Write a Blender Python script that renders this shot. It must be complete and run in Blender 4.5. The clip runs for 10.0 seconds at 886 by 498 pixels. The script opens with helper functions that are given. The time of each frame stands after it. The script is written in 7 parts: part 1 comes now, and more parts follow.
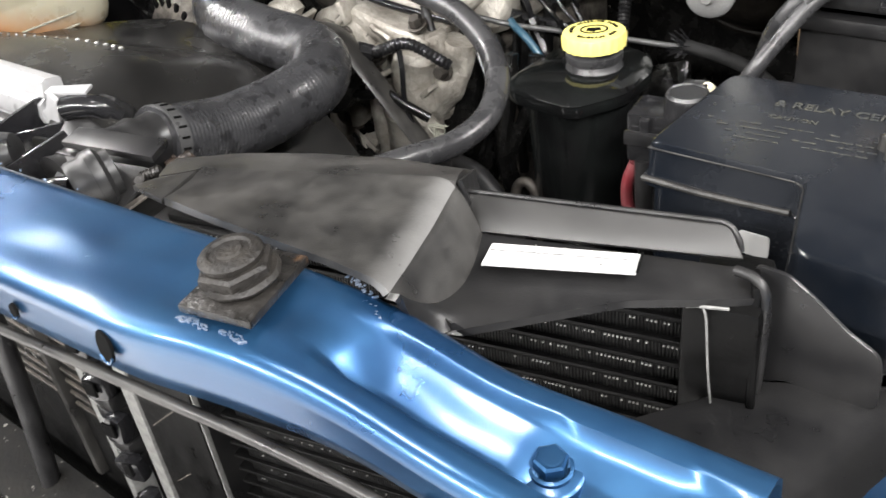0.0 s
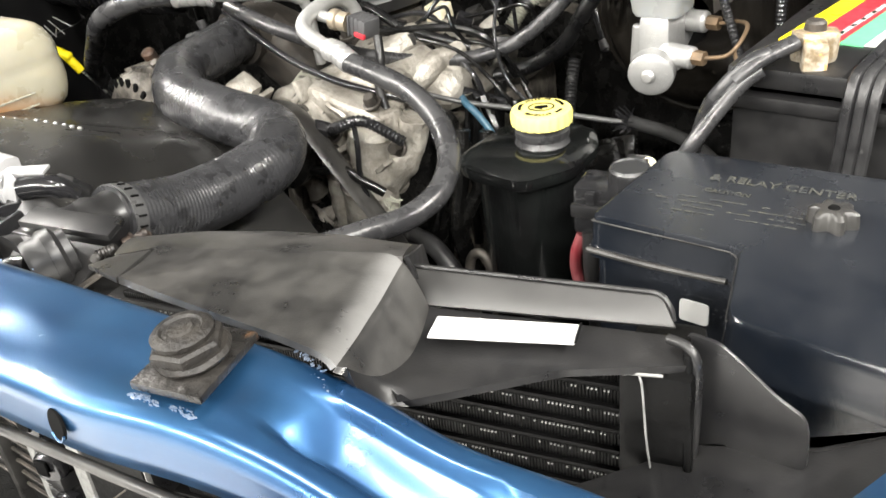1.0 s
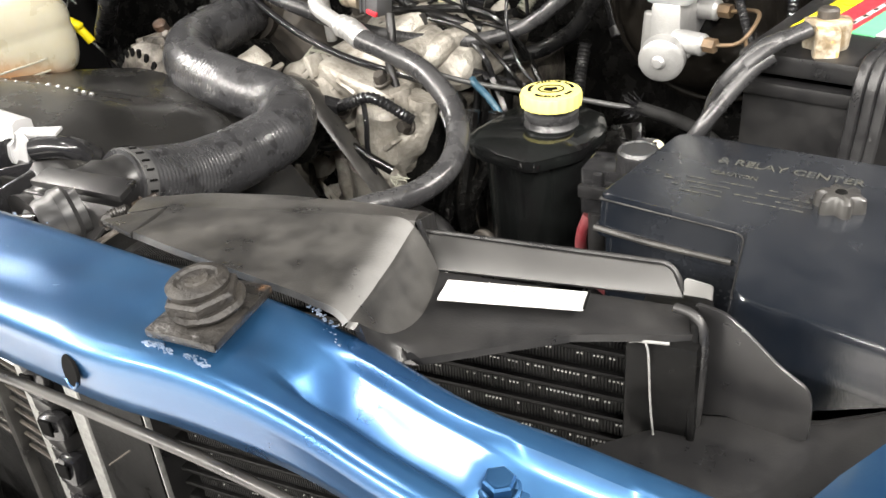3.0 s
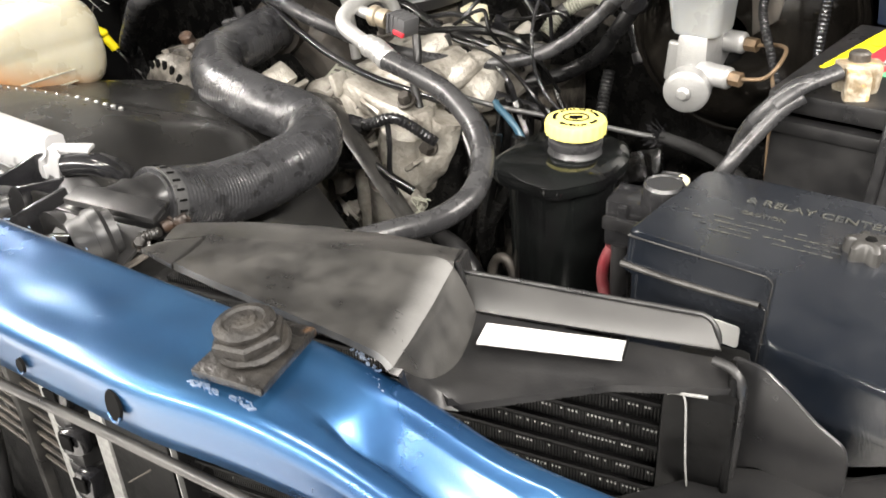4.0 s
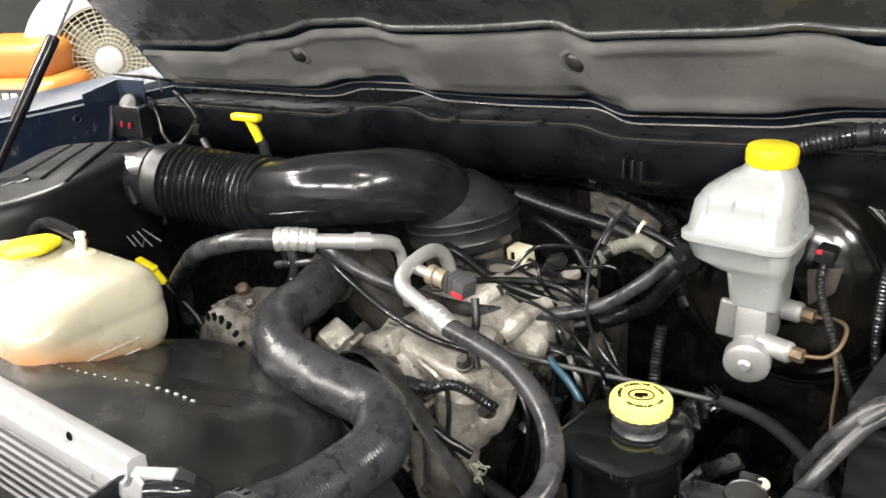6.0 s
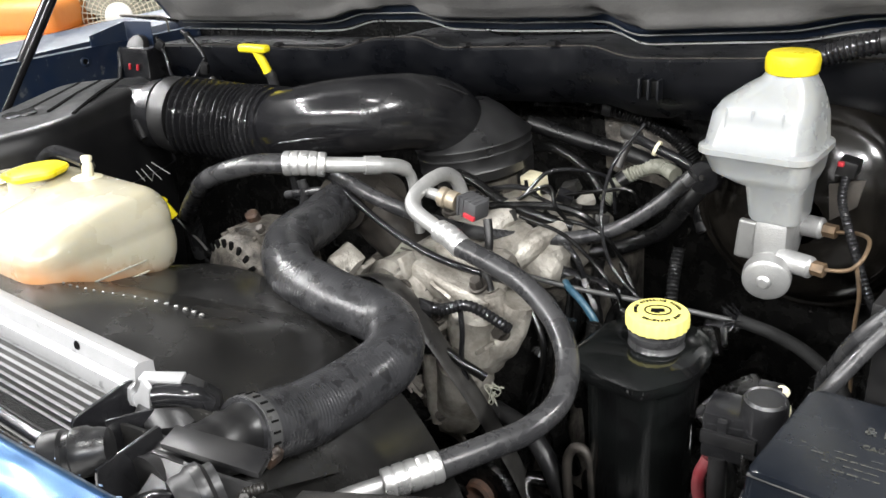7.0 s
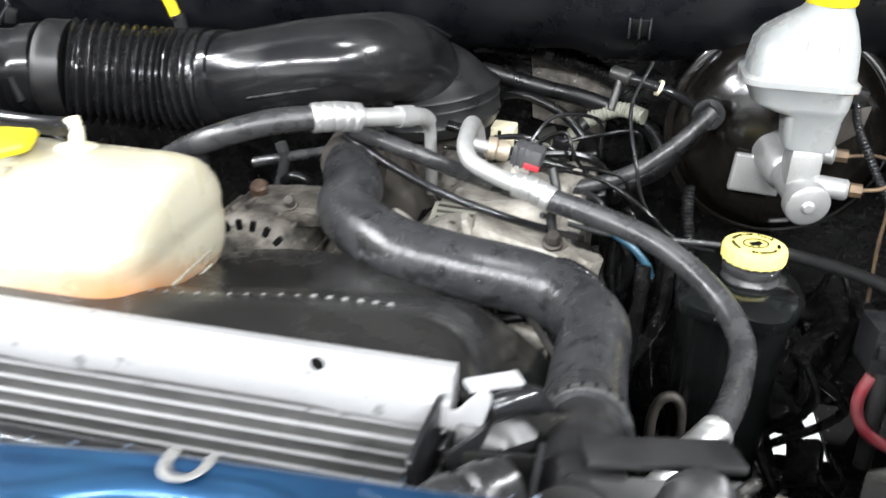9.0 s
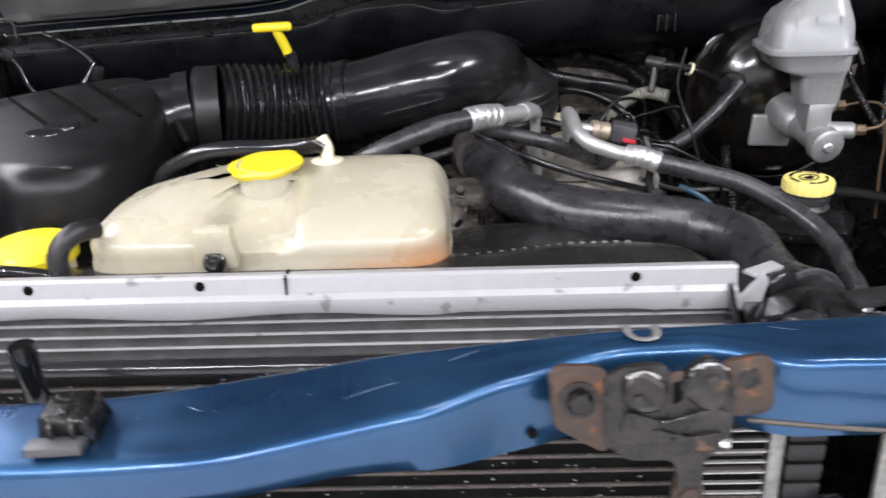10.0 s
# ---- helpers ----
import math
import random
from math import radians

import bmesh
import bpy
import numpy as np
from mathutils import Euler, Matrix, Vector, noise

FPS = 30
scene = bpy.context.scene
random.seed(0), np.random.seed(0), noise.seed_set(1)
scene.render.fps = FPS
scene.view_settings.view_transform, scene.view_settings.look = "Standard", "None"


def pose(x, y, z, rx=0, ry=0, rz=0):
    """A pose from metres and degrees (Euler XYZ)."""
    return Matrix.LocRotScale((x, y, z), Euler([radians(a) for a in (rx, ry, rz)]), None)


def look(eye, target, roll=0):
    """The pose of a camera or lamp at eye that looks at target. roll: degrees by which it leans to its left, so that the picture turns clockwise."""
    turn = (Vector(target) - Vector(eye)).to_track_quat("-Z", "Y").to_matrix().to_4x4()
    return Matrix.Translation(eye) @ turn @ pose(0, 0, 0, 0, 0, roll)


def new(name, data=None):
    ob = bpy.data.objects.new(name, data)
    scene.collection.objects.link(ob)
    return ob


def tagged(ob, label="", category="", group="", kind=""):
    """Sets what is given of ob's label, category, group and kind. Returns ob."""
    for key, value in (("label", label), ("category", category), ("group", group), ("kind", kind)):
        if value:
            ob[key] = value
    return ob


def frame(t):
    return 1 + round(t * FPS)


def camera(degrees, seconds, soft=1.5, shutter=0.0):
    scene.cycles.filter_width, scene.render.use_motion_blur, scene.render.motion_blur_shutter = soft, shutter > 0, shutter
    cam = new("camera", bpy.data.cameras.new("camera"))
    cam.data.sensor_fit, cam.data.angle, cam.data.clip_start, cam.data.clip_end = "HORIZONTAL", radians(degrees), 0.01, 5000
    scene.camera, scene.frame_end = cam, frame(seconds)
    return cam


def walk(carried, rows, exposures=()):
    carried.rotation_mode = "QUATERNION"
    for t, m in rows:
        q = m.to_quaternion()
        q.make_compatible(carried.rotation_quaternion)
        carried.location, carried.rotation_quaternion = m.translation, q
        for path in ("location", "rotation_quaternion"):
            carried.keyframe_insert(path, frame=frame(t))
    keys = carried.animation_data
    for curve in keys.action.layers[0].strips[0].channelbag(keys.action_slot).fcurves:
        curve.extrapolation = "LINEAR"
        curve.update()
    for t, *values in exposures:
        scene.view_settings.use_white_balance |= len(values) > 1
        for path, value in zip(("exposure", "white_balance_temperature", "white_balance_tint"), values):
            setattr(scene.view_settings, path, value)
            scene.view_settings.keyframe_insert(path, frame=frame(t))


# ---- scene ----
cam = camera(53.5, 10.0, soft=1.5, shutter=0.35)
PATH = [
    (0, (0.701, -0.279, 1.348), (-0.415, 0.956, 0.239), -7.8),
    (0.5, (0.705, -0.276, 1.352), (-0.363, 1.025, 0.271), -7.3),
    (1, (0.716, -0.284, 1.358), (-0.371, 1.076, 0.373), -6.8),
    (1.5, (0.724, -0.29, 1.35), (-0.388, 1.08, 0.409), -7.5),
    (2, (0.723, -0.285, 1.344), (-0.419, 1.05, 0.388), -7.9),
    (2.2, (0.73, -0.283, 1.344), (-0.402, 1.04, 0.36), -8.5),
    (3.3, (0.706, -0.299, 1.355), (-0.361, 1.061, 0.35), -3.4),
    (3.5, (0.7, -0.296, 1.359), (-0.368, 1.065, 0.356), -2.8),
    (4, (0.698, -0.301, 1.367), (-0.389, 1.054, 0.376), -3.0),
    (4.3, (0.688, -0.289, 1.411), (-0.433, 1.092, 0.496), -2.6),
    (4.5, (0.676, -0.263, 1.463), (-0.453, 1.122, 0.563), -3.8),
    (5, (0.633, -0.249, 1.534), (-0.438, 1.225, 0.708), -2.6),
    (5.2, (0.614, -0.256, 1.537), (-0.431, 1.236, 0.713), -1.6),
    (6.3, (0.605, -0.292, 1.483), (-0.565, 1.166, 0.772), -2.6),
    (6.5, (0.609, -0.286, 1.471), (-0.556, 1.151, 0.713), -3.5),
    (7, (0.609, -0.29, 1.449), (-0.545, 1.134, 0.65), -3.3),
    (7.5, (0.621, -0.288, 1.45), (-0.53, 1.127, 0.628), -3.4),
    (8, (0.627, -0.278, 1.449), (-0.534, 1.122, 0.616), -4.1),
    (8.3, (0.529, -0.304, 1.435), (-0.532, 1.164, 0.587), -2.8),
    (8.5, (0.396, -0.313, 1.398), (-0.308, 1.357, 0.553), 2.6),
    (8.7, (0.264, -0.324, 1.385), (-0.185, 1.432, 0.541), 2.9),
    (9, (0.147, -0.395, 1.39), (-0.204, 1.378, 0.535), 2.3),
    (9.2, (0.083, -0.473, 1.377), (-0.146, 1.336, 0.555), 2.8),
    (9.5, (0.011, -0.573, 1.392), (-0.177, 1.237, 0.56), -1.0),
    (9.8, (-0.064, -0.615, 1.411), (-0.162, 1.209, 0.599), -1.5),
    (10, (-0.125, -0.606, 1.415), (-0.188, 1.221, 0.605), -2.2),
]
EXPOSURES = [(0, 0.3, 6800, 12), (0.5, 0.5, 6920, 11), (1, 0.7, 7060, 10), (4, 0.66, 7220, 12), (5, 0.53, 7300, 11), (6.5, 0.13, 6850, 11), (7.5, 0.2, 6500, 10), (8.5, 0.47, 6400, 10), (9, 0.48, 6400, 10), (9.5, -0.24, 6380, 14), (10, -0.54, 6400, 18)]
walk(cam, [(t, look(eye, target, roll)) for t, eye, target, roll in PATH], exposures=EXPOSURES)

# ---- world and lamps ----
world = bpy.data.worlds.new("garage_air")
scene.world = world
world.use_nodes = True
world.node_tree.nodes["Background"].inputs["Color"].default_value = (0.55, 0.6, 0.66, 1)
world.node_tree.nodes["Background"].inputs["Strength"].default_value = 0.008
scene.view_settings.exposure = 0.0

CEILING_Z = 3.3
# x, y, length, degrees about z, watts
# The last lamp is an added one, raising a highlight on the support's hollow.
LAMPS = [(-2.55, -2.8 + 0.85 * i, 0.15, 90, 80.0) for i in range(7)] + [(2.5, y, 0.7, 90, 110.0) for y in (-2.2, -0.6, 1.0, 2.6)] + [(x, -3.4, 1.2, 0, 190.0) for x in (-1.5, 0.2, 1.9)] + [(0.8, -0.45, 0.4, 0, 20.0)]
for x, y, length, turn, watts in LAMPS:
    data = bpy.data.lights.new("tube_light", "AREA")
    data.shape, data.size, data.size_y, data.energy, data.color = "RECTANGLE", length, 0.17, watts, (0.97, 0.985, 1.0)
    new("tube_light", data).matrix_world = pose(x, y, CEILING_Z - 0.13, 0, 0, turn)

# ---- materials ----


def mat(name, base, rough=0.5, metal=0.0, second=None, spread=0.35, scale=40.0, bump=0.06, fine=600.0, coat=0.0,
        spec=0.5, speck=None, speck_at=0.62, speck_scale=220.0, rough_var=0.15, trans=0.0, sss=0.0):
    """A painted, moulded or cast surface with wear at two scales."""
    m = bpy.data.materials.new(name)
    m.use_nodes = True
    nt = m.node_tree
    n, ln = nt.nodes, nt.links
    p = n["Principled BSDF"]
    tc = n.new("ShaderNodeTexCoord")
    big = n.new("ShaderNodeTexNoise")
    big.inputs["Scale"].default_value, big.inputs["Detail"].default_value, big.inputs["Roughness"].default_value = scale, 6, 0.62
    ln.new(tc.outputs["Object"], big.inputs["Vector"])
    small = n.new("ShaderNodeTexNoise")
    small.inputs["Scale"].default_value, small.inputs["Detail"].default_value = fine, 3
    ln.new(tc.outputs["Object"], small.inputs["Vector"])
    ramp = n.new("ShaderNodeMapRange")
    ramp.inputs["From Min"].default_value, ramp.inputs["From Max"].default_value = 0.38, 0.68
    ramp.inputs["To Max"].default_value = spread
    ln.new(big.outputs["Fac"], ramp.inputs["Value"])
    mix = n.new("ShaderNodeMix")
    mix.data_type = "RGBA"
    second = second or tuple(min(1, c * 1.6 + 0.015) for c in base)
    mix.inputs["A"].default_value, mix.inputs["B"].default_value = (*base, 1), (*second, 1)
    ln.new(ramp.outputs["Result"], mix.inputs["Factor"])
    out = mix.outputs["Result"]
    if speck:
        sp = n.new("ShaderNodeTexNoise")
        sp.inputs["Scale"].default_value, sp.inputs["Detail"].default_value = speck_scale, 2
        ln.new(tc.outputs["Object"], sp.inputs["Vector"])
        cut = n.new("ShaderNodeMapRange")
        cut.inputs["From Min"].default_value, cut.inputs["From Max"].default_value = speck_at, speck_at + 0.06
        ln.new(sp.outputs["Fac"], cut.inputs["Value"])
        mix2 = n.new("ShaderNodeMix")
        mix2.data_type = "RGBA"
        mix2.inputs["B"].default_value = (*speck, 1)
        ln.new(out, mix2.inputs["A"])
        ln.new(cut.outputs["Result"], mix2.inputs["Factor"])
        out = mix2.outputs["Result"]
    ln.new(out, p.inputs["Base Color"])
    rr = n.new("ShaderNodeMapRange")
    rr.inputs["To Min"].default_value, rr.inputs["To Max"].default_value = max(0.02, rough - rough_var), min(1, rough + rough_var)
    rr.inputs["From Min"].default_value, rr.inputs["From Max"].default_value = 0.3, 0.7
    ln.new(big.outputs["Fac"], rr.inputs["Value"])
    ln.new(rr.outputs["Result"], p.inputs["Roughness"])
    p.inputs["Metallic"].default_value = metal
    p.inputs["Specular IOR Level"].default_value = spec
    p.inputs["Coat Weight"].default_value = coat
    p.inputs["Coat Roughness"].default_value = 0.16
    p.inputs["Transmission Weight"].default_value = trans
    if sss:
        p.inputs["Subsurface Weight"].default_value, p.inputs["Subsurface Scale"].default_value = sss, 0.02
        p.inputs["Subsurface Radius"].default_value = (1.0, 0.8, 0.5)
    if bump:
        b = n.new("ShaderNodeBump")
        b.inputs["Strength"].default_value, b.inputs["Distance"].default_value = bump, 0.002
        ln.new(small.outputs["Fac"], b.inputs["Height"])
        ln.new(b.outputs["Normal"], p.inputs["Normal"])
    return m


BLACK = (0.012, 0.012, 0.013)
DUST = (0.075, 0.068, 0.058)
m_paint = mat("blue_body_paint", (0.0125, 0.057, 0.145), 0.33, 0.78, (0.0255, 0.096, 0.2), 0.8, 9, 0.02, 900, coat=0.55,
              speck=(0.2, 0.24, 0.3), speck_at=0.78, speck_scale=170, rough_var=0.1)
m_paint_worn = mat("worn_blue_paint", (0.09, 0.14, 0.22), 0.42, 0.4, (0.28, 0.32, 0.38), 0.7, 120, 0.1, coat=0.4)
# Dusty copy of the body paint, darkened to hold the bay's shade.
m_paint_shaded = mat("blue_body_paint_dusty_shaded", (0.0065, 0.0155, 0.038), 0.4, 0.2, (0.019, 0.0255, 0.037), 0.7, 14, 0.05, speck=(0.07, 0.075, 0.08), speck_at=0.66, speck_scale=60)
m_plastic = mat("black_plastic", (0.009, 0.009, 0.0095), 0.35, 0, (0.027, 0.026, 0.025), 0.4, 30, 0.05, 700, spec=0.4, rough_var=0.1)
m_plastic_gloss = mat("glossy_black_plastic", (0.008, 0.008, 0.009), 0.17, 0, (0.026, 0.026, 0.026), 0.4, 20, 0.01, 300, rough_var=0.04)
m_plastic_grey = mat("dusty_black_plastic", (0.017, 0.0165, 0.016), 0.4, 0, (0.055, 0.053, 0.049), 0.7, 30, 0.06, 900)
m_lip = mat("smooth_dusty_guide_plastic", (0.014, 0.0137, 0.0132), 0.42, 0, (0.03, 0.029, 0.027), 0.6, 16, 0.02, 900, rough_var=0.08)
m_deck = mat("scuffed_black_guide_plastic", (0.013, 0.0127, 0.0124), 0.34, 0, (0.052, 0.05, 0.047), 0.9, 22, 0.08, 900, rough_var=0.1, speck=(0.08, 0.077, 0.072), speck_at=0.72, speck_scale=50)
m_rubber = mat("worn_black_rubber", (0.009, 0.009, 0.0096), 0.36, 0, (0.036, 0.036, 0.0365), 0.6, 26, 0.16, 420, spec=0.45, rough_var=0.12, speck=(0.075, 0.075, 0.073), speck_at=0.68, speck_scale=85)
m_radhose = mat("satin_black_radiator_hose", (0.02, 0.0203, 0.0217), 0.27, 0, (0.04, 0.04, 0.0425), 0.5, 26, 0.14, 500, spec=0.55, rough_var=0.08, speck=(0.0125, 0.0125, 0.0135), speck_at=0.57, speck_scale=65)
m_hose = mat("grey_rubber_hose", (0.021, 0.021, 0.0222), 0.28, 0, (0.062, 0.062, 0.063), 0.5, 40, 0.12, 700, spec=0.5)
m_void = mat("greasy_black_and_deep_shade", (0.003, 0.003, 0.003), 0.25, 0, (0.011, 0.0105, 0.0095), 0.5, 40, 0.8, 160, spec=0.35, speck=(0.05, 0.047, 0.043), speck_at=0.71, speck_scale=130)
m_grime = mat("dry_black_grime", (0.008, 0.008, 0.008), 0.9, 0, (0.02, 0.019, 0.017), 0.6, 30, 0.3, 200, spec=0.1, speck=(0.14, 0.135, 0.125), speck_at=0.68, speck_scale=110)
m_black = mat("black_lacquered_metal", (0.002, 0.002, 0.002), 0.4, 0, (0.006, 0.006, 0.006), 0.5, 60, 0.1, 400, spec=0.1)
m_dirty = mat("greasy_steel", (0.06, 0.055, 0.05), 0.5, 0.5, (0.13, 0.11, 0.09), 0.5, 50, 0.4, 500)
m_alu = mat("bright_aluminium", (0.68, 0.68, 0.67), 0.34, 0.8, (0.5, 0.5, 0.49), 0.5, 40, 0.1, 900)
m_alu_dim = mat("weathered_aluminium_pipe", (0.5, 0.5, 0.49), 0.42, 0.6, (0.34, 0.34, 0.33), 0.6, 50, 0.15, 700)
m_booster = mat("glossy_brown_black_enamel", (0.0045, 0.004, 0.0035), 0.16, 0, (0.014, 0.012, 0.0095), 0.7, 12, 0.05, 200, spec=0.8, rough_var=0.06, speck=(0.04, 0.035, 0.028), speck_at=0.74, speck_scale=60)
m_stop = mat("dusty_black_rubber", (0.011, 0.01, 0.0092), 0.55, 0, (0.031, 0.027, 0.022), 0.7, 60, 0.5, 400, spec=0.3)
m_loom = mat("black_corrugated_loom_plastic", (0.0045, 0.0045, 0.0048), 0.3, 0, (0.012, 0.012, 0.012), 0.4, 40, 0.05, 500, spec=0.4)
m_cowl = mat("dark_blue_black_cowl", (0.004, 0.0045, 0.006), 0.34, 0, (0.012, 0.0125, 0.0145), 0.5, 18, 0.05, 500, spec=0.4)
m_shroud_top = mat("satin_black_shroud_top", (0.0095, 0.0093, 0.009), 0.25, 0, (0.021, 0.0204, 0.0192), 0.6, 14, 0.03, 600, spec=0.65, rough_var=0.08)
m_sleeve = mat("matt_black_braid", (0.006, 0.006, 0.006), 0.6, 0, (0.02, 0.02, 0.02), 0.5, 60, 0.6, 900, spec=0.25)
m_cap = mat("satin_black_cap_plastic", (0.012, 0.012, 0.0125), 0.38, 0, (0.03, 0.03, 0.03), 0.5, 26, 0.04, 500)
m_wire = mat("glossy_black_wire_sheath", (0.003, 0.003, 0.003), 0.22, 0, (0.01, 0.01, 0.01), 0.4, 60, 0.05, 500, spec=0.4, rough_var=0.08)
m_cable = mat("dull_grey_cable", (0.09, 0.09, 0.09), 0.4, 0.4, (0.05, 0.05, 0.05), 0.6, 90, 0.1, 600)
m_plug = mat("grey_plug_plastic", (0.05, 0.05, 0.052), 0.5, 0, None, 0.3, 60, 0.05)
m_bellows = mat("black_bellows_plastic", (0.009, 0.009, 0.01), 0.22, 0, (0.02, 0.02, 0.02), 0.3, 40, 0.02)
m_alu_dull = mat("dull_aluminium", (0.3, 0.3, 0.29), 0.45, 0.6, (0.14, 0.14, 0.135), 0.7, 120, 0.1)
m_alu_white = mat("oxidised_aluminium", (0.48, 0.48, 0.485), 0.45, 0.45, (0.36, 0.36, 0.36), 0.55, 18, 0.15, 500,
                  speck=(0.26, 0.26, 0.26), speck_at=0.66, speck_scale=60)
m_cast = mat("cast_aluminium_engine", (0.4, 0.378, 0.335), 0.48, 0.3, (0.17, 0.152, 0.128), 1.0, 30, 0.9, 220, speck=(0.05, 0.044, 0.037), speck_at=0.66, speck_scale=34)
m_cast_dark = mat("grimy_cast_metal", (0.15, 0.135, 0.115), 0.5, 0.3, (0.018, 0.016, 0.014), 1.0, 42, 0.9, 320, speck=(0.26, 0.25, 0.23), speck_at=0.66, speck_scale=90)
m_cast_light = mat("machined_cast_metal", (0.4, 0.4, 0.395), 0.42, 0.55, (0.3, 0.3, 0.29), 0.6, 50, 0.25, 500)
m_cast_speck = mat("pitted_cast_metal", (0.36, 0.36, 0.35), 0.45, 0.5, (0.28, 0.28, 0.27), 0.4, 60, 0.15, 900, speck=(0.05, 0.05, 0.05), speck_at=0.7, speck_scale=400)
m_tank = mat("cream_translucent_plastic", (0.36, 0.332, 0.24), 0.25, 0, (0.44, 0.418, 0.335), 0.8, 9, 0.03, 300, sss=0.45)
m_white_tank = mat("white_translucent_plastic", (0.325, 0.333, 0.328), 0.28, 0, (0.25, 0.266, 0.277), 0.6, 14, 0.02, 300, sss=0.3,
                   speck=(0.02, 0.02, 0.02), speck_at=0.795, speck_scale=130)
m_yellow = mat("yellow_plastic", (0.78, 0.64, 0.018), 0.36, 0, (0.7, 0.56, 0.02), 0.4, 40, 0.04)
m_pale_yellow = mat("pale_yellow_plastic", (0.74, 0.66, 0.2), 0.42, 0, (0.64, 0.54, 0.14), 0.5, 60, 0.05)
m_white = mat("white_label", (0.5, 0.5, 0.49), 0.5, 0, (0.44, 0.44, 0.43), 0.4, 60, 0.02)
m_ink = mat("black_print", (0.004, 0.004, 0.004), 0.8, 0, None, 0.2, 80, 0, spec=0.02)
m_faded = mat("faded_yellow_print", (0.055, 0.054, 0.044), 0.55, 0, (0.012, 0.015, 0.02), 1.0, 260, 0)
m_red = mat("red_plastic", (0.4, 0.025, 0.035), 0.4, 0, None, 0.3, 60, 0.05)
m_redwire = mat("dusty_red_cable", (0.13, 0.015, 0.02), 0.45, 0, (0.16, 0.06, 0.06), 0.5, 60, 0.1)
m_blue = mat("blue_tube", (0.02, 0.065, 0.1), 0.35, 0, None, 0.4, 60, 0.05)
m_rust = mat("rusty_steel", (0.09, 0.042, 0.024), 0.75, 0.2, (0.045, 0.038, 0.033), 0.9, 90, 0.6, 500)
m_latch = mat("greasy_dark_latch_steel", (0.008, 0.0076, 0.0072), 0.34, 0.2, (0.034, 0.031, 0.028), 0.8, 55, 1.0, 130, rough_var=0.18, speck=(0.09, 0.05, 0.028), speck_at=0.62, speck_scale=60)
m_latch_rust = mat("rust_stained_latch_steel", (0.035, 0.028, 0.024), 0.48, 0.3, (0.085, 0.045, 0.026), 0.8, 50, 0.9, 160, speck=(0.2, 0.07, 0.02), speck_at=0.6, speck_scale=38)
m_brass = mat("dull_brass", (0.34, 0.29, 0.22), 0.45, 0.5, (0.22, 0.18, 0.13), 0.6, 80, 0.1)
m_faint = mat("faint_grey_print", (0.1, 0.1, 0.1), 0.5, 0, (0.34, 0.34, 0.33), 1.0, 300, 0)
m_copper = mat("dull_brake_line", (0.16, 0.105, 0.06), 0.55, 0.4, (0.09, 0.07, 0.05), 0.7, 90, 0.1)
m_cream = mat("cream_connector", (0.66, 0.6, 0.43), 0.45, 0, None, 0.2, 60, 0.04)
m_fuse = mat("dark_blue_black_plastic", (0.0038, 0.0054, 0.0083), 0.2, 0, (0.019, 0.0205, 0.0235), 0.8, 7, 0.06, 900, spec=0.45)
m_corr = mat("grey_corrugated_tube", (0.22, 0.22, 0.18), 0.5, 0, None, 0.4, 50, 0.05)
m_insul = mat("grey_hood_liner", (0.1, 0.098, 0.095), 0.5, 0, (0.165, 0.161, 0.155), 0.8, 11, 0.25, 220, speck=(0.09, 0.088, 0.085), speck_at=0.66, speck_scale=26)
m_frame = mat("dark_painted_hood_frame", (0.07, 0.07, 0.07), 0.28, 0.5, (0.12, 0.12, 0.118), 0.6, 20, 0.04)
m_concrete = mat("concrete_floor", (0.5, 0.495, 0.485), 0.6, 0, (0.38, 0.375, 0.365), 0.6, 2.5, 0.3, 60)
m_wall = mat("dark_painted_wall", (0.1, 0.1, 0.1), 0.8, 0, (0.07, 0.07, 0.07), 0.5, 1.5, 0.1, 60)
m_wall_bounce = mat("pale_bounce_wall", (0.5, 0.5, 0.5), 0.8, 0, (0.42, 0.42, 0.42), 0.5, 1.5, 0.1, 60)
m_ceiling = mat("grey_ceiling", (0.14, 0.14, 0.138), 0.85, 0, (0.1, 0.1, 0.1), 0.4, 1.5, 0.1, 60)
m_orange = mat("orange_plastic", (0.4, 0.135, 0.02), 0.45, 0, (0.3, 0.095, 0.02), 0.4, 10, 0.04)
m_fan = mat("white_fan_plastic", (0.28, 0.276, 0.265), 0.4, 0, None, 0.2, 10, 0.03)
m_grille = mat("cream_wire_grille", (0.34, 0.31, 0.24), 0.45, 0, None, 0.2, 60, 0.04)
m_green = mat("green_print", (0.1, 0.4, 0.2), 0.5, 0, None, 0.2, 60, 0)
m_fixture = mat("white_lamp_housing", (0.75, 0.75, 0.75), 0.5)


def fin_mat(name, dark, light, per_metre):
    """Fine upright cooling fins."""
    m = mat(name, dark, 0.5, 0.5, light, 0.6, 45, 0.0)
    n, ln = m.node_tree.nodes, m.node_tree.links
    tc = n.new("ShaderNodeTexCoord")
    w = n.new("ShaderNodeTexWave")
    w.wave_type, w.bands_direction = "BANDS", "X"
    w.inputs["Scale"].default_value, w.inputs["Distortion"].default_value, w.inputs["Detail"].default_value = per_metre / 3.18, 1.2, 2
    ln.new(tc.outputs["Object"], w.inputs["Vector"])
    b = n.new("ShaderNodeBump")
    b.inputs["Strength"].default_value, b.inputs["Distance"].default_value = 1.0, 0.002
    ln.new(w.outputs["Fac"], b.inputs["Height"])
    ln.new(b.outputs["Normal"], n["Principled BSDF"].inputs["Normal"])
    return m


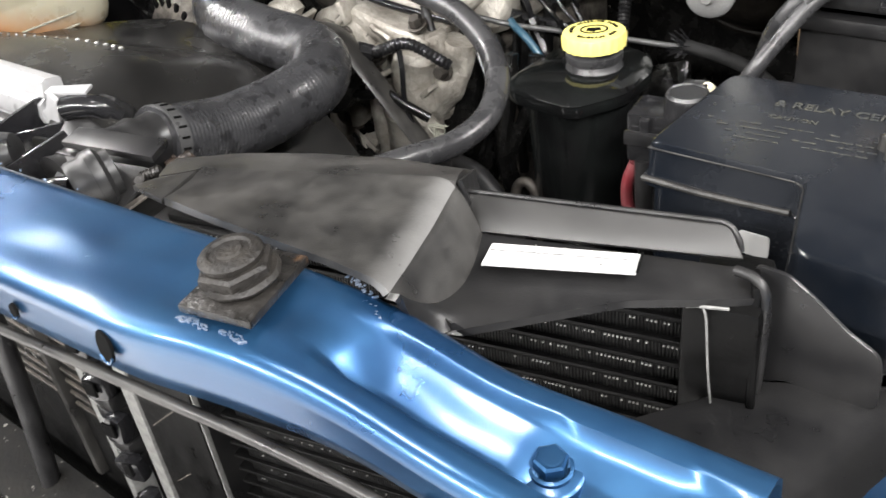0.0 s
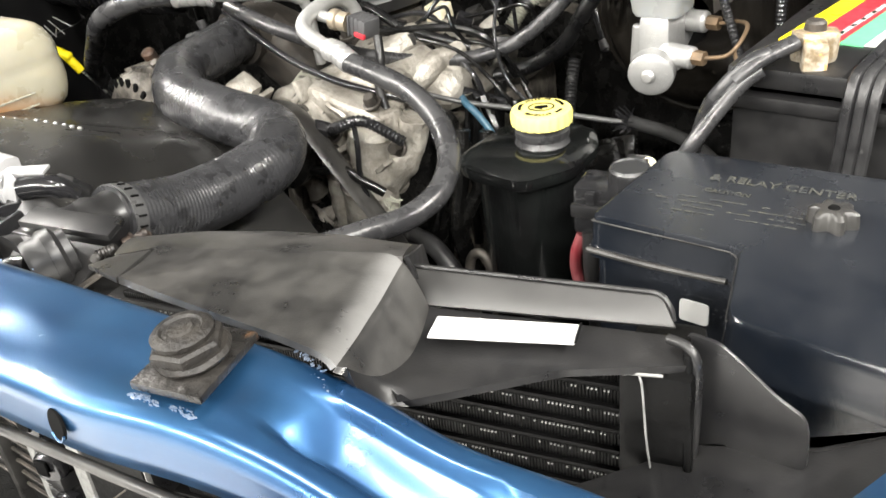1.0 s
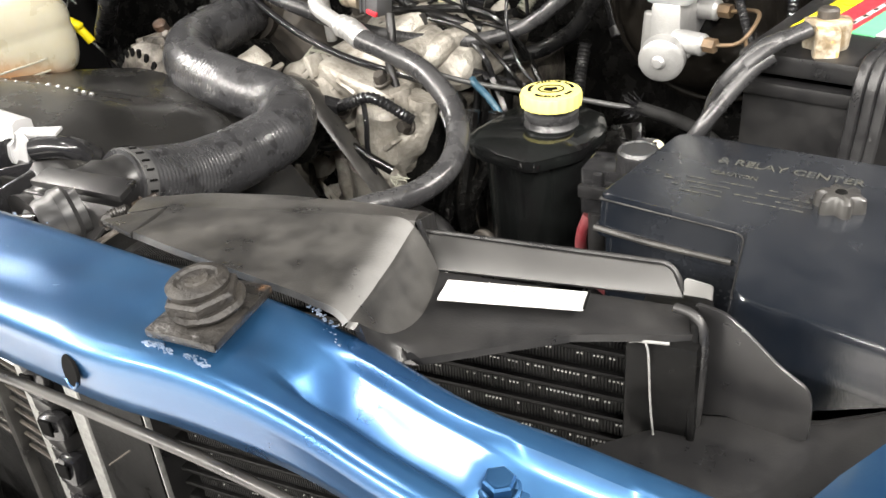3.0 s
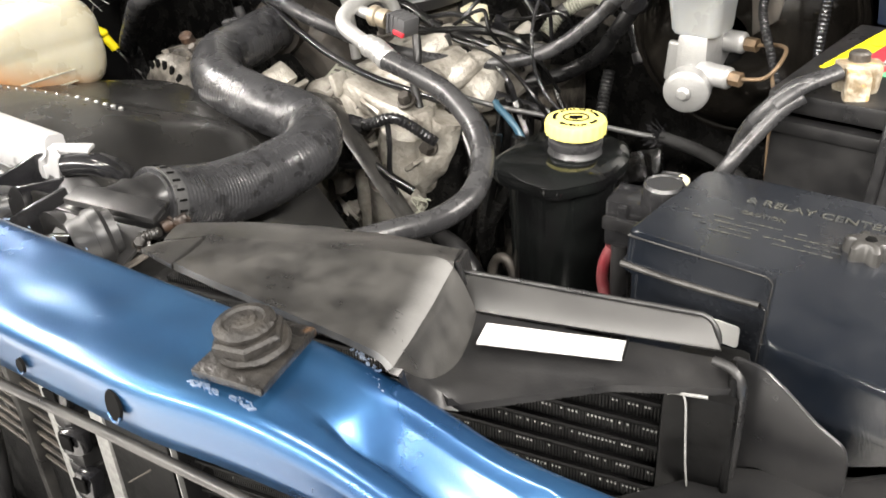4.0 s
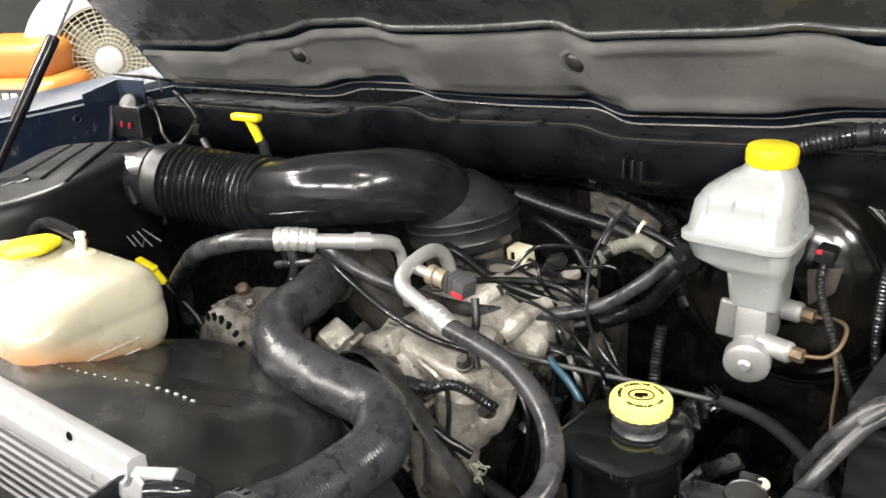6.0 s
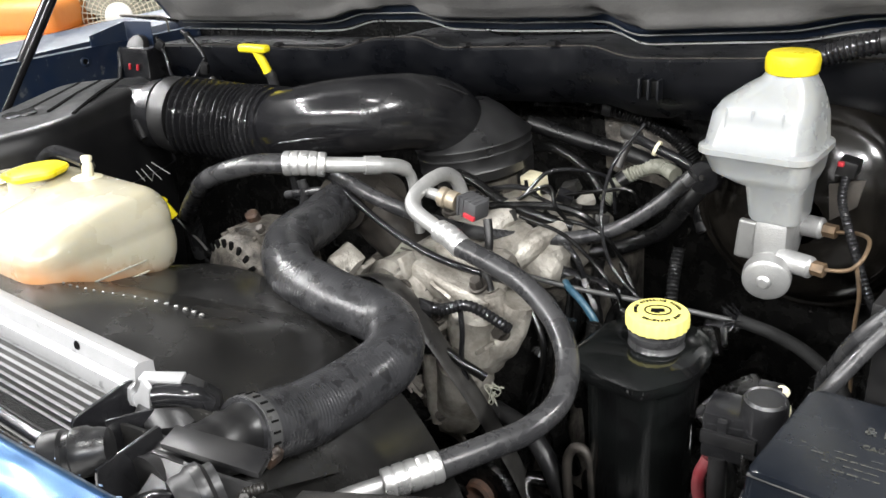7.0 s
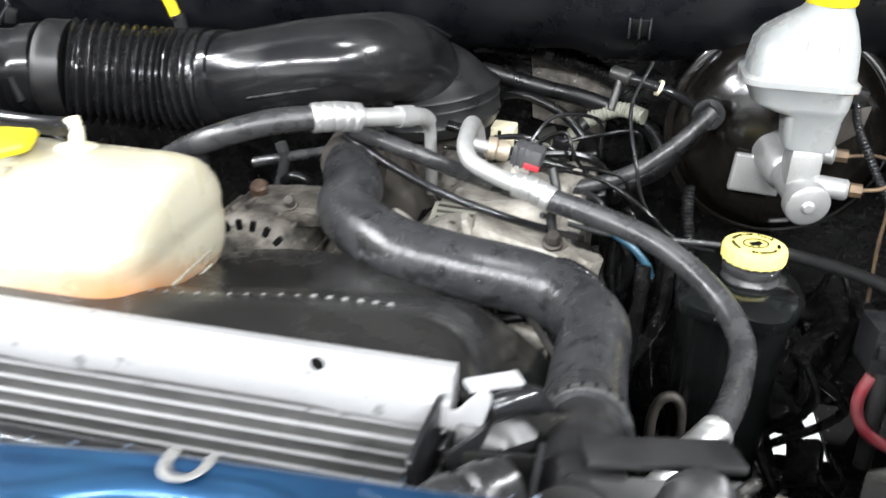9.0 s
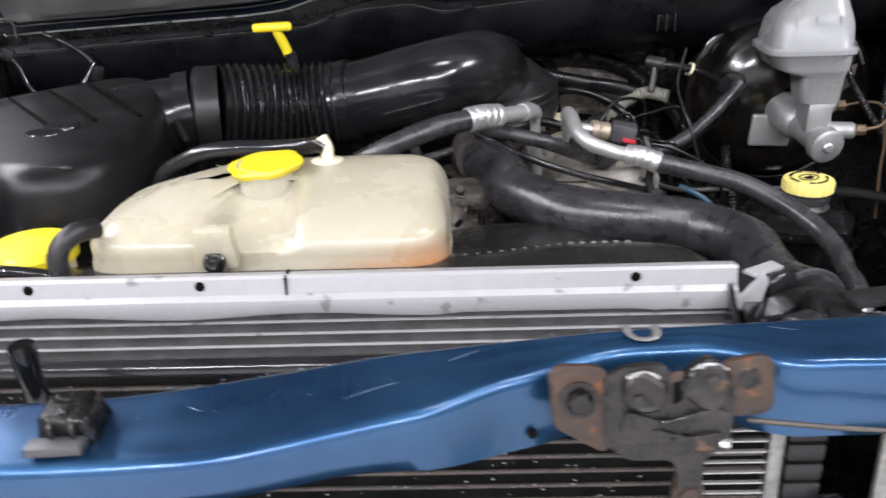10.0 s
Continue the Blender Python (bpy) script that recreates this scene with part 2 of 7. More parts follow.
m_fins = fin_mat("radiator_fins", (0.13, 0.128, 0.122), (0.26, 0.255, 0.25), 600)
m_fins_black = fin_mat("black_cooler_fins", (0.0025, 0.0025, 0.0025), (0.008, 0.008, 0.008), 600)

m_enamel = mat("glossy_black_enamel", (0.0035, 0.0035, 0.0037), 0.09, 0, (0.007, 0.0085, 0.008), 0.7, 14, 0.04, 200, spec=0.45, rough_var=0.06, speck=(0.035, 0.033, 0.03), speck_at=0.73, speck_scale=60)


def stain_or_glint_zone(material, name, way, start, full, colour, ragged=0.01, most=1.0):
    """A copy of a material tinted along a direction, for a stain or a painted highlight."""
    m = material.copy()
    m.name = name
    n, ln = m.node_tree.nodes, m.node_tree.links
    p = n["Principled BSDF"]
    where = n.new("ShaderNodeNewGeometry")
    dot = n.new("ShaderNodeVectorMath")
    dot.operation = "DOT_PRODUCT"
    dot.inputs[1].default_value = way
    ln.new(where.outputs["Position"], dot.inputs[0])
    grain = n.new("ShaderNodeTexNoise")
    grain.inputs["Scale"].default_value, grain.inputs["Detail"].default_value = 55, 5
    ln.new(where.outputs["Position"], grain.inputs["Vector"])
    shift = n.new("ShaderNodeMath")
    shift.operation = "MULTIPLY_ADD"
    shift.inputs[1].default_value = ragged
    ln.new(grain.outputs["Fac"], shift.inputs[0])
    ln.new(dot.outputs["Value"], shift.inputs[2])
    zone = n.new("ShaderNodeMapRange")
    zone.interpolation_type = "SMOOTHSTEP"
    zone.inputs["From Min"].default_value, zone.inputs["From Max"].default_value = start + ragged / 2, full + ragged / 2
    zone.inputs["To Max"].default_value = most
    ln.new(shift.outputs["Value"], zone.inputs["Value"])
    mix = n.new("ShaderNodeMix")
    mix.data_type = "RGBA"
    ln.new(p.inputs["Base Color"].links[0].from_socket, mix.inputs["A"])
    mix.inputs["B"].default_value = (*colour, 1)
    ln.new(zone.outputs["Result"], mix.inputs["Factor"])
    ln.new(mix.outputs["Result"], p.inputs["Base Color"])
    return m


# ---- mesh helpers ----


def smooth_mesh(bm, name, angle=40):
    for f in bm.faces:
        f.smooth = True
    for e in bm.edges:
        if len(e.link_faces) == 2 and e.calc_face_angle(0) > radians(angle):
            e.smooth = False
    me = bpy.data.meshes.new(name)
    bm.to_mesh(me)
    bm.free()
    return me


def thing(name, at, label, category, group="", kind=""):
    ob = new(name)
    ob.location = at
    return tagged(ob, label, category, group, kind)


def part(name, bm, material, parent=None, label="", angle=40):
    ob = new(name, smooth_mesh(bm, name, angle))
    ob.data.materials.append(material)
    if parent is not None:
        ob.parent = parent
        base = parent
        shift = Vector((0, 0, 0))
        while base is not None:
            shift += base.location
            base = base.parent
        ob.matrix_parent_inverse = Matrix.Translation(-shift) if parent.type == "EMPTY" else Matrix.Identity(4)
    if label:
        tagged(ob, label)
    return ob


def solo(name, bm, material, label, category, group="", kind="", angle=40):
    return tagged(part(name, bm, material, None, "", angle), label, category, group, kind)


def curve_points(pts, sub=8):
    """Catmull-Rom through the control points."""
    p = [Vector(q) for q in pts]
    if len(p) == 2:
        return [p[0].lerp(p[1], i / sub) for i in range(sub + 1)]
    p = [2 * p[0] - p[1], *p, 2 * p[-1] - p[-2]]
    out = []
    for i in range(1, len(p) - 2):
        a, b, c, d = p[i - 1:i + 3]
        for k in range(sub):
            t = k / sub
            out.append(0.5 * (2 * b + (c - a) * t + (2 * a - 5 * b + 4 * c - d) * t * t + (3 * b - a - 3 * c + d) * t ** 3))
    out.append(p[-2])
    return out


def tube(pts, r, n=12, sub=8, prof=None, ends=True, bm=None, flat=1.0):
    """A hose through the control points; prof(s, length) scales the radius at s metres along it."""
    bm = bm or bmesh.new()
    line = curve_points(pts, sub)
    total = sum((b - a).length for a, b in zip(line, line[1:]))
    up = Vector((0.123, 0.3, 0.94))
    rings, s, side = [], 0.0, None
    for i, c in enumerate(line):
        d = (line[min(i + 1, len(line) - 1)] - line[max(i - 1, 0)]).normalized()
        side = (side - d * side.dot(d)).normalized() if side is not None else d.cross(up).normalized()
        top = side.cross(d)
        if i:
            s += (c - line[i - 1]).length
        rr = r * (prof(s, total) if prof else 1)
        rings.append([bm.verts.new(c + side * rr * math.cos(a) + top * rr * flat * math.sin(a)) for a in (2 * math.pi * k / n for k in range(n))])
    for a, b in zip(rings, rings[1:]):
        for k in range(n):
            bm.faces.new((a[k], a[(k + 1) % n], b[(k + 1) % n], b[k]))
    if ends:
        bm.faces.new(rings[0][::-1])
        bm.faces.new(rings[-1])
    bmesh.ops.recalc_face_normals(bm, faces=bm.faces)
    return bm


def ridged(pitch, depth):
    return lambda s, total: 1 + depth * math.cos(2 * math.pi * s / pitch)


def crimped(s, total):
    """Narrow grooves pressed into a sleeve."""
    return 1.02 - 0.1 * max(0.0, math.cos(2 * math.pi * s / 0.0095)) ** 5


def corrugated(pts, r, pitch, depth=0.09, n=14, bm=None):
    length = sum((b - a).length for a, b in zip(curve_points(pts, 8), curve_points(pts, 8)[1:]))
    sub = max(6, int(length / pitch * 5 / (len(pts) - 1)))
    return tube(pts, r, n, sub, ridged(pitch, depth), bm=bm)


def bevelled(bm, width, segs=2, angle=30):
    if width:
        edges = [e for e in bm.edges if len(e.link_faces) == 2 and e.calc_face_angle(0) > radians(angle)]
        bmesh.ops.bevel(bm, geom=edges, offset=width, segments=segs, affect="EDGES", clamp_overlap=True, profile=0.6)
    return bm


def box(sx, sy, sz, m=None, bevel=0.0, segs=2, taper=1.0, bm=None):
    """A block on its middle; taper narrows its top."""
    b = bmesh.new()
    bmesh.ops.create_cube(b, size=1)
    for v in b.verts:
        k = taper if v.co.z > 0 else 1
        v.co = Vector((v.co.x * sx * k, v.co.y * sy * k, v.co.z * sz))
    bevelled(b, bevel, segs)
    return joined(b, m, bm)


def joined(b, m=None, into=None):
    if m is not None:
        bmesh.ops.transform(b, matrix=m, verts=b.verts)
    if into is None:
        return b
    me = bpy.data.meshes.new("tmp")
    b.to_mesh(me)
    b.free()
    into.from_mesh(me)
    bpy.data.meshes.remove(me)
    return into


def prism(outline, z0, z1, m=None, bevel=0.0, segs=2, bm=None, shrink=1.0):
    """An upright block on an outline in x and y; shrink scales its top about the middle."""
    b = bmesh.new()
    cx = sum(p[0] for p in outline) / len(outline)
    cy = sum(p[1] for p in outline) / len(outline)
    lo = [b.verts.new((x, y, z0)) for x, y in outline]
    hi = [b.verts.new((cx + (x - cx) * shrink, cy + (y - cy) * shrink, z1)) for x, y in outline]
    b.faces.new(lo[::-1])
    b.faces.new(hi)
    for i in range(len(lo)):
        j = (i + 1) % len(lo)
        b.faces.new((lo[i], lo[j], hi[j], hi[i]))
    bmesh.ops.recalc_face_normals(b, faces=b.faces)
    bevelled(b, bevel, segs)
    return joined(b, m, bm)


def lathe(profile, n=32, m=None, bm=None, wave=None):
    """Turns (radius, height) pairs about z; wave(angle, i) scales the radius."""
    b = bmesh.new()
    rings = []
    for i, (r, z) in enumerate(profile):
        if r <= 1e-6:
            rings.append([b.verts.new((0, 0, z))])
        else:
            rings.append([b.verts.new((r * (wave(a, i) if wave else 1) * math.cos(a), r * (wave(a, i) if wave else 1) * math.sin(a), z))
                          for a in (2 * math.pi * k / n for k in range(n))])
    for a, c in zip(rings, rings[1:]):
        for k in range(n):
            j = (k + 1) % n
            if len(a) == 1 and len(c) == 1:
                continue
            if len(a) == 1:
                b.faces.new((a[0], c[j], c[k]))
            elif len(c) == 1:
                b.faces.new((a[k], a[j], c[0]))
            else:
                b.faces.new((a[k], a[j], c[j], c[k]))
    bmesh.ops.recalc_face_normals(b, faces=b.faces)
    return joined(b, m, bm)


def loft(loops, caps=True, closed=True, bm=None):
    """A skin over loops of equal length."""
    b = bm or bmesh.new()
    rings = [[b.verts.new(p) for p in loop] for loop in loops]
    for a, c in zip(rings, rings[1:]):
        n = len(a)
        for k in range(n if closed else n - 1):
            j = (k + 1) % n
            b.faces.new((a[k], a[j], c[j], c[k]))
    if caps and closed:
        b.faces.new(rings[0][::-1])
        b.faces.new(rings[-1])
    bmesh.ops.recalc_face_normals(b, faces=b.faces)
    return b


def thick(bm, t):
    first = [v.co.copy() for v in bm.verts]
    bmesh.ops.solidify(bm, geom=bm.faces[:], thickness=t)
    stray = {v for v in bm.verts if min((v.co - p).length_squared for p in first) > (2.5 * t) ** 2}
    for v in stray:  # a folded corner thrown far out goes back among its neighbours
        near = [e.other_vert(v).co for e in v.link_edges if e.other_vert(v) not in stray]
        if near:
            v.co = sum(near, Vector()) / len(near)
    bmesh.ops.recalc_face_normals(bm, faces=bm.faces)
    return bm


def sheet(corners, t=0.003, bevel=0.0):
    """A flat or folded panel: quads given by corners."""
    b = bmesh.new()
    for quad in corners:
        b.faces.new([b.verts.new(p) for p in quad])
    bmesh.ops.remove_doubles(b, verts=b.verts, dist=1e-4)
    thick(b, t)
    return bevelled(b, bevel)


def axis(a, b):
    """The pose whose z runs from a to b."""
    a, b = Vector(a), Vector(b)
    return Matrix.Translation(a) @ (b - a).to_track_quat("Z", "Y").to_matrix().to_4x4()


def rounded(points, r=0.01, n=4):
    """Rounds the corners of an outline in x and y."""
    out = []
    k = len(points)
    for i in range(k):
        a, p, c = Vector(points[i - 1]), Vector(points[i]), Vector(points[(i + 1) % k])
        rr = min(r, (a - p).length * 0.45, (c - p).length * 0.45)
        u, v = p + (a - p).normalized() * rr, p + (c - p).normalized() * rr
        for j in range(n + 1):
            t = j / n
            q = u * (1 - t) ** 2 + p * 2 * t * (1 - t) + v * t * t
            out.append((q.x, q.y))
    return out


def cylinder(a, b, r, n=20, bevel=0.0, bm=None):
    length = (Vector(b) - Vector(a)).length
    e = min(bevel, r * 0.5, length * 0.4)
    prof = [(0, 0), (r - e, 0), (r, e), (r, length - e), (r - e, length), (0, length)] if e else [(0, 0), (r, 0), (r, length), (0, length)]
    return lathe(prof, n, axis(a, b), bm)


def hex_bolt(at, way, r=0.008, h=0.006, flange=1.5):
    m = axis(at, Vector(at) + Vector(way))
    b = lathe([(0, 0), (r * flange, 0), (r * flange, h * 0.35), (r * 1.1, h * 0.45)], 20, m)
    return lathe([(r, h * 0.4), (r, h * 1.3), (r * 0.85, h * 1.5), (0, h * 1.5)], 6, m, b)


def rough_skin(bm, amount=0.003, scale=30, seed=0.0):
    """Moves every corner a little, for castings and worn steel."""
    for v in bm.verts:
        p = v.co * scale + Vector((seed * 13, seed * 7, 0))
        v.co += Vector((noise.noise(p), noise.noise(p + Vector((7, 3, 1))), noise.noise(p + Vector((2, 9, 5))))) * amount
    return bm


def flake(at, size, turn, stretch=1.0):
    """A thin ragged flake lying at a pose."""
    k = 11
    pts = []
    for i in range(k):
        a = 2 * math.pi * i / k
        r = size * random.uniform(0.45, 1.0)
        pts.append((r * math.cos(a) * stretch, r * math.sin(a)))
    return prism(pts, -0.0004, 0.0006, at @ pose(0, 0, 0, 0, 0, turn))


def text(body, size, m, material, parent, name="lettering", depth=0.0004):
    cu = bpy.data.curves.new(name, "FONT")
    cu.body, cu.size, cu.extrude, cu.align_x, cu.align_y = body, size, depth, "CENTER", "CENTER"
    tmp = new(name + "_tmp", cu)
    me = bpy.data.meshes.new_from_object(tmp)
    bpy.data.objects.remove(tmp)
    b = bmesh.new()
    b.from_mesh(me)
    bpy.data.meshes.remove(me)
    bmesh.ops.transform(b, matrix=m, verts=b.verts)
    return part(name, b, material, parent, angle=80)


def lumpy_sheet(x0, x1, y0, y1, z, amount):
    n = 24
    rows = [[(x0 + (x1 - x0) * i / n, y0 + (y1 - y0) * j / n, z + amount * noise.noise(Vector((i * 0.5, j * 0.5, 0)))) for i in range(n + 1)] for j in range(n + 1)]
    return thick(loft(rows, closed=False), 0.006)

# ---- garage ----


def slab(name, sx, sy, sz, at, material, label):
    return solo(name, box(sx, sy, sz, pose(*at)), material, label, "wall" if "wall" in name else name, kind="structure")


slab("floor", 12, 12, 0.2, (-1, 0.5, -0.1), m_concrete, "grey concrete garage floor with stains")
slab("ceiling", 12, 12, 0.2, (-1, 0.5, CEILING_Z + 0.1), m_ceiling, "grey painted garage ceiling")
slab("wall_north", 12, 0.2, CEILING_Z, (-1, 6.6, CEILING_Z / 2), m_wall, "dark painted garage wall behind the truck")
# Unseen wall, kept pale so that it bounces light onto front faces.
slab("wall_south", 12, 0.2, CEILING_Z, (-1, -5.6, CEILING_Z / 2), m_wall_bounce, "unseen pale wall facing the truck, bouncing light onto it")
slab("wall_west", 0.2, 12, CEILING_Z, (-7.1, 0.5, CEILING_Z / 2), m_wall, "dark painted garage side wall")
slab("wall_east", 0.2, 12, CEILING_Z, (5.1, 0.5, CEILING_Z / 2), m_wall, "dark painted garage side wall")

for x, y, length, turn, watts in LAMPS:
    lamp = thing("ceiling_light", (x, y, CEILING_Z), "white LED panel ceiling light placed out of view, switched on", "ceiling light", "ceiling lights")
    part("housing", box(length + 0.06, 0.23, 0.12, pose(x, y, CEILING_Z - 0.06, 0, 0, turn), 0.01), m_fixture, lamp)

# ---- truck body ----
ZTILT = 0.045  # the truck's cross lines rise this much per metre


def zx(z, x):
    return z + ZTILT * x


def along(table, x):
    return float(np.interp(x, [a for a, _ in table], [b for _, b in table]))


def eased(table, x, w=0.018):
    return sum(along(table, x + d) for d in (-w, -w / 2, 0, w / 2, w)) / 5


BACK = [(-0.75, -0.185), (-0.34, -0.162), (-0.304, -0.156), (-0.237, -0.141), (-0.189, -0.128), (-0.092, -0.115), (-0.029, -0.108), (0.1, -0.106), (0.167, -0.104), (0.46, -0.092), (0.51, -0.08), (0.55, -0.075), (0.58, -0.068), (0.66, -0.058)]
FRONT = [(-0.75, -0.238), (-0.33, -0.231), (-0.263, -0.228), (-0.186, -0.203), (-0.139, -0.189), (-0.116, -0.168), (-0.088, -0.161), (-0.067, -0.15), (-0.045, -0.136), (0.034, -0.135), (0.045, -0.146), (0.056, -0.163), (0.084, -0.157), (0.11, -0.162),
         (0.32, -0.166), (0.42, -0.16), (0.47, -0.148), (0.51, -0.137), (0.56, -0.131), (0.66, -0.128)]
TOP = [(-0.75, 1.125), (-0.34, 1.128), (0.0, 1.138), (0.2, 1.144), (0.46, 1.15), (0.49, 1.142), (0.55, 1.117), (0.66, 1.104)]
BOTTOM = [(-0.75, 1.078), (-0.34, 1.09), (-0.27, 1.097), (-0.19, 1.096), (-0.117, 1.079), (-0.053, 1.078), (0.11, 1.083), (0.22, 1.098), (0.32, 1.112), (0.45, 1.114), (0.5, 1.105), (0.56, 1.085), (0.66, 1.07)]


def ramp(v, a, b):
    t = max(0.0, min(1.0, (v - a) / (b - a)))
    return t * t * (3 - 2 * t)


def support_loop(x):
    yb, yf, zt, zb = eased(BACK, x), eased(FRONT, x), eased(TOP, x), eased(BOTTOM, x)
    dip = 0.009 * ramp(x, 0.488, 0.506) + 0.009 * ramp(x, 0.566, 0.58) - 0.012 * ramp(x, 0.622, 0.636)
    r = 0.0075
    loop = [(x, yb + 0.004, zt - 0.03), (x, yb + 0.001, zt - 0.006), (x, yb - 0.003, zt - 0.0012), (x, yb - 0.006, zt)]
    w = yb - yf
    for k in range(1, 17):
        s = k / 17
        hollow = dip * (0.35 * ramp(s, 0.16, 0.24) + 0.9 * max(0.0, min(1.0, (s - 0.2) / 0.52))) * (1 - ramp(s, 0.74, 0.86))
        crown = (0.0012 * noise.noise(Vector((x * 14, s * 2.5, 3.1))) + 0.0006 * noise.noise(Vector((x * 42, s * 3.0, 9.7)))) * min(1.0, 6 * s * (1 - s))
        loop.append((x, yb - 0.006 - (w - 0.006 - r) * s, zt - hollow - 0.0012 * s + crown))
    for k in range(0, 6):
        a = radians(18 * k)
        loop.append((x, yf + r - r * math.sin(a), zt - 0.0012 - r + r * math.cos(a)))
    bow = 0.0008 * noise.noise(Vector((x * 11, 0.4, 8.8)))
    loop += [(x, yf + 0.0005 + bow, zt * 0.65 + zb * 0.35), (x, yf + 0.0015 - bow, zt * 0.3 + zb * 0.7), (x, yf + 0.003, zb + 0.002), (x, yf + 0.006, zb), (x, yf + 0.02, zb - 0.001)]
    return loop


support = thing("radiator_support", (0, -0.15, 1.1), "blue painted steel radiator support, scratched and dusty", "radiator support")
part("crossmember", thick(loft([support_loop(-0.75 + 1.395 * i / 150) for i in range(151)], closed=False), 0.0025), m_paint, support, angle=50)


def front_at(x, f):
    """A place on the support's front face, f of the way down it."""
    zt, zb = eased(TOP, x) - 0.012, eased(BOTTOM, x)
    return (x, eased(FRONT, x) - 0.0012, zt + (zb - zt) * f)


def round_hole(x, f, r, oval=1.0):
    m = axis(front_at(x, f), Vector(front_at(x, f)) + Vector((0, -1, 0.1))) @ Matrix.Diagonal((1, oval, 1, 1))
    up = 1 if (m @ Vector((0, 1, 0))).z > m.translation.z else -1
    part("hole", lathe([(0, 0.0002), (r, 0.0002), (r * 1.04, -0.0012)], 24, m), m_ink, support, "dark drilled hole")
    part("hole_lip", tube([m @ Vector((r * math.cos(a), -up * r * math.sin(a), 0.0002)) for a in (0.5, 0.9, 1.3, 1.7, 2.1, 2.5)], r * 0.12, 6, 4), m_paint, support, "rolled lip of the hole")


for x, f, r, o in ((0.404, 0.18, 0.0052, 1.55), (0.335, 0.36, 0.0032, 1.2), (-0.09, 0.68, 0.0034, 1.0), (0.545, 0.6, 0.003, 1.0)):
    round_hole(x, f, r, o)


def top_at(x, s, lift=0.0):
    yb, yf = eased(BACK, x), eased(FRONT, x)
    return Vector((x, yb + (yf - yb) * s, eased(TOP, x) + lift))


BF = top_at(0.575, 0.46, -0.0155)
part("bolt_washer", lathe([(0, 0.002), (0.0112, 0.002), (0.0125, 0.001), (0.013, -0.002)], 32, axis(BF, BF + Vector((0.1, -0.1, 1)))), m_paint, support)
part("flange_bolt", hex_bolt(BF + Vector((0, 0, 0.002)), (0.1, -0.1, 1), 0.0066, 0.005, 1.3), m_paint, support, "worn blue flange bolt")
part("bolt_dish", lathe([(0, 0.0), (0.004, 0.0), (0.0046, 0.0008), (0.0036, 0.001), (0, 0.0003)], 24, axis(BF + Vector((0.0009, -0.0009, 0.0093)), BF + Vector((0.1, -0.1, 1)))), m_paint, support)
# paint chips round the rubber stop and along the back edge
random.seed(5)


flakes = bmesh.new()


def chips(x0, s0, x1, s1, count, size, stretch, turn):
    """Small ragged flakes scattered along a stretch of the top."""
    for i in range(count):
        t = (i + random.random()) / count
        p = top_at(x0 + (x1 - x0) * t + random.uniform(-1, 1) * size, s0 + (s1 - s0) * t + random.uniform(-0.03, 0.03), -0.0001 if s0 < 0.5 else -0.0008)
        k = 7
        w = size * random.choice((0.4, 0.6, 0.8, 1.3))
        pts = [(w * random.uniform(0.35, 1) * math.cos(6.283 * j / k) * stretch, w * random.uniform(0.35, 1) * math.sin(6.283 * j / k)) for j in range(k)]
        prism(pts, -0.0004, 0.0003, pose(*p, 0, 0, turn + random.uniform(-25, 25)), bm=flakes)


chips(0.437, 0.8, 0.452, 0.84, 26, 0.0006, 2.4, 15)
chips(0.458, 0.83, 0.47, 0.84, 30, 0.0007, 2.2, 15)
chips(0.474, 0.0, 0.49, 0.06, 18, 0.0005, 2.6, 55)
chips(0.487, 0.13, 0.498, 0.2, 8, 0.0004, 2.6, 20)
chips(-0.32, 0.4, -0.1, 0.5, 14, 0.0006, 1.2, 40)
chips(0.15, 0.75, 0.2, 0.8, 10, 0.0006, 1.6, 10)
chips(-0.34, 0.02, 0.3, 0.03, 30, 0.0007, 2.4, 10)
tagged(part("paint_chip", flakes, m_paint_worn, support), "bare chipped paint flecks", kind="stuff")
for x, s, dx, ds in ((0.3, 0.4, 0.03, 0.1), (0.2, 0.3, 0.025, 0.1), (-0.2, 0.6, 0.03, -0.1), (0.06, 0.2, 0.02, 0.12), (-0.29, 0.35, 0.012, 0.1), (-0.14, 0.3, 0.02, -0.12), (0.13, 0.5, 0.016, 0.15), (0.17, 0.7, 0.03, 0.05), (0.36, 0.6, 0.02, -0.2)):
    part("scratch", tube([top_at(x, s, -0.0004), top_at(x + dx / 2, s + ds * 0.55, -0.0005), top_at(x + dx, s + ds, -0.0006)], 0.00018, 5, 6), m_paint_worn, support, "fine pale scratch")

# round rod under the support's lip
rod = solo("release_rod", tube([(0.155, -0.15, 1.058), (0.247, -0.15, 1.07), (0.337, -0.15, 1.085), (0.402, -0.147, 1.0905), (0.449, -0.14, 1.087), (0.5, -0.13, 1.076), (0.531, -0.125, 1.067)], 0.003, 10), m_plastic_grey,
           "thin grey release rod under the radiator support", "rod")
cable_r = solo("release_cable", tube([(0.035, -0.172, 1.108), (0.1, -0.176, 1.103), (0.17, -0.178, 1.1), (0.25, -0.17, 1.1)], 0.0017, 10), m_dirty,
               "thin grey hood release cable along the radiator support", "cable")

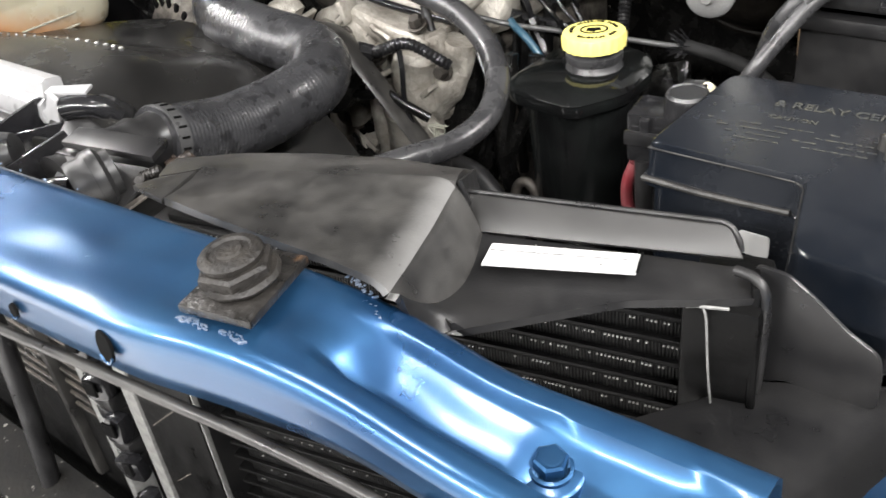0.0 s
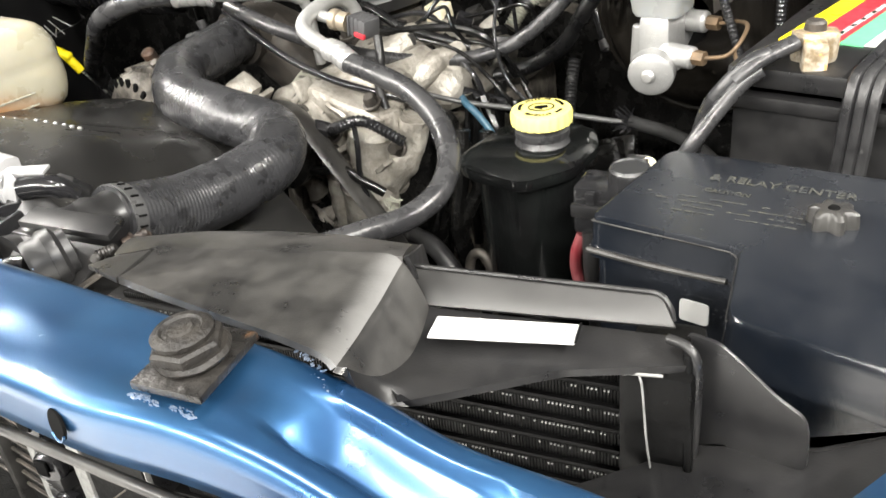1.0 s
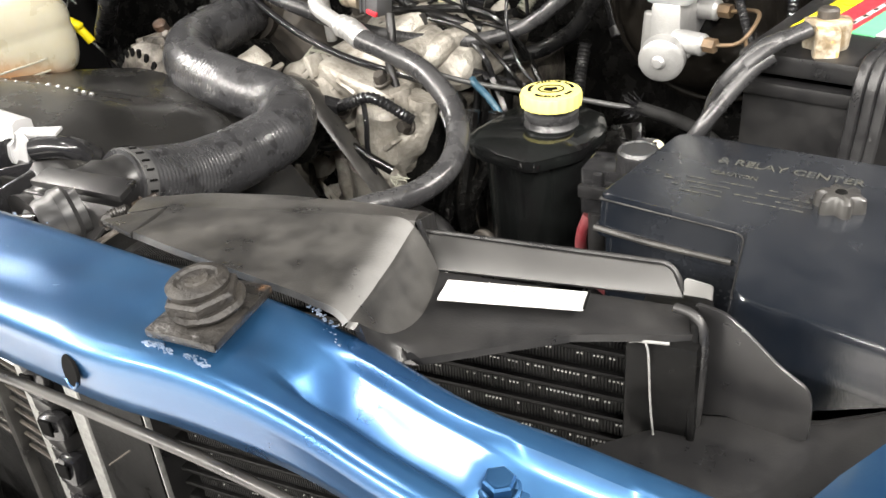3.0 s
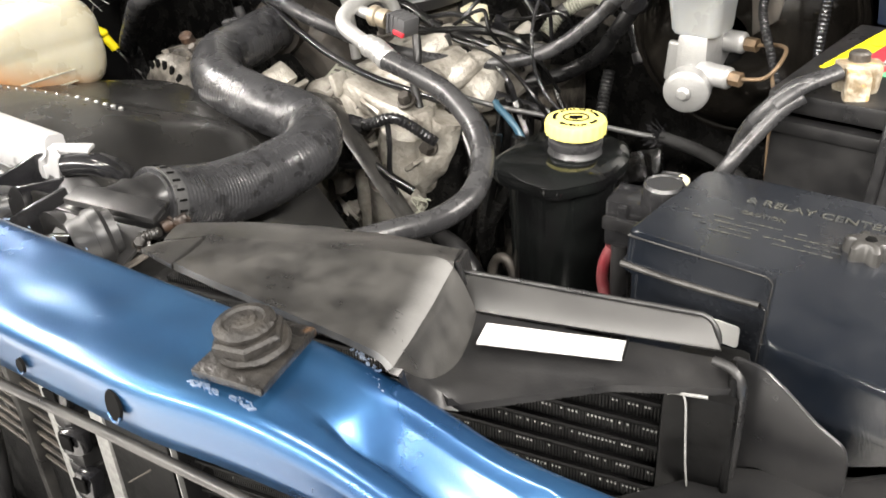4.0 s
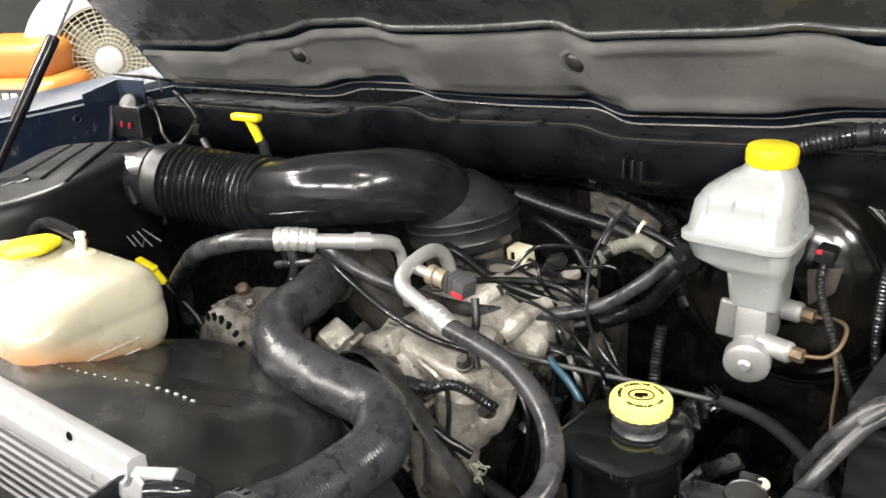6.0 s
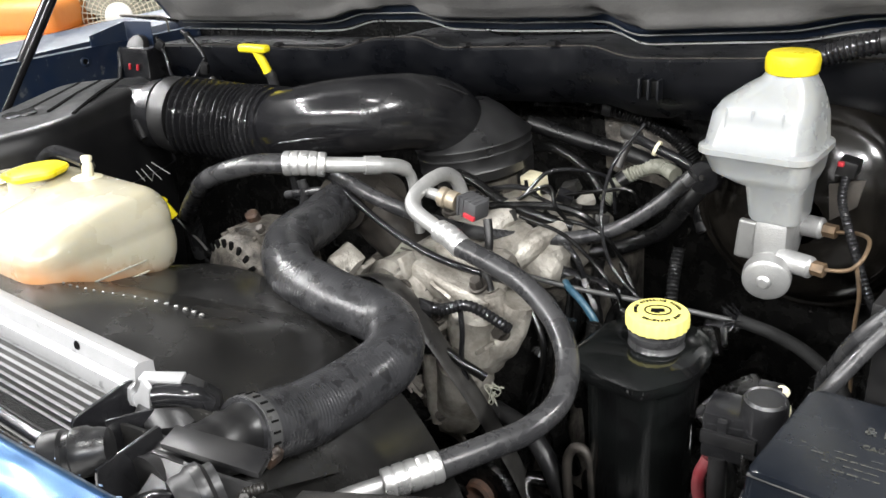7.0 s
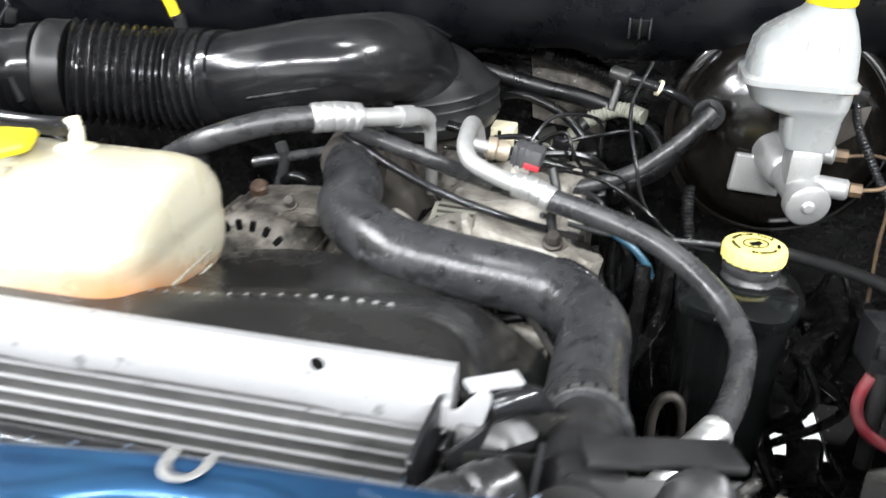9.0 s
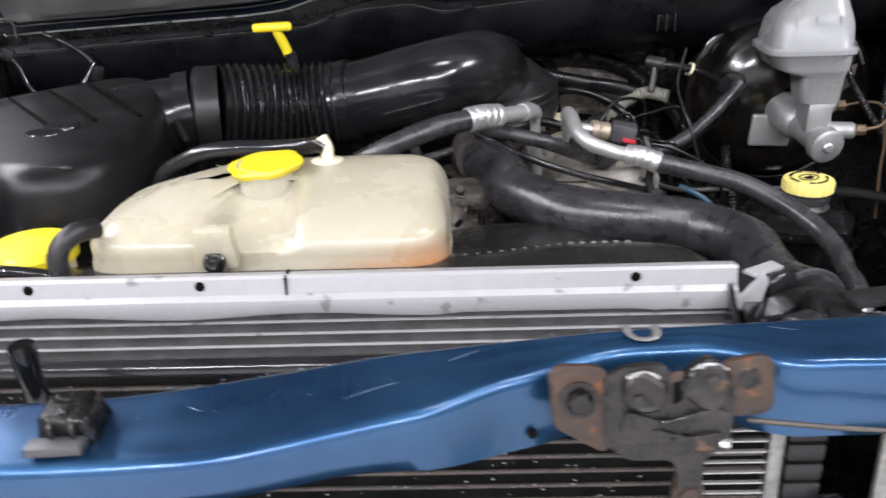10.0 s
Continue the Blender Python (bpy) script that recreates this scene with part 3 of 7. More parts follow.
# fenders, bay walls and an added floor pan
body = thing("truck_body", (0, 0.3, 0.6), "dark blue pickup truck body round the open engine bay", "truck")
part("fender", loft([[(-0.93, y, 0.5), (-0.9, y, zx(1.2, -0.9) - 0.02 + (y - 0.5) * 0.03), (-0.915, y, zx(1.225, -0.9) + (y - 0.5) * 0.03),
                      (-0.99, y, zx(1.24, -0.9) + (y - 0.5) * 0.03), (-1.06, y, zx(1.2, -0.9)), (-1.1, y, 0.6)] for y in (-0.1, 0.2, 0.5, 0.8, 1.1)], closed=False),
     m_paint_shaded, body, "dusty blue fender edge")
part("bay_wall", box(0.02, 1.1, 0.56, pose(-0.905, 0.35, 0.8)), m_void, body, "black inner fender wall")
part("bay_rail", box(0.018, 1.1, 0.16, pose(-0.9, 0.35, 1.1)), m_paint_shaded, body, "dusty blue inner fender rail")
part("bay_corner", sheet([[(-0.893, 0.585, 1.2), (-0.893, 0.585, 1.08), (-0.893, 0.66, 1.08), (-0.893, 0.66, 1.215)], [(-0.893, 0.66, 1.215), (-0.893, 0.66, 1.08), (-0.83, 0.672, 1.08), (-0.83, 0.672, 1.215)]], 0.003, 0.001), m_paint_shaded, body, "dusty blue folded corner panel")
part("rail_hole", lathe([(0.004, 0.0006), (0.006, 0.0022), (0.0085, 0.0016), (0.0095, 0)], 24, axis((-0.8905, 0.565, 1.158), (-0.8, 0.565, 1.158))), m_paint_shaded, body)
part("rail_hole_dark", lathe([(0, 0.001), (0.0045, 0.001)], 20, axis((-0.8905, 0.565, 1.158), (-0.8, 0.565, 1.158))), m_ink, body)
part("hinge_plate", sheet([[(-0.9, 0.66, 1.226), (-0.78, 0.672, 1.226), (-0.78, 0.7, 1.216), (-0.9, 0.7, 1.216)]], 0.004, 0.001), m_void, body, "dark hood hinge plate")
part("hinge_edge", tube([(-0.9, 0.659, 1.225), (-0.84, 0.665, 1.226), (-0.782, 0.671, 1.225), (-0.775, 0.672, 1.2)], 0.002, 6), m_dirty, body, "bright worn hinge edge")
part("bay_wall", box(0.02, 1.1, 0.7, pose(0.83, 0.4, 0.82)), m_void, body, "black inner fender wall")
# Added floor pan closes the bay; its near-black stands in for deep shade.
part("bay_floor_fill", box(1.27, 1.1, 0.02, pose(-0.27, 0.35, 0.56)), m_void, body, "added floor pan closing the bay, near-black for its deep shade")
part("bay_floor_fill", box(0.48, 0.95, 0.02, pose(0.605, 0.24, 0.56)), m_void, body, "added floor pan closing the bay, near-black for its deep shade")
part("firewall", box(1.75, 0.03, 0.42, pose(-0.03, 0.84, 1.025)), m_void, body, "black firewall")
# Added dark plates mask the bright ground, leaving one small gap.
for sx, sy, x, y in ((0.075, 0.4, 0.4025, 0.92), (0.33, 0.4, 0.685, 0.92), (0.08, 0.045, 0.48, 0.74), (0.08, 0.2, 0.48, 1.02)):
    part("floor_mask", box(sx, sy, 0.012, pose(x, y, 0.556, 0, 0, 0), 0.004), m_grime, body, "dark plate added to hide most of the ground")
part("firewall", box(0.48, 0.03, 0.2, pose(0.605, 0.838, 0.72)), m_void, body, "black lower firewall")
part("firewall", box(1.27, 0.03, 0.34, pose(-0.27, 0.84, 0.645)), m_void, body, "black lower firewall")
# near fender rail, a curved blue sweep
part("fender", thick(loft([[(0.66 + 0.02 * t + 0.055 * min(t, 1.35) ** 2, -0.075 + 0.16 * t, 1.1 - 0.02 * (1 - t)) , (0.69 + 0.03 * t + 0.05 * min(t, 1.35) ** 2, -0.09 + 0.155 * t, 1.105),
                            (0.78 + 0.02 * t + 0.02 * min(t, 1.35) ** 2, -0.12 + 0.14 * t, 1.09), (0.84 + 0.02 * t, -0.13 + 0.14 * t, 1.0)]
                           for t in [-0.35 + i * 0.15 for i in range(26)]], closed=False), 0.003), m_paint, body, "blue inner fender rail")

COWL = [(-0.95, 1.165), (-0.66, 1.184), (-0.36, 1.2), (-0.285, 1.222), (-0.195, 1.228), (-0.163, 1.216), (-0.04, 1.226), (0.075, 1.236), (0.123, 1.225), (0.165, 1.227), (0.42, 1.248), (0.8, 1.262)]


def cowl_loop(x):
    z = eased(COWL, x, 0.01)
    return [(x, 0.86, z - 0.01), (x, 0.72, z - 0.006), (x, 0.685, z), (x, 0.68, z - 0.004), (x, 0.683, z - 0.03), (x, 0.7, z - 0.055), (x, 0.73, z - 0.085), (x, 0.84, z - 0.11)]


# Lighter bead along the lip stands in for its edge highlight.
part("cowl_bead", tube([(x, 0.6835, eased(COWL, x, 0.01) - 0.0005) for x in [-0.88 + 0.04 * i for i in range(43)]], 0.0009, 6, 3), m_dirty, body, "cowl edge with a painted highlight")
part("cowl", loft([cowl_loop(-0.9 + 1.72 * i / 90) for i in range(91)], closed=False), m_cowl, body, "black plastic cowl panel below the hood")
for x in (-0.5, -0.32, -0.12, 0.02, 0.3):
    part("clip", loft([[(x - w, 0.683 - d, eased(COWL, x) + 0.002 + h) for w, d, h in ((0.009, -0.006, 0), (0.007, 0.007, 0), (-0.007, 0.007, 0), (-0.009, -0.006, 0))], [(x - w, 0.683 - d, eased(COWL, x) + 0.002 + h) for w, d, h in ((0.006, -0.004, 0.004), (0.005, 0.004, 0.003), (-0.005, 0.004, 0.003), (-0.006, -0.004, 0.004))]]), m_plastic, body)
part("clip_bracket", box(0.022, 0.008, 0.02, pose(0.16, 0.676, 1.192), 0.002), m_black, body, "black cowl clip")
for dx in (-0.012, 0.0, 0.012):
    part("clip_leg", box(0.003, 0.014, 0.024, pose(0.16 + dx, 0.673, 1.192), 0.0008), m_cowl, body)
part("cowl_side", sheet([[(0.485, 0.6775, 1.232), (0.8, 0.6775, 1.25), (0.8, 0.68, 1.08), (0.5, 0.68, 1.1)]], 0.003, 0.001), m_paint_shaded, body, "dusty blue cowl side panel")

# hood, leaning open over the bay
HOOD_EDGE = [(-0.95, 1.182), (-0.86, 1.19), (-0.73, 1.197), (-0.45, 1.21), (-0.395, 1.216), (-0.345, 1.232), (-0.225, 1.239), (-0.19, 1.229), (-0.06, 1.234), (0.078, 1.244), (0.112, 1.228), (0.31, 1.246), (0.375, 1.262), (0.49, 1.273), (0.8, 1.286)]
LINER_TOP = [(-0.95, 0.108), (-0.57, 0.108), (-0.5, 0.135), (-0.32, 0.138), (0.0, 0.148), (0.15, 0.156), (0.34, 0.152), (0.38, 0.14), (0.41, 0.12), (0.8, 0.118)]
FRAME_AT = [(-0.95, 0.13), (-0.57, 0.132), (-0.44, 0.154), (0.0, 0.162), (0.15, 0.17), (0.34, 0.166), (0.39, 0.148), (0.48, 0.138), (0.8, 0.135)]
LEAN_UP = Vector((0, -0.6, 0.8))
OUT = Vector((0, -0.8, -0.6))


def hood_point(x, up, out):
    return Vector((x, 0.735, eased(HOOD_EDGE, x, 0.012))) + LEAN_UP * up + OUT * out


hood = thing("hood", (0, 0.74, 1.25), "open truck hood, blue edge and grey padded liner underneath", "hood")
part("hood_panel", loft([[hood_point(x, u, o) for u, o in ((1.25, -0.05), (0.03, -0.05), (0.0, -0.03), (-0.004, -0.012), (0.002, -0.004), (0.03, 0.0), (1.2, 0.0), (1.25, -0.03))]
                         for x in [-0.83 + 1.63 * i / 80 for i in range(81)]]), m_paint_shaded, hood, "blue hood edge in shade-darkened paint")


def liner_bulge(x, v):
    """How far the padded liner stands out, v of the way up it."""
    out = 0.004 + 0.011 * ramp(v, 0.0, 0.1) - 0.004 * ramp(v, 0.12, 0.3) + 0.003 * ramp(v, 0.8, 0.88) - 0.006 * ramp(v, 0.93, 1.0)
    for c, w in ((-0.6, 0.17), (-0.02, 0.15), (0.45, 0.14)):
        out += 0.007 * ramp(w - abs(x - c), 0.0, 0.035) * ramp(v, 0.12, 0.3) * (1 - ramp(v, 0.78, 0.92))
    for c, w in ((-0.255, 0.05), (0.1, 0.04)):
        out -= 0.008 * ramp(w - abs(x - c), 0.0, 0.02) * (1 - ramp(v, 0.12, 0.3))
    return out + 0.0016 * noise.noise(Vector((x * 13, v * 2.5, 0)))


def liner_point(x, v, lift=0.0):
    low = 0.031
    return hood_point(x, low + (eased(LINER_TOP, x, 0.012) - low) * v, liner_bulge(x, v) + lift)


part("liner", loft([[liner_point(x, k / 26) for k in range(27)] for x in [-0.8 + 1.56 * i / 150 for i in range(151)]], closed=False), m_insul, hood, "grey padded hood liner", angle=60)
part("frame_edge", tube([hood_point(x, eased(FRAME_AT, x, 0.012), 0.012) for x in [-0.8 + 0.026 * i for i in range(61)]], 0.0055, 12, 2), m_frame, hood, "rounded steel frame edge")
part("frame_panel", loft([[hood_point(x, eased(FRAME_AT, x, 0.012) + du, o) for du, o in ((0.0, 0.012), (0.02, 0.014), (0.05, 0.022), (0.1, 0.026), (0.4, 0.026), (0.9, 0.02))]
                          for x in [-0.8 + 1.56 * i / 90 for i in range(91)]], closed=False), m_frame, hood, "smooth inner hood panel", angle=60)
for x, v in ((-0.4, 0.7), (0.086, 0.66), (0.56, 0.6)):
    c = liner_point(x, v, -0.001)
    part("fastener", lathe([(0, 0.008), (0.006, 0.0075), (0.011, 0.005), (0.0135, 0.0015), (0.014, -0.002)], 28, axis(c, c + OUT)), m_plastic_grey, hood, "round push fastener")
    part("fastener_dish", lathe([(0.0135, 0.0008), (0.017, 0.002), (0.022, 0.0)], 28, axis(c, c + OUT)), m_insul, hood)
part("edge_trim", tube([hood_point(x, -0.005, -0.007) for x in [-0.83 + 0.02 * i for i in range(81)]], 0.0014, 8, 2), m_alu, hood, "pale edge seam")
part("edge_trim", tube([hood_point(x, 0.02, 0.0015) for x in [-0.8 + 0.02 * i for i in range(79)]], 0.0013, 8, 2), m_alu_dull, hood, "pale inner seam")

strut = thing("hood_strut", (-0.9, 0.42, 1.15), "black gas strut holding the hood open", "hood strut")
part("cylinder", cylinder((-0.9, 0.38, 1.075), (-0.9, 0.556, 1.307), 0.0115, 18, 0.002), m_plastic_gloss, strut)
part("rod", cylinder((-0.9, 0.55, 1.3), (-0.9, 0.72, 1.52), 0.0045, 12), m_alu, strut)

# ---- radiator, condenser, shroud ----
RADX0, RADX1 = -0.66, 0.077
radiator = thing("radiator", (-0.29, 0.015, 0.8), "aluminium radiator with bright top bar and finned core", "radiator")


def bar_loop(x):
    notch = 0.006 * max(0.0, math.sin(x * 23.0)) if -0.15 < x < 0.02 else 0.002 * math.sin(x * 31)
    return [(x, 0.016, 1.105), (x, 0.016, 1.1225), (x, 0.0145, 1.124), (x, 0.0035, 1.1262), (x, 0.0005, 1.1245), (x, -0.0015, 1.112),
            (x, -0.0065, 1.109), (x, -0.008, 1.1), (x, -0.007, 1.096 - notch), (x, 0.02, 1.095)]


part("top_bar", loft([bar_loop(RADX0 + (RADX1 - RADX0) * i / 70) for i in range(71)]), m_alu_white, radiator, "bright oxidised aluminium top bar")
for x in (-0.335, 0.0, -0.47):
    part("hole", lathe([(0, 0.0008), (0.0034, 0.0008), (0.004, 0.0)], 16, axis((x, -0.0006, 1.1195), (x, -0.12, 1.128))), m_ink, radiator, "small dark hole")
part("slit", box(0.0018, 0.0125, 0.003, pose(-0.268, 0.0085, 1.1245)), m_ink, radiator, "thin cut across the bar")
part("slit", box(0.0018, 0.002, 0.016, pose(-0.268, -0.0012, 1.119)), m_ink, radiator)
part("fin_block", box(RADX1 - RADX0 - 0.01, 0.03, 0.5, pose((RADX0 + RADX1) / 2, 0.014, 0.845)), m_fins, radiator, "dusty fine cooling fins")
for i in range(16):
    z = 1.0885 - 0.0108 * i
    part("core_tube", box(RADX1 - RADX0 - 0.004, 0.034, 0.0012, pose((RADX0 + RADX1) / 2, 0.013, z), 0.0007), m_alu_white, radiator)
part("end_tank", loft([[(0.082 + 0.045 * s * c, 0.018 + 0.032 * d * s, z) for c, d in ((0, -1), (0.6, -1), (1, -0.5), (1, 0.5), (0.6, 1), (0, 1))]
                       for z, s in ((0.6, 1), (1.06, 1), (1.09, 0.96), (1.1, 0.7))]), m_plastic, radiator, "black plastic end tank")
part("bracket", rough_skin(prism(rounded([(0.083, 1.05), (0.094, 1.05), (0.095, 1.098), (0.1, 1.117), (0.094, 1.124), (0.087, 1.113), (0.081, 1.105), (0.07, 1.103), (0.07, 1.097), (0.083, 1.09)], 0.003), -0.002, 0.002, pose(0, -0.004, 0, 90, 0, 0), 0.0008), 0.0018, 70), m_alu_white, radiator, "white bent end bracket")

# the plastic mount and hooks at the radiator's end
mount = thing("radiator_mount", (0.14, -0.03, 1.06), "black plastic radiator mount with ribs and bushings", "radiator mount")
part("tray", sheet([[(0.07, -0.085, 1.068), (0.25, -0.055, 1.072), (0.245, 0.0, 1.06), (0.075, 0.0, 1.058)]], 0.006, 0.002), m_grime, mount)
part("rib", prism(rounded([(-0.052, -0.03), (0.008, -0.03), (0.004, 0.012), (-0.004, 0.016), (-0.05, 0.004)], 0.005), -0.0018, 0.0018, pose(0.072, 0.0, 1.098) @ pose(0, 0, 0, 90, 0, 82), 0.0008), m_plastic_gloss, mount)
part("rib", box(0.0035, 0.05, 0.05, pose(0.095, -0.012, 1.075, 0, 0, -30), 0.0012), m_plastic_gloss, mount)
part("rib", prism(rounded([(-0.055, -0.03), (0.0, -0.03), (0.0, 0.01), (-0.05, 0.003)], 0.003), -0.0018, 0.0018, pose(0.13, -0.02, 1.097) @ pose(0, 0, 0, 90, 0, 88), 0.0008), m_plastic_gloss, mount)
part("rib", box(0.075, 0.0035, 0.04, pose(0.115, -0.02, 1.075, 0, 0, 10), 0.0012), m_grime, mount)
BU = axis((0.086, -0.082, 1.098), (0.118, -0.05, 1.102))
part("bushing", lathe([(0.006, 0.001), (0.0085, 0.0), (0.016, 0.0), (0.018, 0.002), (0.0185, 0.008), (0.018, 0.014), (0.0155, 0.016), (0.0155, 0.02), (0.0172, 0.022), (0.0172, 0.03), (0.015, 0.034), (0.015, 0.038), (0.013, 0.044), (0, 0.045)], 32, BU), m_cap, mount, "round rubber bushing")
part("bushing_core", lathe([(0, 0.0006), (0.0055, 0.0006), (0.0066, 0.002)], 18, BU), m_latch_rust, mount, "rusty bushing core")
part("hook", rough_skin(sheet([[(0.082, 0.005, 1.1215), (0.088, -0.005, 1.1215), (0.115, 0.011, 1.1205), (0.109, 0.021, 1.1205)]], 0.003, 0.0008), 0.0012, 70), m_alu_white, mount, "pale bent strip at the radiator end")
# Added dark block closes the gap where the ground showed pale.
part("filler", rough_skin(box(0.16, 0.05, 0.05, pose(0.19, -0.01, 1.03, 0, 0, 8), 0.006), 0.004, 40), m_grime, mount, "dark filler block closing the gap under the mount")
part("elbow", tube([(0.098, 0.0, 1.108), (0.11, 0.008, 1.109), (0.12, 0.016, 1.106), (0.124, 0.024, 1.095)], 0.0085, 14, 8), m_plastic_gloss, mount)
part("back_plate", box(0.07, 0.004, 0.05, pose(0.118, 0.012, 1.075, 0, 0, 8), 0.0015), m_grime, mount)
part("flat_bar", sheet([[(0.154, -0.036, 1.106), (0.147, -0.017, 1.107), (0.224, 0.0, 1.107), (0.233, -0.02, 1.105)]], 0.005, 0.0012), m_plastic, mount, "flat black bar")
part("bar_end", prism(rounded([(-0.012, -0.02), (0.02, -0.02), (0.022, 0.002), (-0.008, 0.002)], 0.002), 0, 0.004, pose(0.152, -0.034, 1.1) @ pose(0, 0, 0, 90, 0, 8), 0.001), m_plastic, mount)
part("gusset", sheet([[(0.155, -0.034, 1.1), (0.232, -0.02, 1.1), (0.228, -0.055, 1.078), (0.15, -0.062, 1.074)]], 0.003, 0.001), m_plastic, mount)
RB = axis((0.203, -0.062, 1.1), (0.216, -0.024, 1.104))
part("bushing", lathe([(0.0, 0.002), (0.009, 0.001), (0.0155, 0.0), (0.017, 0.003), (0.017, 0.01), (0.0195, 0.013), (0.0195, 0.02), (0.0155, 0.023), (0.0155, 0.028), (0, 0.03)], 32, RB), m_cap, mount, "round rubber bushing")
part("shiny_rim", lathe([(0.0172, 0.0128), (0.02, 0.0135), (0.0172, 0.0142)], 32, RB), m_plastic_gloss, mount)
part("bolt", hex_bolt((0.229, -0.03, 1.095), (0.5, -0.5, 0.7), 0.0042, 0.004, 1.5), m_latch, mount, "small greasy bolt")
part("thread", tube([(0.228, -0.028, 1.098), (0.238, -0.02, 1.102)], 0.0034, 12, 16, ridged(0.0024, 0.16)), m_latch, mount, "black threaded stud")
part("strip", sheet([[(0.228, -0.062, 1.085), (0.234, -0.064, 1.085), (0.252, -0.026, 1.1), (0.247, -0.024, 1.1)]], 0.0018, 0.0006), m_dirty, mount, "pale folded strip")
part("arm", tube([(0.17, -0.07, 1.085), (0.185, -0.068, 1.098), (0.2, -0.06, 1.1)], 0.0075, 12, 6), m_plastic_gloss, mount)

shroud = thing("fan_shroud", (-0.28, 0.1, 0.8), "black plastic fan shroud behind the radiator", "fan shroud")


def ring(cx, cz, y, rx, rz, square, n=64):
    out = []
    for k in range(n):
        a = 2 * math.pi * k / n
        c, s = math.cos(a), math.sin(a)
        e = 2 / square
        out.append((cx + rx * abs(c) ** e * (1 if c >= 0 else -1), y, cz + rz * abs(s) ** e * (1 if s >= 0 else -1)))
    return out


part("funnel", thick(loft([ring(-0.28, 0.8, 0.03, 0.395, 0.306, 14), ring(-0.27, 0.8, 0.075, 0.38, 0.3, 9), ring(-0.18, 0.785, 0.12, 0.355, 0.305, 4),
                           ring(-0.1, 0.775, 0.17, 0.31, 0.305, 2.4), ring(-0.08, 0.77, 0.235, 0.3, 0.3, 2)], caps=False), 0.003), m_shroud_top, shroud, angle=60)
DECK_BACK = [(-0.66, 0.056), (-0.2, 0.06), (-0.12, 0.068), (-0.05, 0.083), (0.026, 0.089), (0.054, 0.086), (0.082, 0.056), (0.084, 0.04)]


def deck_line(x):
    return along(DECK_BACK, x), 1.1115 - 0.004 * ramp(x, -0.1, 0.08)




def soft_drop(v, k=0.006):
    return k * math.log1p(math.exp(min(40.0, v / k)))


def deck_z(x, y):
    """Height of the shroud's moulded top, falling away behind its back edge and at its end."""
    return deck_line(x)[1] - 0.42 * soft_drop(y - eased(DECK_BACK, x, 0.012)) - 1.1 * soft_drop(x - 0.078, 0.008)


part("deck", thick(loft([[(x, 0.017 + 0.19 * (k / 30) ** 1.15, deck_z(x, 0.017 + 0.19 * (k / 30) ** 1.15)) for k in range(31)] for x in [-0.66 + 0.03 * i for i in range(17)] + [-0.15 + 0.0085 * i for i in range(37)]], closed=False), 0.003),
     m_shroud_top, shroud, "smooth satin top of the shroud", angle=80)
for i in range(17):
    x = -0.15 + 0.0102 * i
    y, z = deck_line(x)
    k = 0.6 if i < 11 else 1.0
    y += 0.002 + 0.017 * ramp(x, -0.1, 0.0)
    part("tab", box(0.0042 * k, 0.0026 * k, 0.0024 * k, pose(x, y, deck_z(x, y) + 0.001, 20, 0, 20), 0.0006), m_alu_dull, shroud, "pale tab")
fan = thing("cooling_fan", (-0.13, 0.19, 0.785), "black engine cooling fan inside the shroud", "fan")
part("hub", cylinder((-0.13, 0.15, 0.785), (-0.13, 0.25, 0.785), 0.07, 24, 0.01), m_void, fan)
for k in range(9):
    a = radians(40 * k)
    part("blade", box(0.06, 0.006, 0.2, pose(-0.13, 0.185, 0.785) @ pose(0, 0, 0, 0, math.degrees(a)) @ pose(0, 0, 0.165, 0, 0, 35), 0.002), m_void, fan)

condenser = thing("condenser", (-0.25, -0.06, 0.8), "black air conditioning condenser with fine horizontal tubes", "condenser")
part("fin_block", box(0.66, 0.018, 0.51, pose(-0.24, -0.052, 0.825)), m_fins_black, condenser, "dark dusty cooling fins")
for i in range(18):
    part("tube", box(0.66, 0.021, 0.003, pose(-0.24, -0.053, 1.068 - 0.0135 * i), 0.001), m_dirty, condenser)
part("side_strip", rough_skin(box(0.011, 0.022, 0.5, pose(0.0985, -0.058, 0.8), 0.003), 0.003, 60), m_alu_dull, condenser, "pale aluminium side strip")
part("divider", box(0.01, 0.012, 0.3, pose(0.04, -0.064, 0.9), 0.002), m_plastic_grey, condenser, "dark upright divider")
part("pipe", cylinder((-0.56, -0.064, 1.086), (0.09, -0.064, 1.086), 0.0075, 12), m_plastic_gloss, condenser, "glossy black top pipe")
for i in range(10):
    part("bright_fin", box(0.046, 0.004, 0.0015, pose(0.068, -0.066, 1.034 - 0.0095 * i), 0.0008), m_alu_dim, condenser, "pale cleaned fin row")

random.seed(44)
flecks = bmesh.new()
for i in range(420):
    k = random.uniform(0.0005, 0.0013)
    box(k * random.uniform(1, 2.2), 0.0008, k, pose(random.uniform(-0.5, 0.035), -0.0642, random.uniform(0.86, 1.072), 0, random.uniform(-40, 40), 0), bm=flecks)
tagged(part("dirt_fleck", flecks, m_alu_dull, condenser), "pale dirt flecks on the condenser", kind="stuff")
seal = thing("air_seal", (0.15, -0.05, 0.9), "black ribbed plastic air seal beside the radiator", "air seal")
for i in range(14):
    part("rib", box(0.028, 0.03, 0.0158, pose(0.119, -0.055, 1.04 - 0.0175 * i), 0.003), m_plastic, seal)
part("strip", rough_skin(box(0.018, 0.008, 0.34, pose(0.182, -0.069, 0.86), 0.002), 0.004, 45), m_alu_dull, seal, "rough pale metal strip")
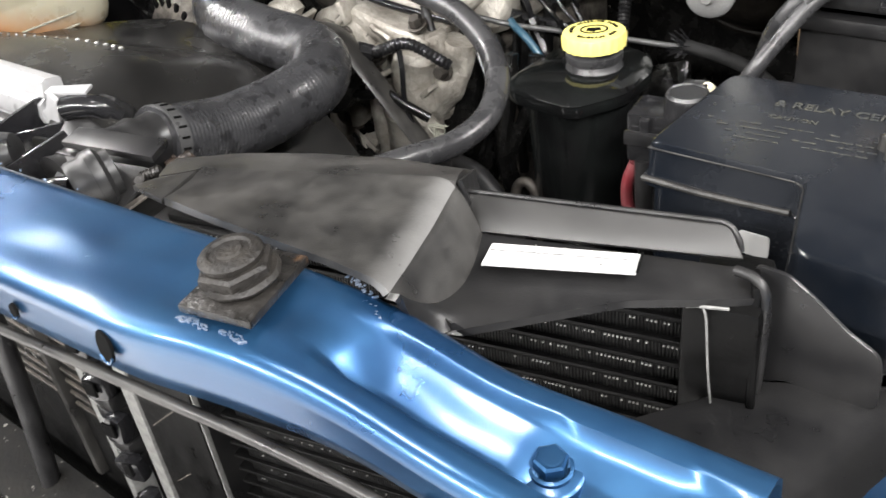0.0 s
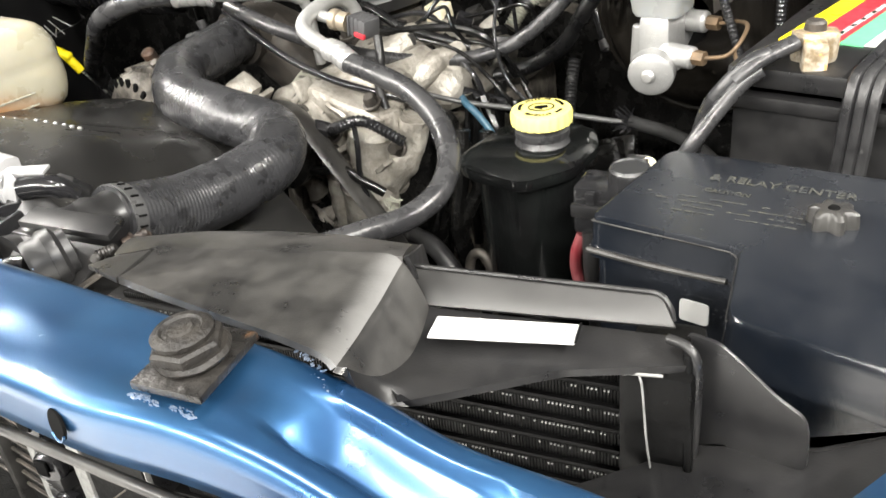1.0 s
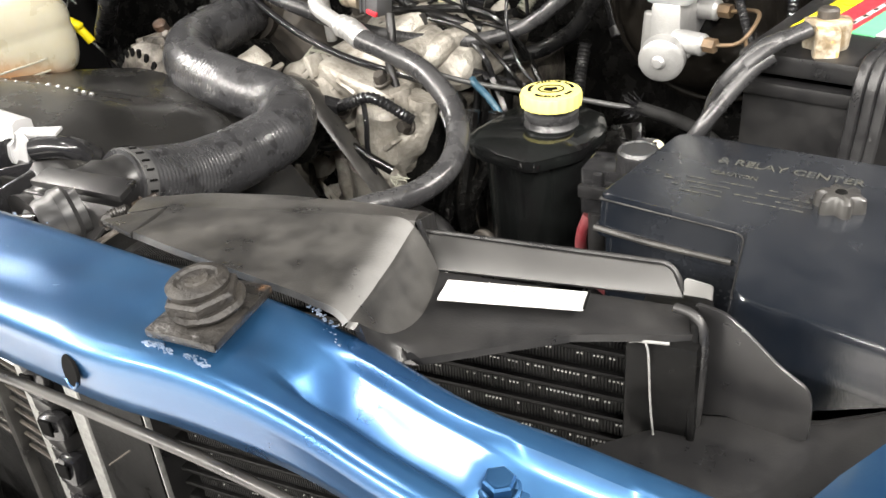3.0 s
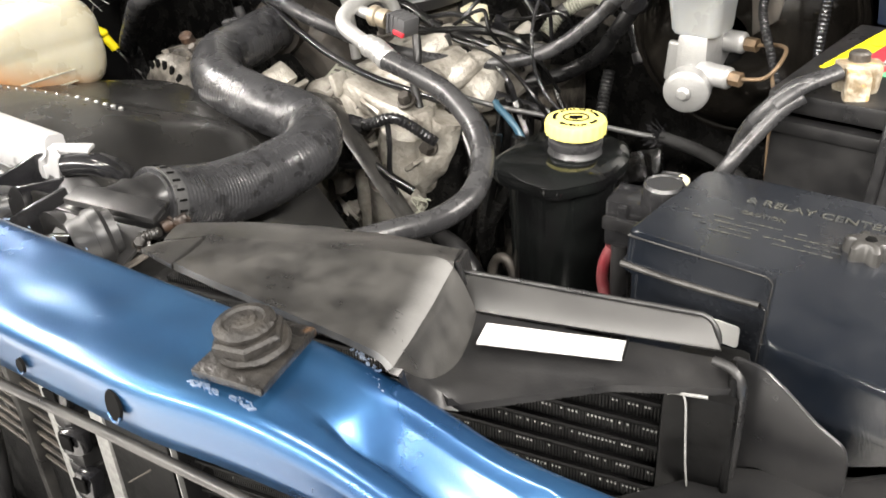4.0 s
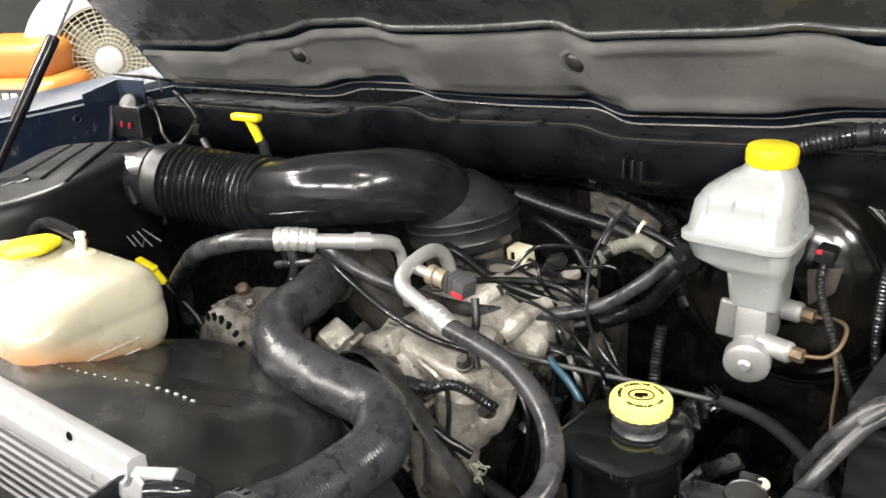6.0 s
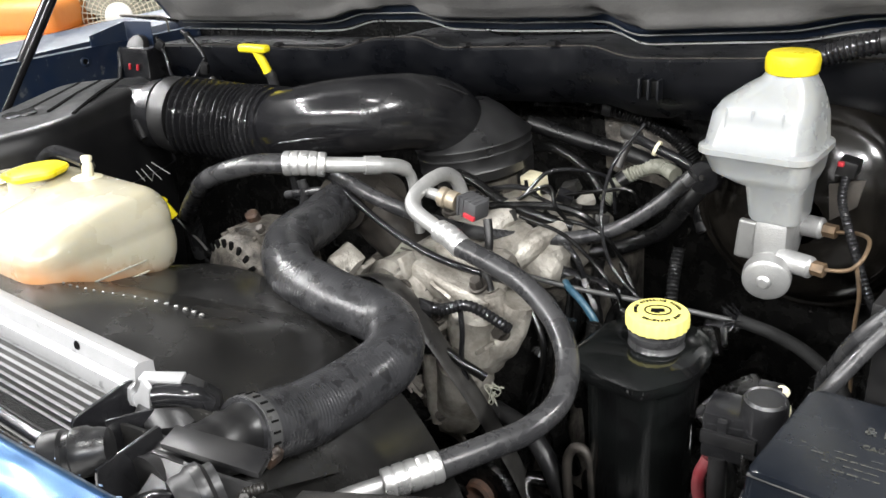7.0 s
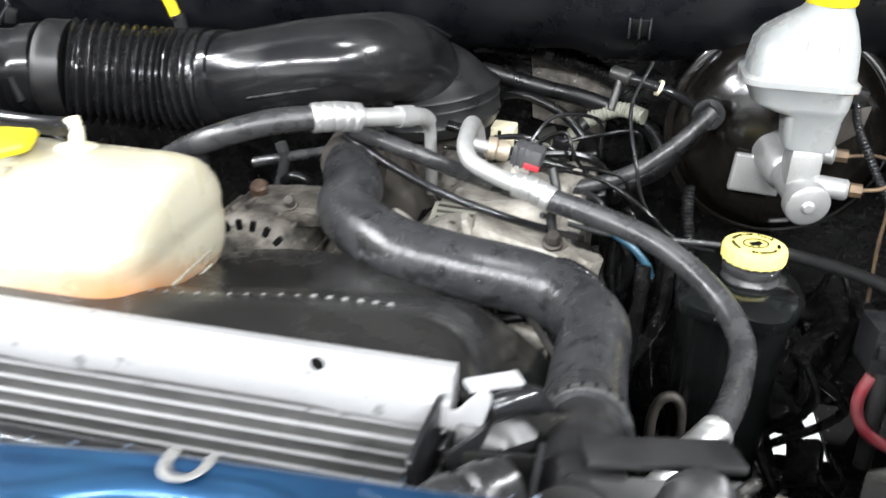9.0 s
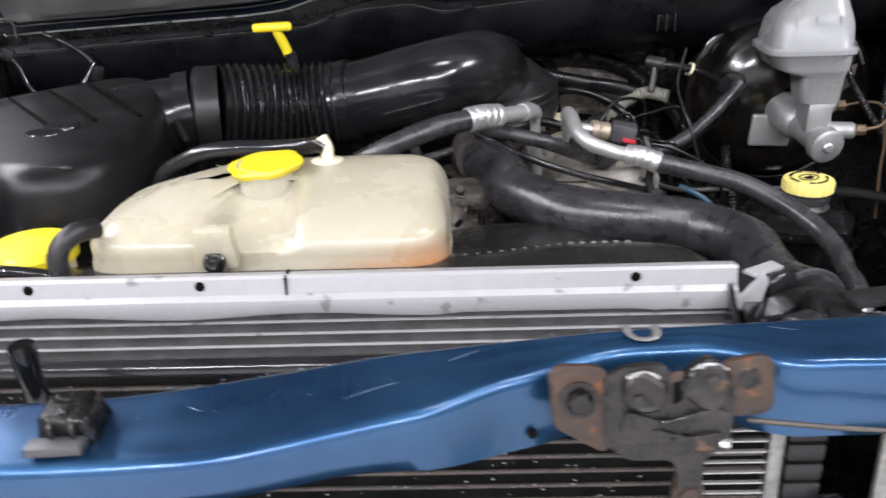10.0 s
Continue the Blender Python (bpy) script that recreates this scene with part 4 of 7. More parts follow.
part("panel", box(0.068, 0.006, 0.4, pose(0.226, -0.066, 0.86, 0, 0, 4), 0.002), m_black, seal, "flat scuffed black panel")
part("edge", box(0.0014, 0.004, 0.4, pose(0.2685, -0.067, 0.86), 0.0004), m_alu_dull, seal, "thin pale side strip")
for a, b in (((0.2, -0.0705, 0.9), (0.235, -0.0685, 0.93)), ((0.18, -0.071, 0.82), (0.225, -0.069, 0.86)), ((0.19, -0.071, 0.95), (0.2, -0.07, 0.93))):
    part("scratch", tube([a, b], 0.0008, 5, 4), m_dirty, seal, "pale scratch")
random.seed(3)
for i in range(5):
    z = 0.955 - 0.045 * i
    part("clip", rough_skin(box(0.02, 0.014, 0.022, pose(0.138, -0.072, z, random.uniform(-6, 6), 0, 10), 0.005), 0.005, 50, i), m_plastic_gloss, seal, "black plastic clip")
    part("clip_gap", box(0.012, 0.002, 0.014, pose(0.138, -0.08, z + 0.004, 0, 0, 10), 0.0005), m_ink, seal)
    part("notch", rough_skin(box(0.011, 0.006, 0.014, pose(0.112, -0.068, z - 0.018, 0, 25, 0), 0.001), 0.003, 90, i), m_void, seal, "dark notch in the pale strip")
part("lower_beam", box(0.9, 0.06, 0.05, pose(0.1, -0.1, 0.72, 15, 0, 0), 0.01), m_grime, seal, "dusty lower beam")
part("hose", tube([(0.03, -0.088, 0.98), (0.035, -0.092, 0.92), (0.022, -0.095, 0.84), (-0.005, -0.1, 0.72)], 0.009, 14), m_rubber, seal)

# Added dark panel that blocks the view down to the lit floor.
splash = thing("lower_fill_panel", (0, -0.25, 0.62), "dark dirty panel added below the radiator support, closing the view down", "splash shield")
part("sheet", lumpy_sheet(-0.85, 0.85, -0.4, -0.05, 0.62, 0.007), m_grime, splash)
for x0, y0, x1, y1 in ((-0.35, -0.1, 0.25, -0.25), (-0.42, -0.14, 0.2, -0.28), (-0.6, -0.12, -0.05, -0.27)):
    part("brace", tube([(x0, y0, 0.68), ((x0 + x1) / 2, (y0 + y1) / 2, 0.685), (x1, y1, 0.68)], 0.007, 10, 8, flat=0.6), m_grime, splash, "grimy steel brace")
for i in range(26):
    x, y = random.uniform(-0.5, 0.3), random.uniform(-0.28, -0.08)
    part("debris", rough_skin(box(random.uniform(0.008, 0.03), random.uniform(0.006, 0.02), 0.008, pose(x, y, 0.645, random.uniform(-20, 20), random.uniform(-20, 20), random.uniform(0, 180)), 0.002), 0.004, 60, i),
         random.choice((m_grime, m_grime, m_plastic, m_dirty)), splash, "dry dirt and leaf litter")

# oil cooler under the guide
cooler = thing("oil_cooler", (0.5, -0.01, 1.05), "black finned oil cooler in front of the air guide", "oil cooler")
ROT = pose(0.5, 0.012, 1.045, 0, 0, 12)
part("fin_block", box(0.33, 0.022, 0.33, ROT @ pose(-0.065, 0, -0.115)), m_fins_black, cooler, "black fine fins")
random.seed(12)
for i in range(20):
    part("tube", box(0.315, 0.026, 0.0032, ROT @ pose(-0.085, -0.001, 0.045 - 0.0135 * i), 0.0012), m_black, cooler)
dots = bmesh.new()
for i in range(20):
    for k in range(150):
        if random.random() < 0.08 + 0.6 * (k / 150) ** 2 + 0.5 * noise.noise(Vector((k * 0.06, i * 1.7, 0))):
            box(0.0009, 0.0008, 0.0008, ROT @ pose(-0.225 + 0.002 * k, -0.0142, 0.0428 - 0.0135 * i), bm=dots)
tagged(part("fin_edges", dots, m_alu_dull, cooler), "dotted bright fin edges", kind="stuff")
part("end_tank", box(0.034, 0.046, 0.18, ROT @ pose(0.09, 0.0, -0.027), 0.005), m_black, cooler, "glossy black end tank")
part("edge", tube([(0.579, 0.0055, 1.1065), (0.583, 0.0052, 1.1085), (0.588, 0.0055, 1.1095), (0.597, 0.0075, 1.1105)], 0.0008, 6, 4), m_alu_dull, cooler, "pale bent edge of the end tank")
part("edge", tube([(0.5865, 0.0055, 1.109), (0.5885, 0.0045, 1.104), (0.59, 0.0035, 1.092), (0.592, 0.002, 1.076), (0.594, 0.002, 1.06)], 0.00055, 6, 4), m_alu_dull, cooler, "pale worn upright edge")
# air guide with the white label
guide = thing("air_guide", (0.47, -0.04, 1.12), "black plastic air guide with a white printed label, dusty", "air guide")
L0, L1, L2, L3 = (0.339, -0.055, 1.145), (0.357, -0.0895, 1.151), (0.499, -0.0895, 1.15), (0.4655, -0.003, 1.1435)
S0, S1 = (0.5025, -0.0875, 1.1465), (0.48, -0.005, 1.1245)


def deck_row(v):
    a, b, c = (Vector(p).lerp(Vector(q), v) for p, q in ((L1, L0), (L2, L3), (S0, S1)))
    d = (b - a).normalized()
    u = b - d * 0.02 + Vector((0, 0, 0.002))
    row = [a.lerp(u, k / 14) for k in range(15)]
    p = u
    for k in range(16):
        tilt = radians(50) * ((k + 1) / 16) ** 3
        p = p + (d * math.cos(tilt) - Vector((0, 0, math.sin(tilt)))) * 0.00132
        row.append(p)
    c = c + d * 0.006 * math.sin(math.pi * v)
    c.z = S1[2] - 0.0045 + (S0[2] - S1[2] + 0.0045) * (1 - v) ** 4
    bulge = p.lerp(c, 0.5) + d * 0.002 * v
    row += [p * (1 - t) ** 2 + bulge * 2 * t * (1 - t) + c * t * t for t in [k / 6 for k in range(7)]]
    sag = 0.0012 * math.sin(math.pi * v)
    return [q + Vector((0, 0, -sag + 0.0008 * noise.noise(q * 40))) for q in row]


# Paler towards the fold: its highlight is put into the colour.
m_deck_fold_glint = stain_or_glint_zone(m_deck, "guide_plastic_highlight_at_the_fold", (0.922, 0.387, 0), 0.411, 0.432, (0.17, 0.168, 0.164), 0.008)
part("deck", thick(loft([deck_row(i / 14)[:31] for i in range(15)], closed=False), 0.0035), m_deck_fold_glint, guide, "dusty deck of the guide", angle=70)
part("deck_slope", thick(loft([deck_row(i / 14)[30:] for i in range(15)], closed=False), 0.0035), m_deck, guide, angle=70)
REAR = [(0.0, (0.283, -0.028, 1.125)), (0.28, (0.323, -0.011, 1.129)), (0.52, (0.356, 0.013, 1.125)), (0.76, (0.39, 0.033, 1.12)), (1.0, (0.43, 0.052, 1.113))]


def rear_row(u):
    """The deck's back part, sloping down from its crest to a curved rear edge."""
    a = Vector((0.302, -0.058, 1.133)).lerp(Vector(L0), u / 0.25) if u < 0.25 else Vector(L0).lerp(Vector(L3), (u - 0.25) / 0.75)
    k = max(i for i in range(4) if u >= REAR[i][0])
    b = Vector(REAR[k][1]).lerp(Vector(REAR[k + 1][1]), (u - REAR[k][0]) / (REAR[k + 1][0] - REAR[k][0]))
    return [a.lerp(b, v) + Vector((0, 0, 0.003 * math.sin(math.pi * v) + 0.0006 * noise.noise(a * 30 + Vector((v, 0, 0))))) for v in [j / 8 for j in range(9)]] + [b + Vector((0.001, 0.004, -0.004)), b + Vector((0.002, 0.005, -0.025))]


part("deck_rear", thick(loft([rear_row(i / 24) for i in range(25)], closed=False), 0.0035), m_deck, guide, "sloping rear of the guide's deck", angle=60)
part("deck_back", sheet([[L3, REAR[4][1], (0.432, 0.055, 1.085), (0.472, 0.006, 1.1)]], 0.003, 0.001), m_plastic, guide)
part("wing", sheet([[(0.319, -0.083, 1.145), (0.354, -0.0895, 1.1495), (0.336, -0.0555, 1.144), (0.3, -0.06, 1.132)]], 0.003, 0.001), m_plastic_grey, guide, "side wing of the deck")
P0, P1, P2, PC, PB = (0.6, 0.0326, 1.1175), (0.6055, 0.0195, 1.116), (0.5136, -0.071, 1.126), (0.5605, -0.0135, 1.1205), (0.59, 0.0365, 1.1215)
PANEL_RIM = [(0.0, P2), (0.38, PC), (0.72, P1), (0.86, P0), (1.0, PB)]


def panel_rim(v):
    k = max(i for i in range(4) if v >= PANEL_RIM[i][0])
    (v0, a), (v1, b) = PANEL_RIM[k], PANEL_RIM[k + 1]
    return Vector(a).lerp(Vector(b), (v - v0) / (v1 - v0))




def panel_point(v, u):
    """A place on the guide's label panel, which runs flat away from the deck's slope."""
    a = deck_row(v)[-1]
    q = a.lerp(panel_rim(v), u)
    flat = lambda p: 1.1481 + -0.0595 * p.x + -0.0507 * p.y
    q.z = flat(q) + (a.z - flat(a)) * (1 - u) ** 5
    return q


part("label_panel", thick(loft([[panel_point(i / 50, k / 12) for k in range(13)] for i in range(51)], closed=False), 0.004), m_plastic, guide, angle=50)
part("back_lip", sheet([[(0.477, -0.007, 1.121), (0.592, 0.0345, 1.1175), (0.582, 0.0395, 1.1305), (0.459, 0.004, 1.1335)]], 0.004, 0.0015), m_lip, guide)
part("lip_edge", tube([(0.459, 0.004, 1.1337), (0.52, 0.0215, 1.1323), (0.57, 0.036, 1.1312), (0.581, 0.0395, 1.1298), (0.587, 0.039, 1.1245), (0.589, 0.038, 1.1185)], 0.0014, 8, 6), m_plastic, guide, "rounded lip edge")
part("duct_post", sheet([[P0, P1, (0.612, 0.008, 1.05), (0.604, 0.036, 1.046)]], 0.004, 0.002), m_black, guide)
part("duct_side", prism(rounded([(0.597, 1.1175), (0.612, 1.1165), (0.623, 1.109), (0.639, 1.096), (0.652, 1.089), (0.6545, 1.08), (0.655, 1.06), (0.603, 1.05)], 0.004), -0.0012, 0.0012, pose(0, 0.034, 0, 90), 0.0005), m_plastic, guide, "flat outer panel of the duct")
part("duct_roll", tube([(0.592, 0.024, 1.1185), (0.601, 0.023, 1.118), (0.6065, 0.0215, 1.1125), (0.608, 0.02, 1.1), (0.608, 0.019, 1.07), (0.606, 0.022, 1.05)], 0.0024, 10, 8), m_plastic, guide, "rounded duct corner")
part("duct_floor", sheet([[(0.56, -0.03, 1.052), (0.606, 0.03, 1.054), (0.656, 0.048, 1.06), (0.7, 0.09, 1.058)], [(0.56, -0.03, 1.052), (0.7, 0.09, 1.058), (0.7, -0.03, 1.055), (0.58, -0.06, 1.05)]], 0.004, 0.001), m_plastic, guide)
LAB = [Vector(v) for v in ((0.4943, -0.0166, 1.1244), (0.5535, 0.0133, 1.1194), (0.5583, -0.0009, 1.1198), (0.4997, -0.0327, 1.1249))]
lab_label = part("label", sheet([LAB], 0.0012), m_white, guide, "white printed label strip")
LU, LV = LAB[1] - LAB[0], LAB[3] - LAB[0]
LN = LU.cross(LV).normalized()
LN = LN if LN.z > 0 else -LN


def on_label(u, v, w, h):
    c = LAB[0] + LU * u + LV * v + LN * 0.0022
    return sheet([[c, c + LU * w, c + LU * w + LV * h, c + LV * h]], 0.0003)


part("line", on_label(0.02, 0.4, 0.93, 0.03), m_faint, lab_label)
part("line", on_label(0.3, 0.05, 0.005, 0.3), m_faint, lab_label)
part("line", on_label(0.5, 0.05, 0.005, 0.3), m_faint, lab_label)
part("print_bar", on_label(0.76, 0.62, 0.018, 0.12), m_faint, lab_label, "small printed dot")
# Black strip drawn in place of the shadow beside the label.
part("shadow_gap", on_label(1.0, 0.02, 0.018, 0.95), m_ink, lab_label, "painted shadow at the label's end")

# rubber hood stop on its steel plate
stop = thing("hood_stop", (0.45, -0.12, 1.155), "black rubber hood stop bolted on a dirty steel plate", "hood stop")
part("plate", sheet([[(0.439, -0.144, 1.1555), (0.473, -0.137, 1.1555), (0.463, -0.096, 1.157), (0.43, -0.103, 1.157)]], 0.004, 0.001), m_latch, stop, "greasy steel plate")
SM = pose(0.451, -0.12, 1.1575, 3, -3, 12)
part("base", rough_skin(lathe([(0.0, 0), (0.0158, 0), (0.0164, 0.0015), (0.015, 0.0035), (0.0, 0.004)], 28, SM), 0.0012, 80), m_stop, stop, "dusty rubber base")
part("nut", lathe([(0, 0), (0.0158, 0), (0.0158, 0.0045), (0.0142, 0.0058), (0, 0.0058)], 6, SM @ pose(-0.0015, 0, 0.0022)), m_stop, stop, "dusty hexagonal collar")
part("cap", lathe([(0, 0.0046), (0.005, 0.0045), (0.0056, 0.0036), (0.008, 0.0034), (0.009, 0.0045), (0.0116, 0.0042), (0.0132, 0.0026), (0.0128, 0.0)], 32, SM @ pose(-0.003, 0.001, 0.0078)), m_stop, stop, "round rubber cap")

stop2 = thing("rubber_block", (-0.36, -0.2, 1.13), "black rubber block on the radiator support", "rubber block")
part("block", rough_skin(box(0.033, 0.036, 0.02, pose(-0.35, -0.196, 1.136, 0, 0, 4), 0.005, 3, 0.8), 0.004, 55), m_void, stop2)
for i in range(2):
    part("groove", box(0.0025, 0.03, 0.008, pose(-0.356 + 0.012 * i, -0.202, 1.1385, 0, 0, 4), 0.0008), m_rubber, stop2)
part("foot", box(0.031, 0.012, 0.006, pose(-0.352, -0.219, 1.132, 0, 0, 4), 0.002), m_plug, stop2)
post = solo("drain_tube", rough_skin(tube([(-0.408, -0.13, 1.0), (-0.407, -0.13, 1.1), (-0.412, -0.127, 1.143)], 0.0082, 14), 0.002, 60), m_enamel, "glossy black upright tube behind the radiator support", "tube")

# hood latch
latch = thing("hood_latch", (-0.015, -0.16, 1.11), "greasy rusty steel hood latch bolted to the radiator support", "hood latch")
LM = pose(0.006, -0.168, 1.13, 83, 0, 0)


def plate(name, pts, z0, z1, material, label="", seed=0.0, r=0.006):
    b = prism(rounded([(x, z - 1.131) for x, z in pts], r), z0, z1, LM, 0.001)
    return part(name, rough_skin(b, 0.0022, 70, seed), material, latch, label)


plate("wing", [(-0.088, 1.138), (-0.082, 1.146), (-0.06, 1.146), (-0.052, 1.136), (-0.05, 1.1), (-0.054, 1.087), (-0.084, 1.107)], -0.002, 0.003, m_latch_rust, "rust-stained mounting wing", 1)
plate("wing", [(0.013, 1.148), (0.036, 1.151), (0.042, 1.145), (0.043, 1.114), (0.018, 1.112)], -0.002, 0.0028, m_latch_rust, "rust-stained mounting wing", 2)
plate("back_plate", [(-0.056, 1.14), (-0.044, 1.145), (-0.024, 1.147), (-0.012, 1.138), (-0.004, 1.149), (0.008, 1.15), (0.018, 1.14), (0.021, 1.115), (0.017, 1.093), (0.003, 1.085), (0.002, 1.056), (-0.008, 1.056), (-0.014, 1.085), (-0.04, 1.085), (-0.054, 1.093)], -0.001, 0.005, m_latch, "greasy stamped plate", 3)
for cx, cz, r in ((-0.034, 1.131, 0.0135), (0.003, 1.1345, 0.0145)):
    part("boss", rough_skin(lathe([(r, 0), (r * 0.97, 0.004), (r * 0.8, 0.006), (r * 0.45, 0.0052), (0, 0.006)], 28, LM @ pose(cx, cz - 1.131, 0.0045)), 0.003, 75, cx), m_latch, latch, "worn pressed boss")
    b = bmesh.new()
    for k in range(9):
        a = radians(50 + 10 * k)
        box(0.0022, 0.0016, 0.0012, LM @ pose(cx + r * 0.95 * math.cos(a), cz - 1.131 + r * 0.95 * math.sin(a), 0.0085, 0, 0, math.degrees(a) + random.uniform(-30, 30)), 0.0003, bm=b)
    part("bright_edge", rough_skin(b, 0.0008, 300, cx), m_alu, latch, "bright broken plating on the edge")
for cx, cz in ((-0.036, 1.126), (0.005, 1.137)):
    part("rivet", rough_skin(lathe([(0.0052, 0), (0.0045, 0.002), (0, 0.0032)], 16, LM @ pose(cx, cz - 1.131, 0.0095)), 0.0006, 200), m_latch, latch)
plate("slot", [(-0.019, 1.143), (-0.011, 1.145), (-0.011, 1.125), (-0.015, 1.12), (-0.019, 1.124)], 0.005, 0.0062, m_latch_rust, "rusty striker slot", 4, 0.003)
plate("slot_gap", [(-0.0185, 1.137), (-0.0115, 1.139), (-0.0115, 1.124), (-0.0165, 1.121)], 0.006, 0.0066, m_ink, "dark gap", 5, 0.002)
plate("lever", [(-0.045, 1.12), (-0.02, 1.112), (0.0, 1.118), (0.016, 1.12), (0.018, 1.1), (0.0, 1.09), (-0.02, 1.096), (-0.046, 1.098)], 0.005, 0.0085, m_latch, "", 6, 0.01)
plate("lever", [(-0.03, 1.11), (-0.005, 1.103), (0.012, 1.107), (0.006, 1.094), (-0.025, 1.094)], 0.008, 0.0115, m_latch, "", 7, 0.006)
part("bolt", hex_bolt(LM @ Vector((-0.07, -0.006, 0.003)), (0, -1, 0.12), 0.0075, 0.005, 1.55), m_latch, latch)
part("bolt_hole", lathe([(0, 0.0034), (0.005, 0.0034), (0.0068, 0.0032), (0.008, 0.0026)], 18, LM @ pose(0.029, 0.005, 0)), m_latch, latch, "dark bolt recess")
part("pin", lathe([(0.006, 0), (0.0058, 0.003), (0.003, 0.004), (0, 0.003)], 18, LM @ pose(-0.012, -0.033, 0.0085)), m_latch, latch)
part("spring_end", cylinder(LM @ Vector((0.012, -0.034, 0.006)), LM @ Vector((0.018, -0.034, 0.008)), 0.0035, 12, 0.001), m_alu, latch, "bright spring end")
part("tail", rough_skin(box(0.014, 0.006, 0.03, pose(0.002, -0.172, 1.065), 0.002), 0.003, 70), m_latch_rust, latch, "rusty greasy tail")
part("bolt", hex_bolt((0.003, -0.176, 1.06), (0, -1, 0.1), 0.0058, 0.005, 1.6), m_latch_rust, latch, "rusty tail bolt")
clip = solo("u_mark", tube([(-0.027, -0.11, 1.138), (-0.0265, -0.12, 1.138), (-0.022, -0.1265, 1.138), (-0.014, -0.1265, 1.138), (-0.0095, -0.12, 1.138), (-0.009, -0.11, 1.138)], 0.0028, 8, 6, flat=0.4), m_alu_dull,
            "worn U shaped scrape on the blue radiator support", "scrape mark")

# ---- coolant bottle ----
bottle = thing("coolant_bottle", (-0.3, 0.12, 1.06), "cream translucent coolant bottle with yellow cap, stained at its foot", "coolant bottle")


def bottle_loop(z, inset, front=0.0, left=0.0):
    x0, x1, y0, y1 = -0.448 + inset * 1.2 + left, -0.143 - inset, 0.044 + inset + front, 0.212 - inset
    rim = rounded([(x0, y0), (x1, y0), (x1, y1), (x0 + 0.05, y1), (x0, y1 - 0.05)], 0.035 - 0.3 * inset, 6)
    ends = rim[1:] + rim[:1]
    lengths = [math.dist(a, b) for a, b in zip(rim, ends)]
    out, step, travel, k = [], sum(lengths) / 160, 0.0, 0
    for i in range(160):
        while travel + lengths[k] < i * step and k < len(rim) - 1:
            travel += lengths[k]
            k += 1
        f = (i * step - travel) / lengths[k]
        x, y = rim[k][0] + (ends[k][0] - rim[k][0]) * f, rim[k][1] + (ends[k][1] - rim[k][1]) * f
        if y < 0.13:  # pocket in front of the filler neck
            y += 0.05 * math.exp(-((x + 0.306) / 0.033) ** 6) * ramp(z, 1.128, 1.138) * (1 - ramp(y, 0.09, 0.13))
        out.append((x, y, z))
    return out


m_tank_stained = stain_or_glint_zone(m_tank, "cream_plastic_stained_at_the_foot", (0.25, -0.4, -1), -1.203, -1.162, (0.42, 0.17, 0.05), 0.012, 0.9)
part("shell", loft([bottle_loop(z, i, f, l) for z, i, f, l in ((1.062, 0.034, 0, 0), (1.065, 0.021, 0, 0), (1.07, 0.011, 0, 0), (1.078, 0.0045, 0, 0), (1.088, 0.0015, 0, 0), (1.1, 0.0, 0, 0), (1.114, 0.0003, 0, 0), (1.118, 0.0012, 0, 0), (1.122, 0.0015, 0, 0), (1.127, 0.0012, 0, 0),
                                                               (1.13, 0.001, 0.001, 0), (1.134, 0.0015, 0.002, 0.001), (1.138, 0.002, 0.004, 0.002), (1.145, 0.004, 0.014, 0.01), (1.151, 0.007, 0.03, 0.028), (1.156, 0.011, 0.05, 0.04), (1.16, 0.018, 0.066, 0.05), (1.162, 0.034, 0.068, 0.056))]), m_tank_stained, bottle, angle=60)
part("neck", lathe([(0.031, -0.022), (0.03, -0.012), (0.028, -0.008), (0.0265, -0.002), (0.0255, 0.01), (0.025, 0.02), (0.0, 0.02)], 32, pose(-0.308, 0.143, 1.152)), m_tank, bottle)
for z in (1.085, 1.097):
    part("level_ridge", box(0.0016, 0.06, 0.002, pose(-0.1429, 0.13, z), 0.0006), m_tank, bottle)
cap = part("cap", lathe([(0, 0.0095), (0.025, 0.0095), (0.0325, 0.0075), (0.034, 0.0045), (0.031, 0.0), (0.024, -0.001)], 48, pose(-0.308, 0.148, 1.164, 0, -4, 0), wave=lambda a, i: 1 + 0.045 * math.cos(6 * a + 0.4)), m_yellow, bottle, "yellow screw cap")
part("nipple", tube([(-0.257, 0.178, 1.155), (-0.257, 0.18, 1.172), (-0.262, 0.184, 1.182)], 0.006, 12), m_cream, bottle)
part("nipple_base", lathe([(0.0, 0.005), (0.013, 0.005), (0.0175, 0.003), (0.018, 0.0)], 24, pose(-0.257, 0.176, 1.158)), m_cream, bottle)
part("foot_tab", box(0.036, 0.016, 0.036, pose(-0.33, 0.037, 1.137, 10), 0.004, taper=0.85), m_tank, bottle, "moulded mounting tab")
part("tab_bolt", hex_bolt((-0.33, 0.03, 1.126), (0, -1, 0.3), 0.0062, 0.006), m_void, bottle)
hose_over = solo("overflow_hose", tube([(-0.257, 0.181, 1.172), (-0.264, 0.184, 1.175), (-0.28, 0.192, 1.171), (-0.31, 0.2, 1.168), (-0.345, 0.205, 1.167), (-0.375, 0.208, 1.164), (-0.405, 0.212, 1.153), (-0.43, 0.215, 1.135), (-0.45, 0.215, 1.09)], 0.0078, 14), m_plastic_gloss,
                 "thin glossy black overflow hose on the coolant bottle", "hose")
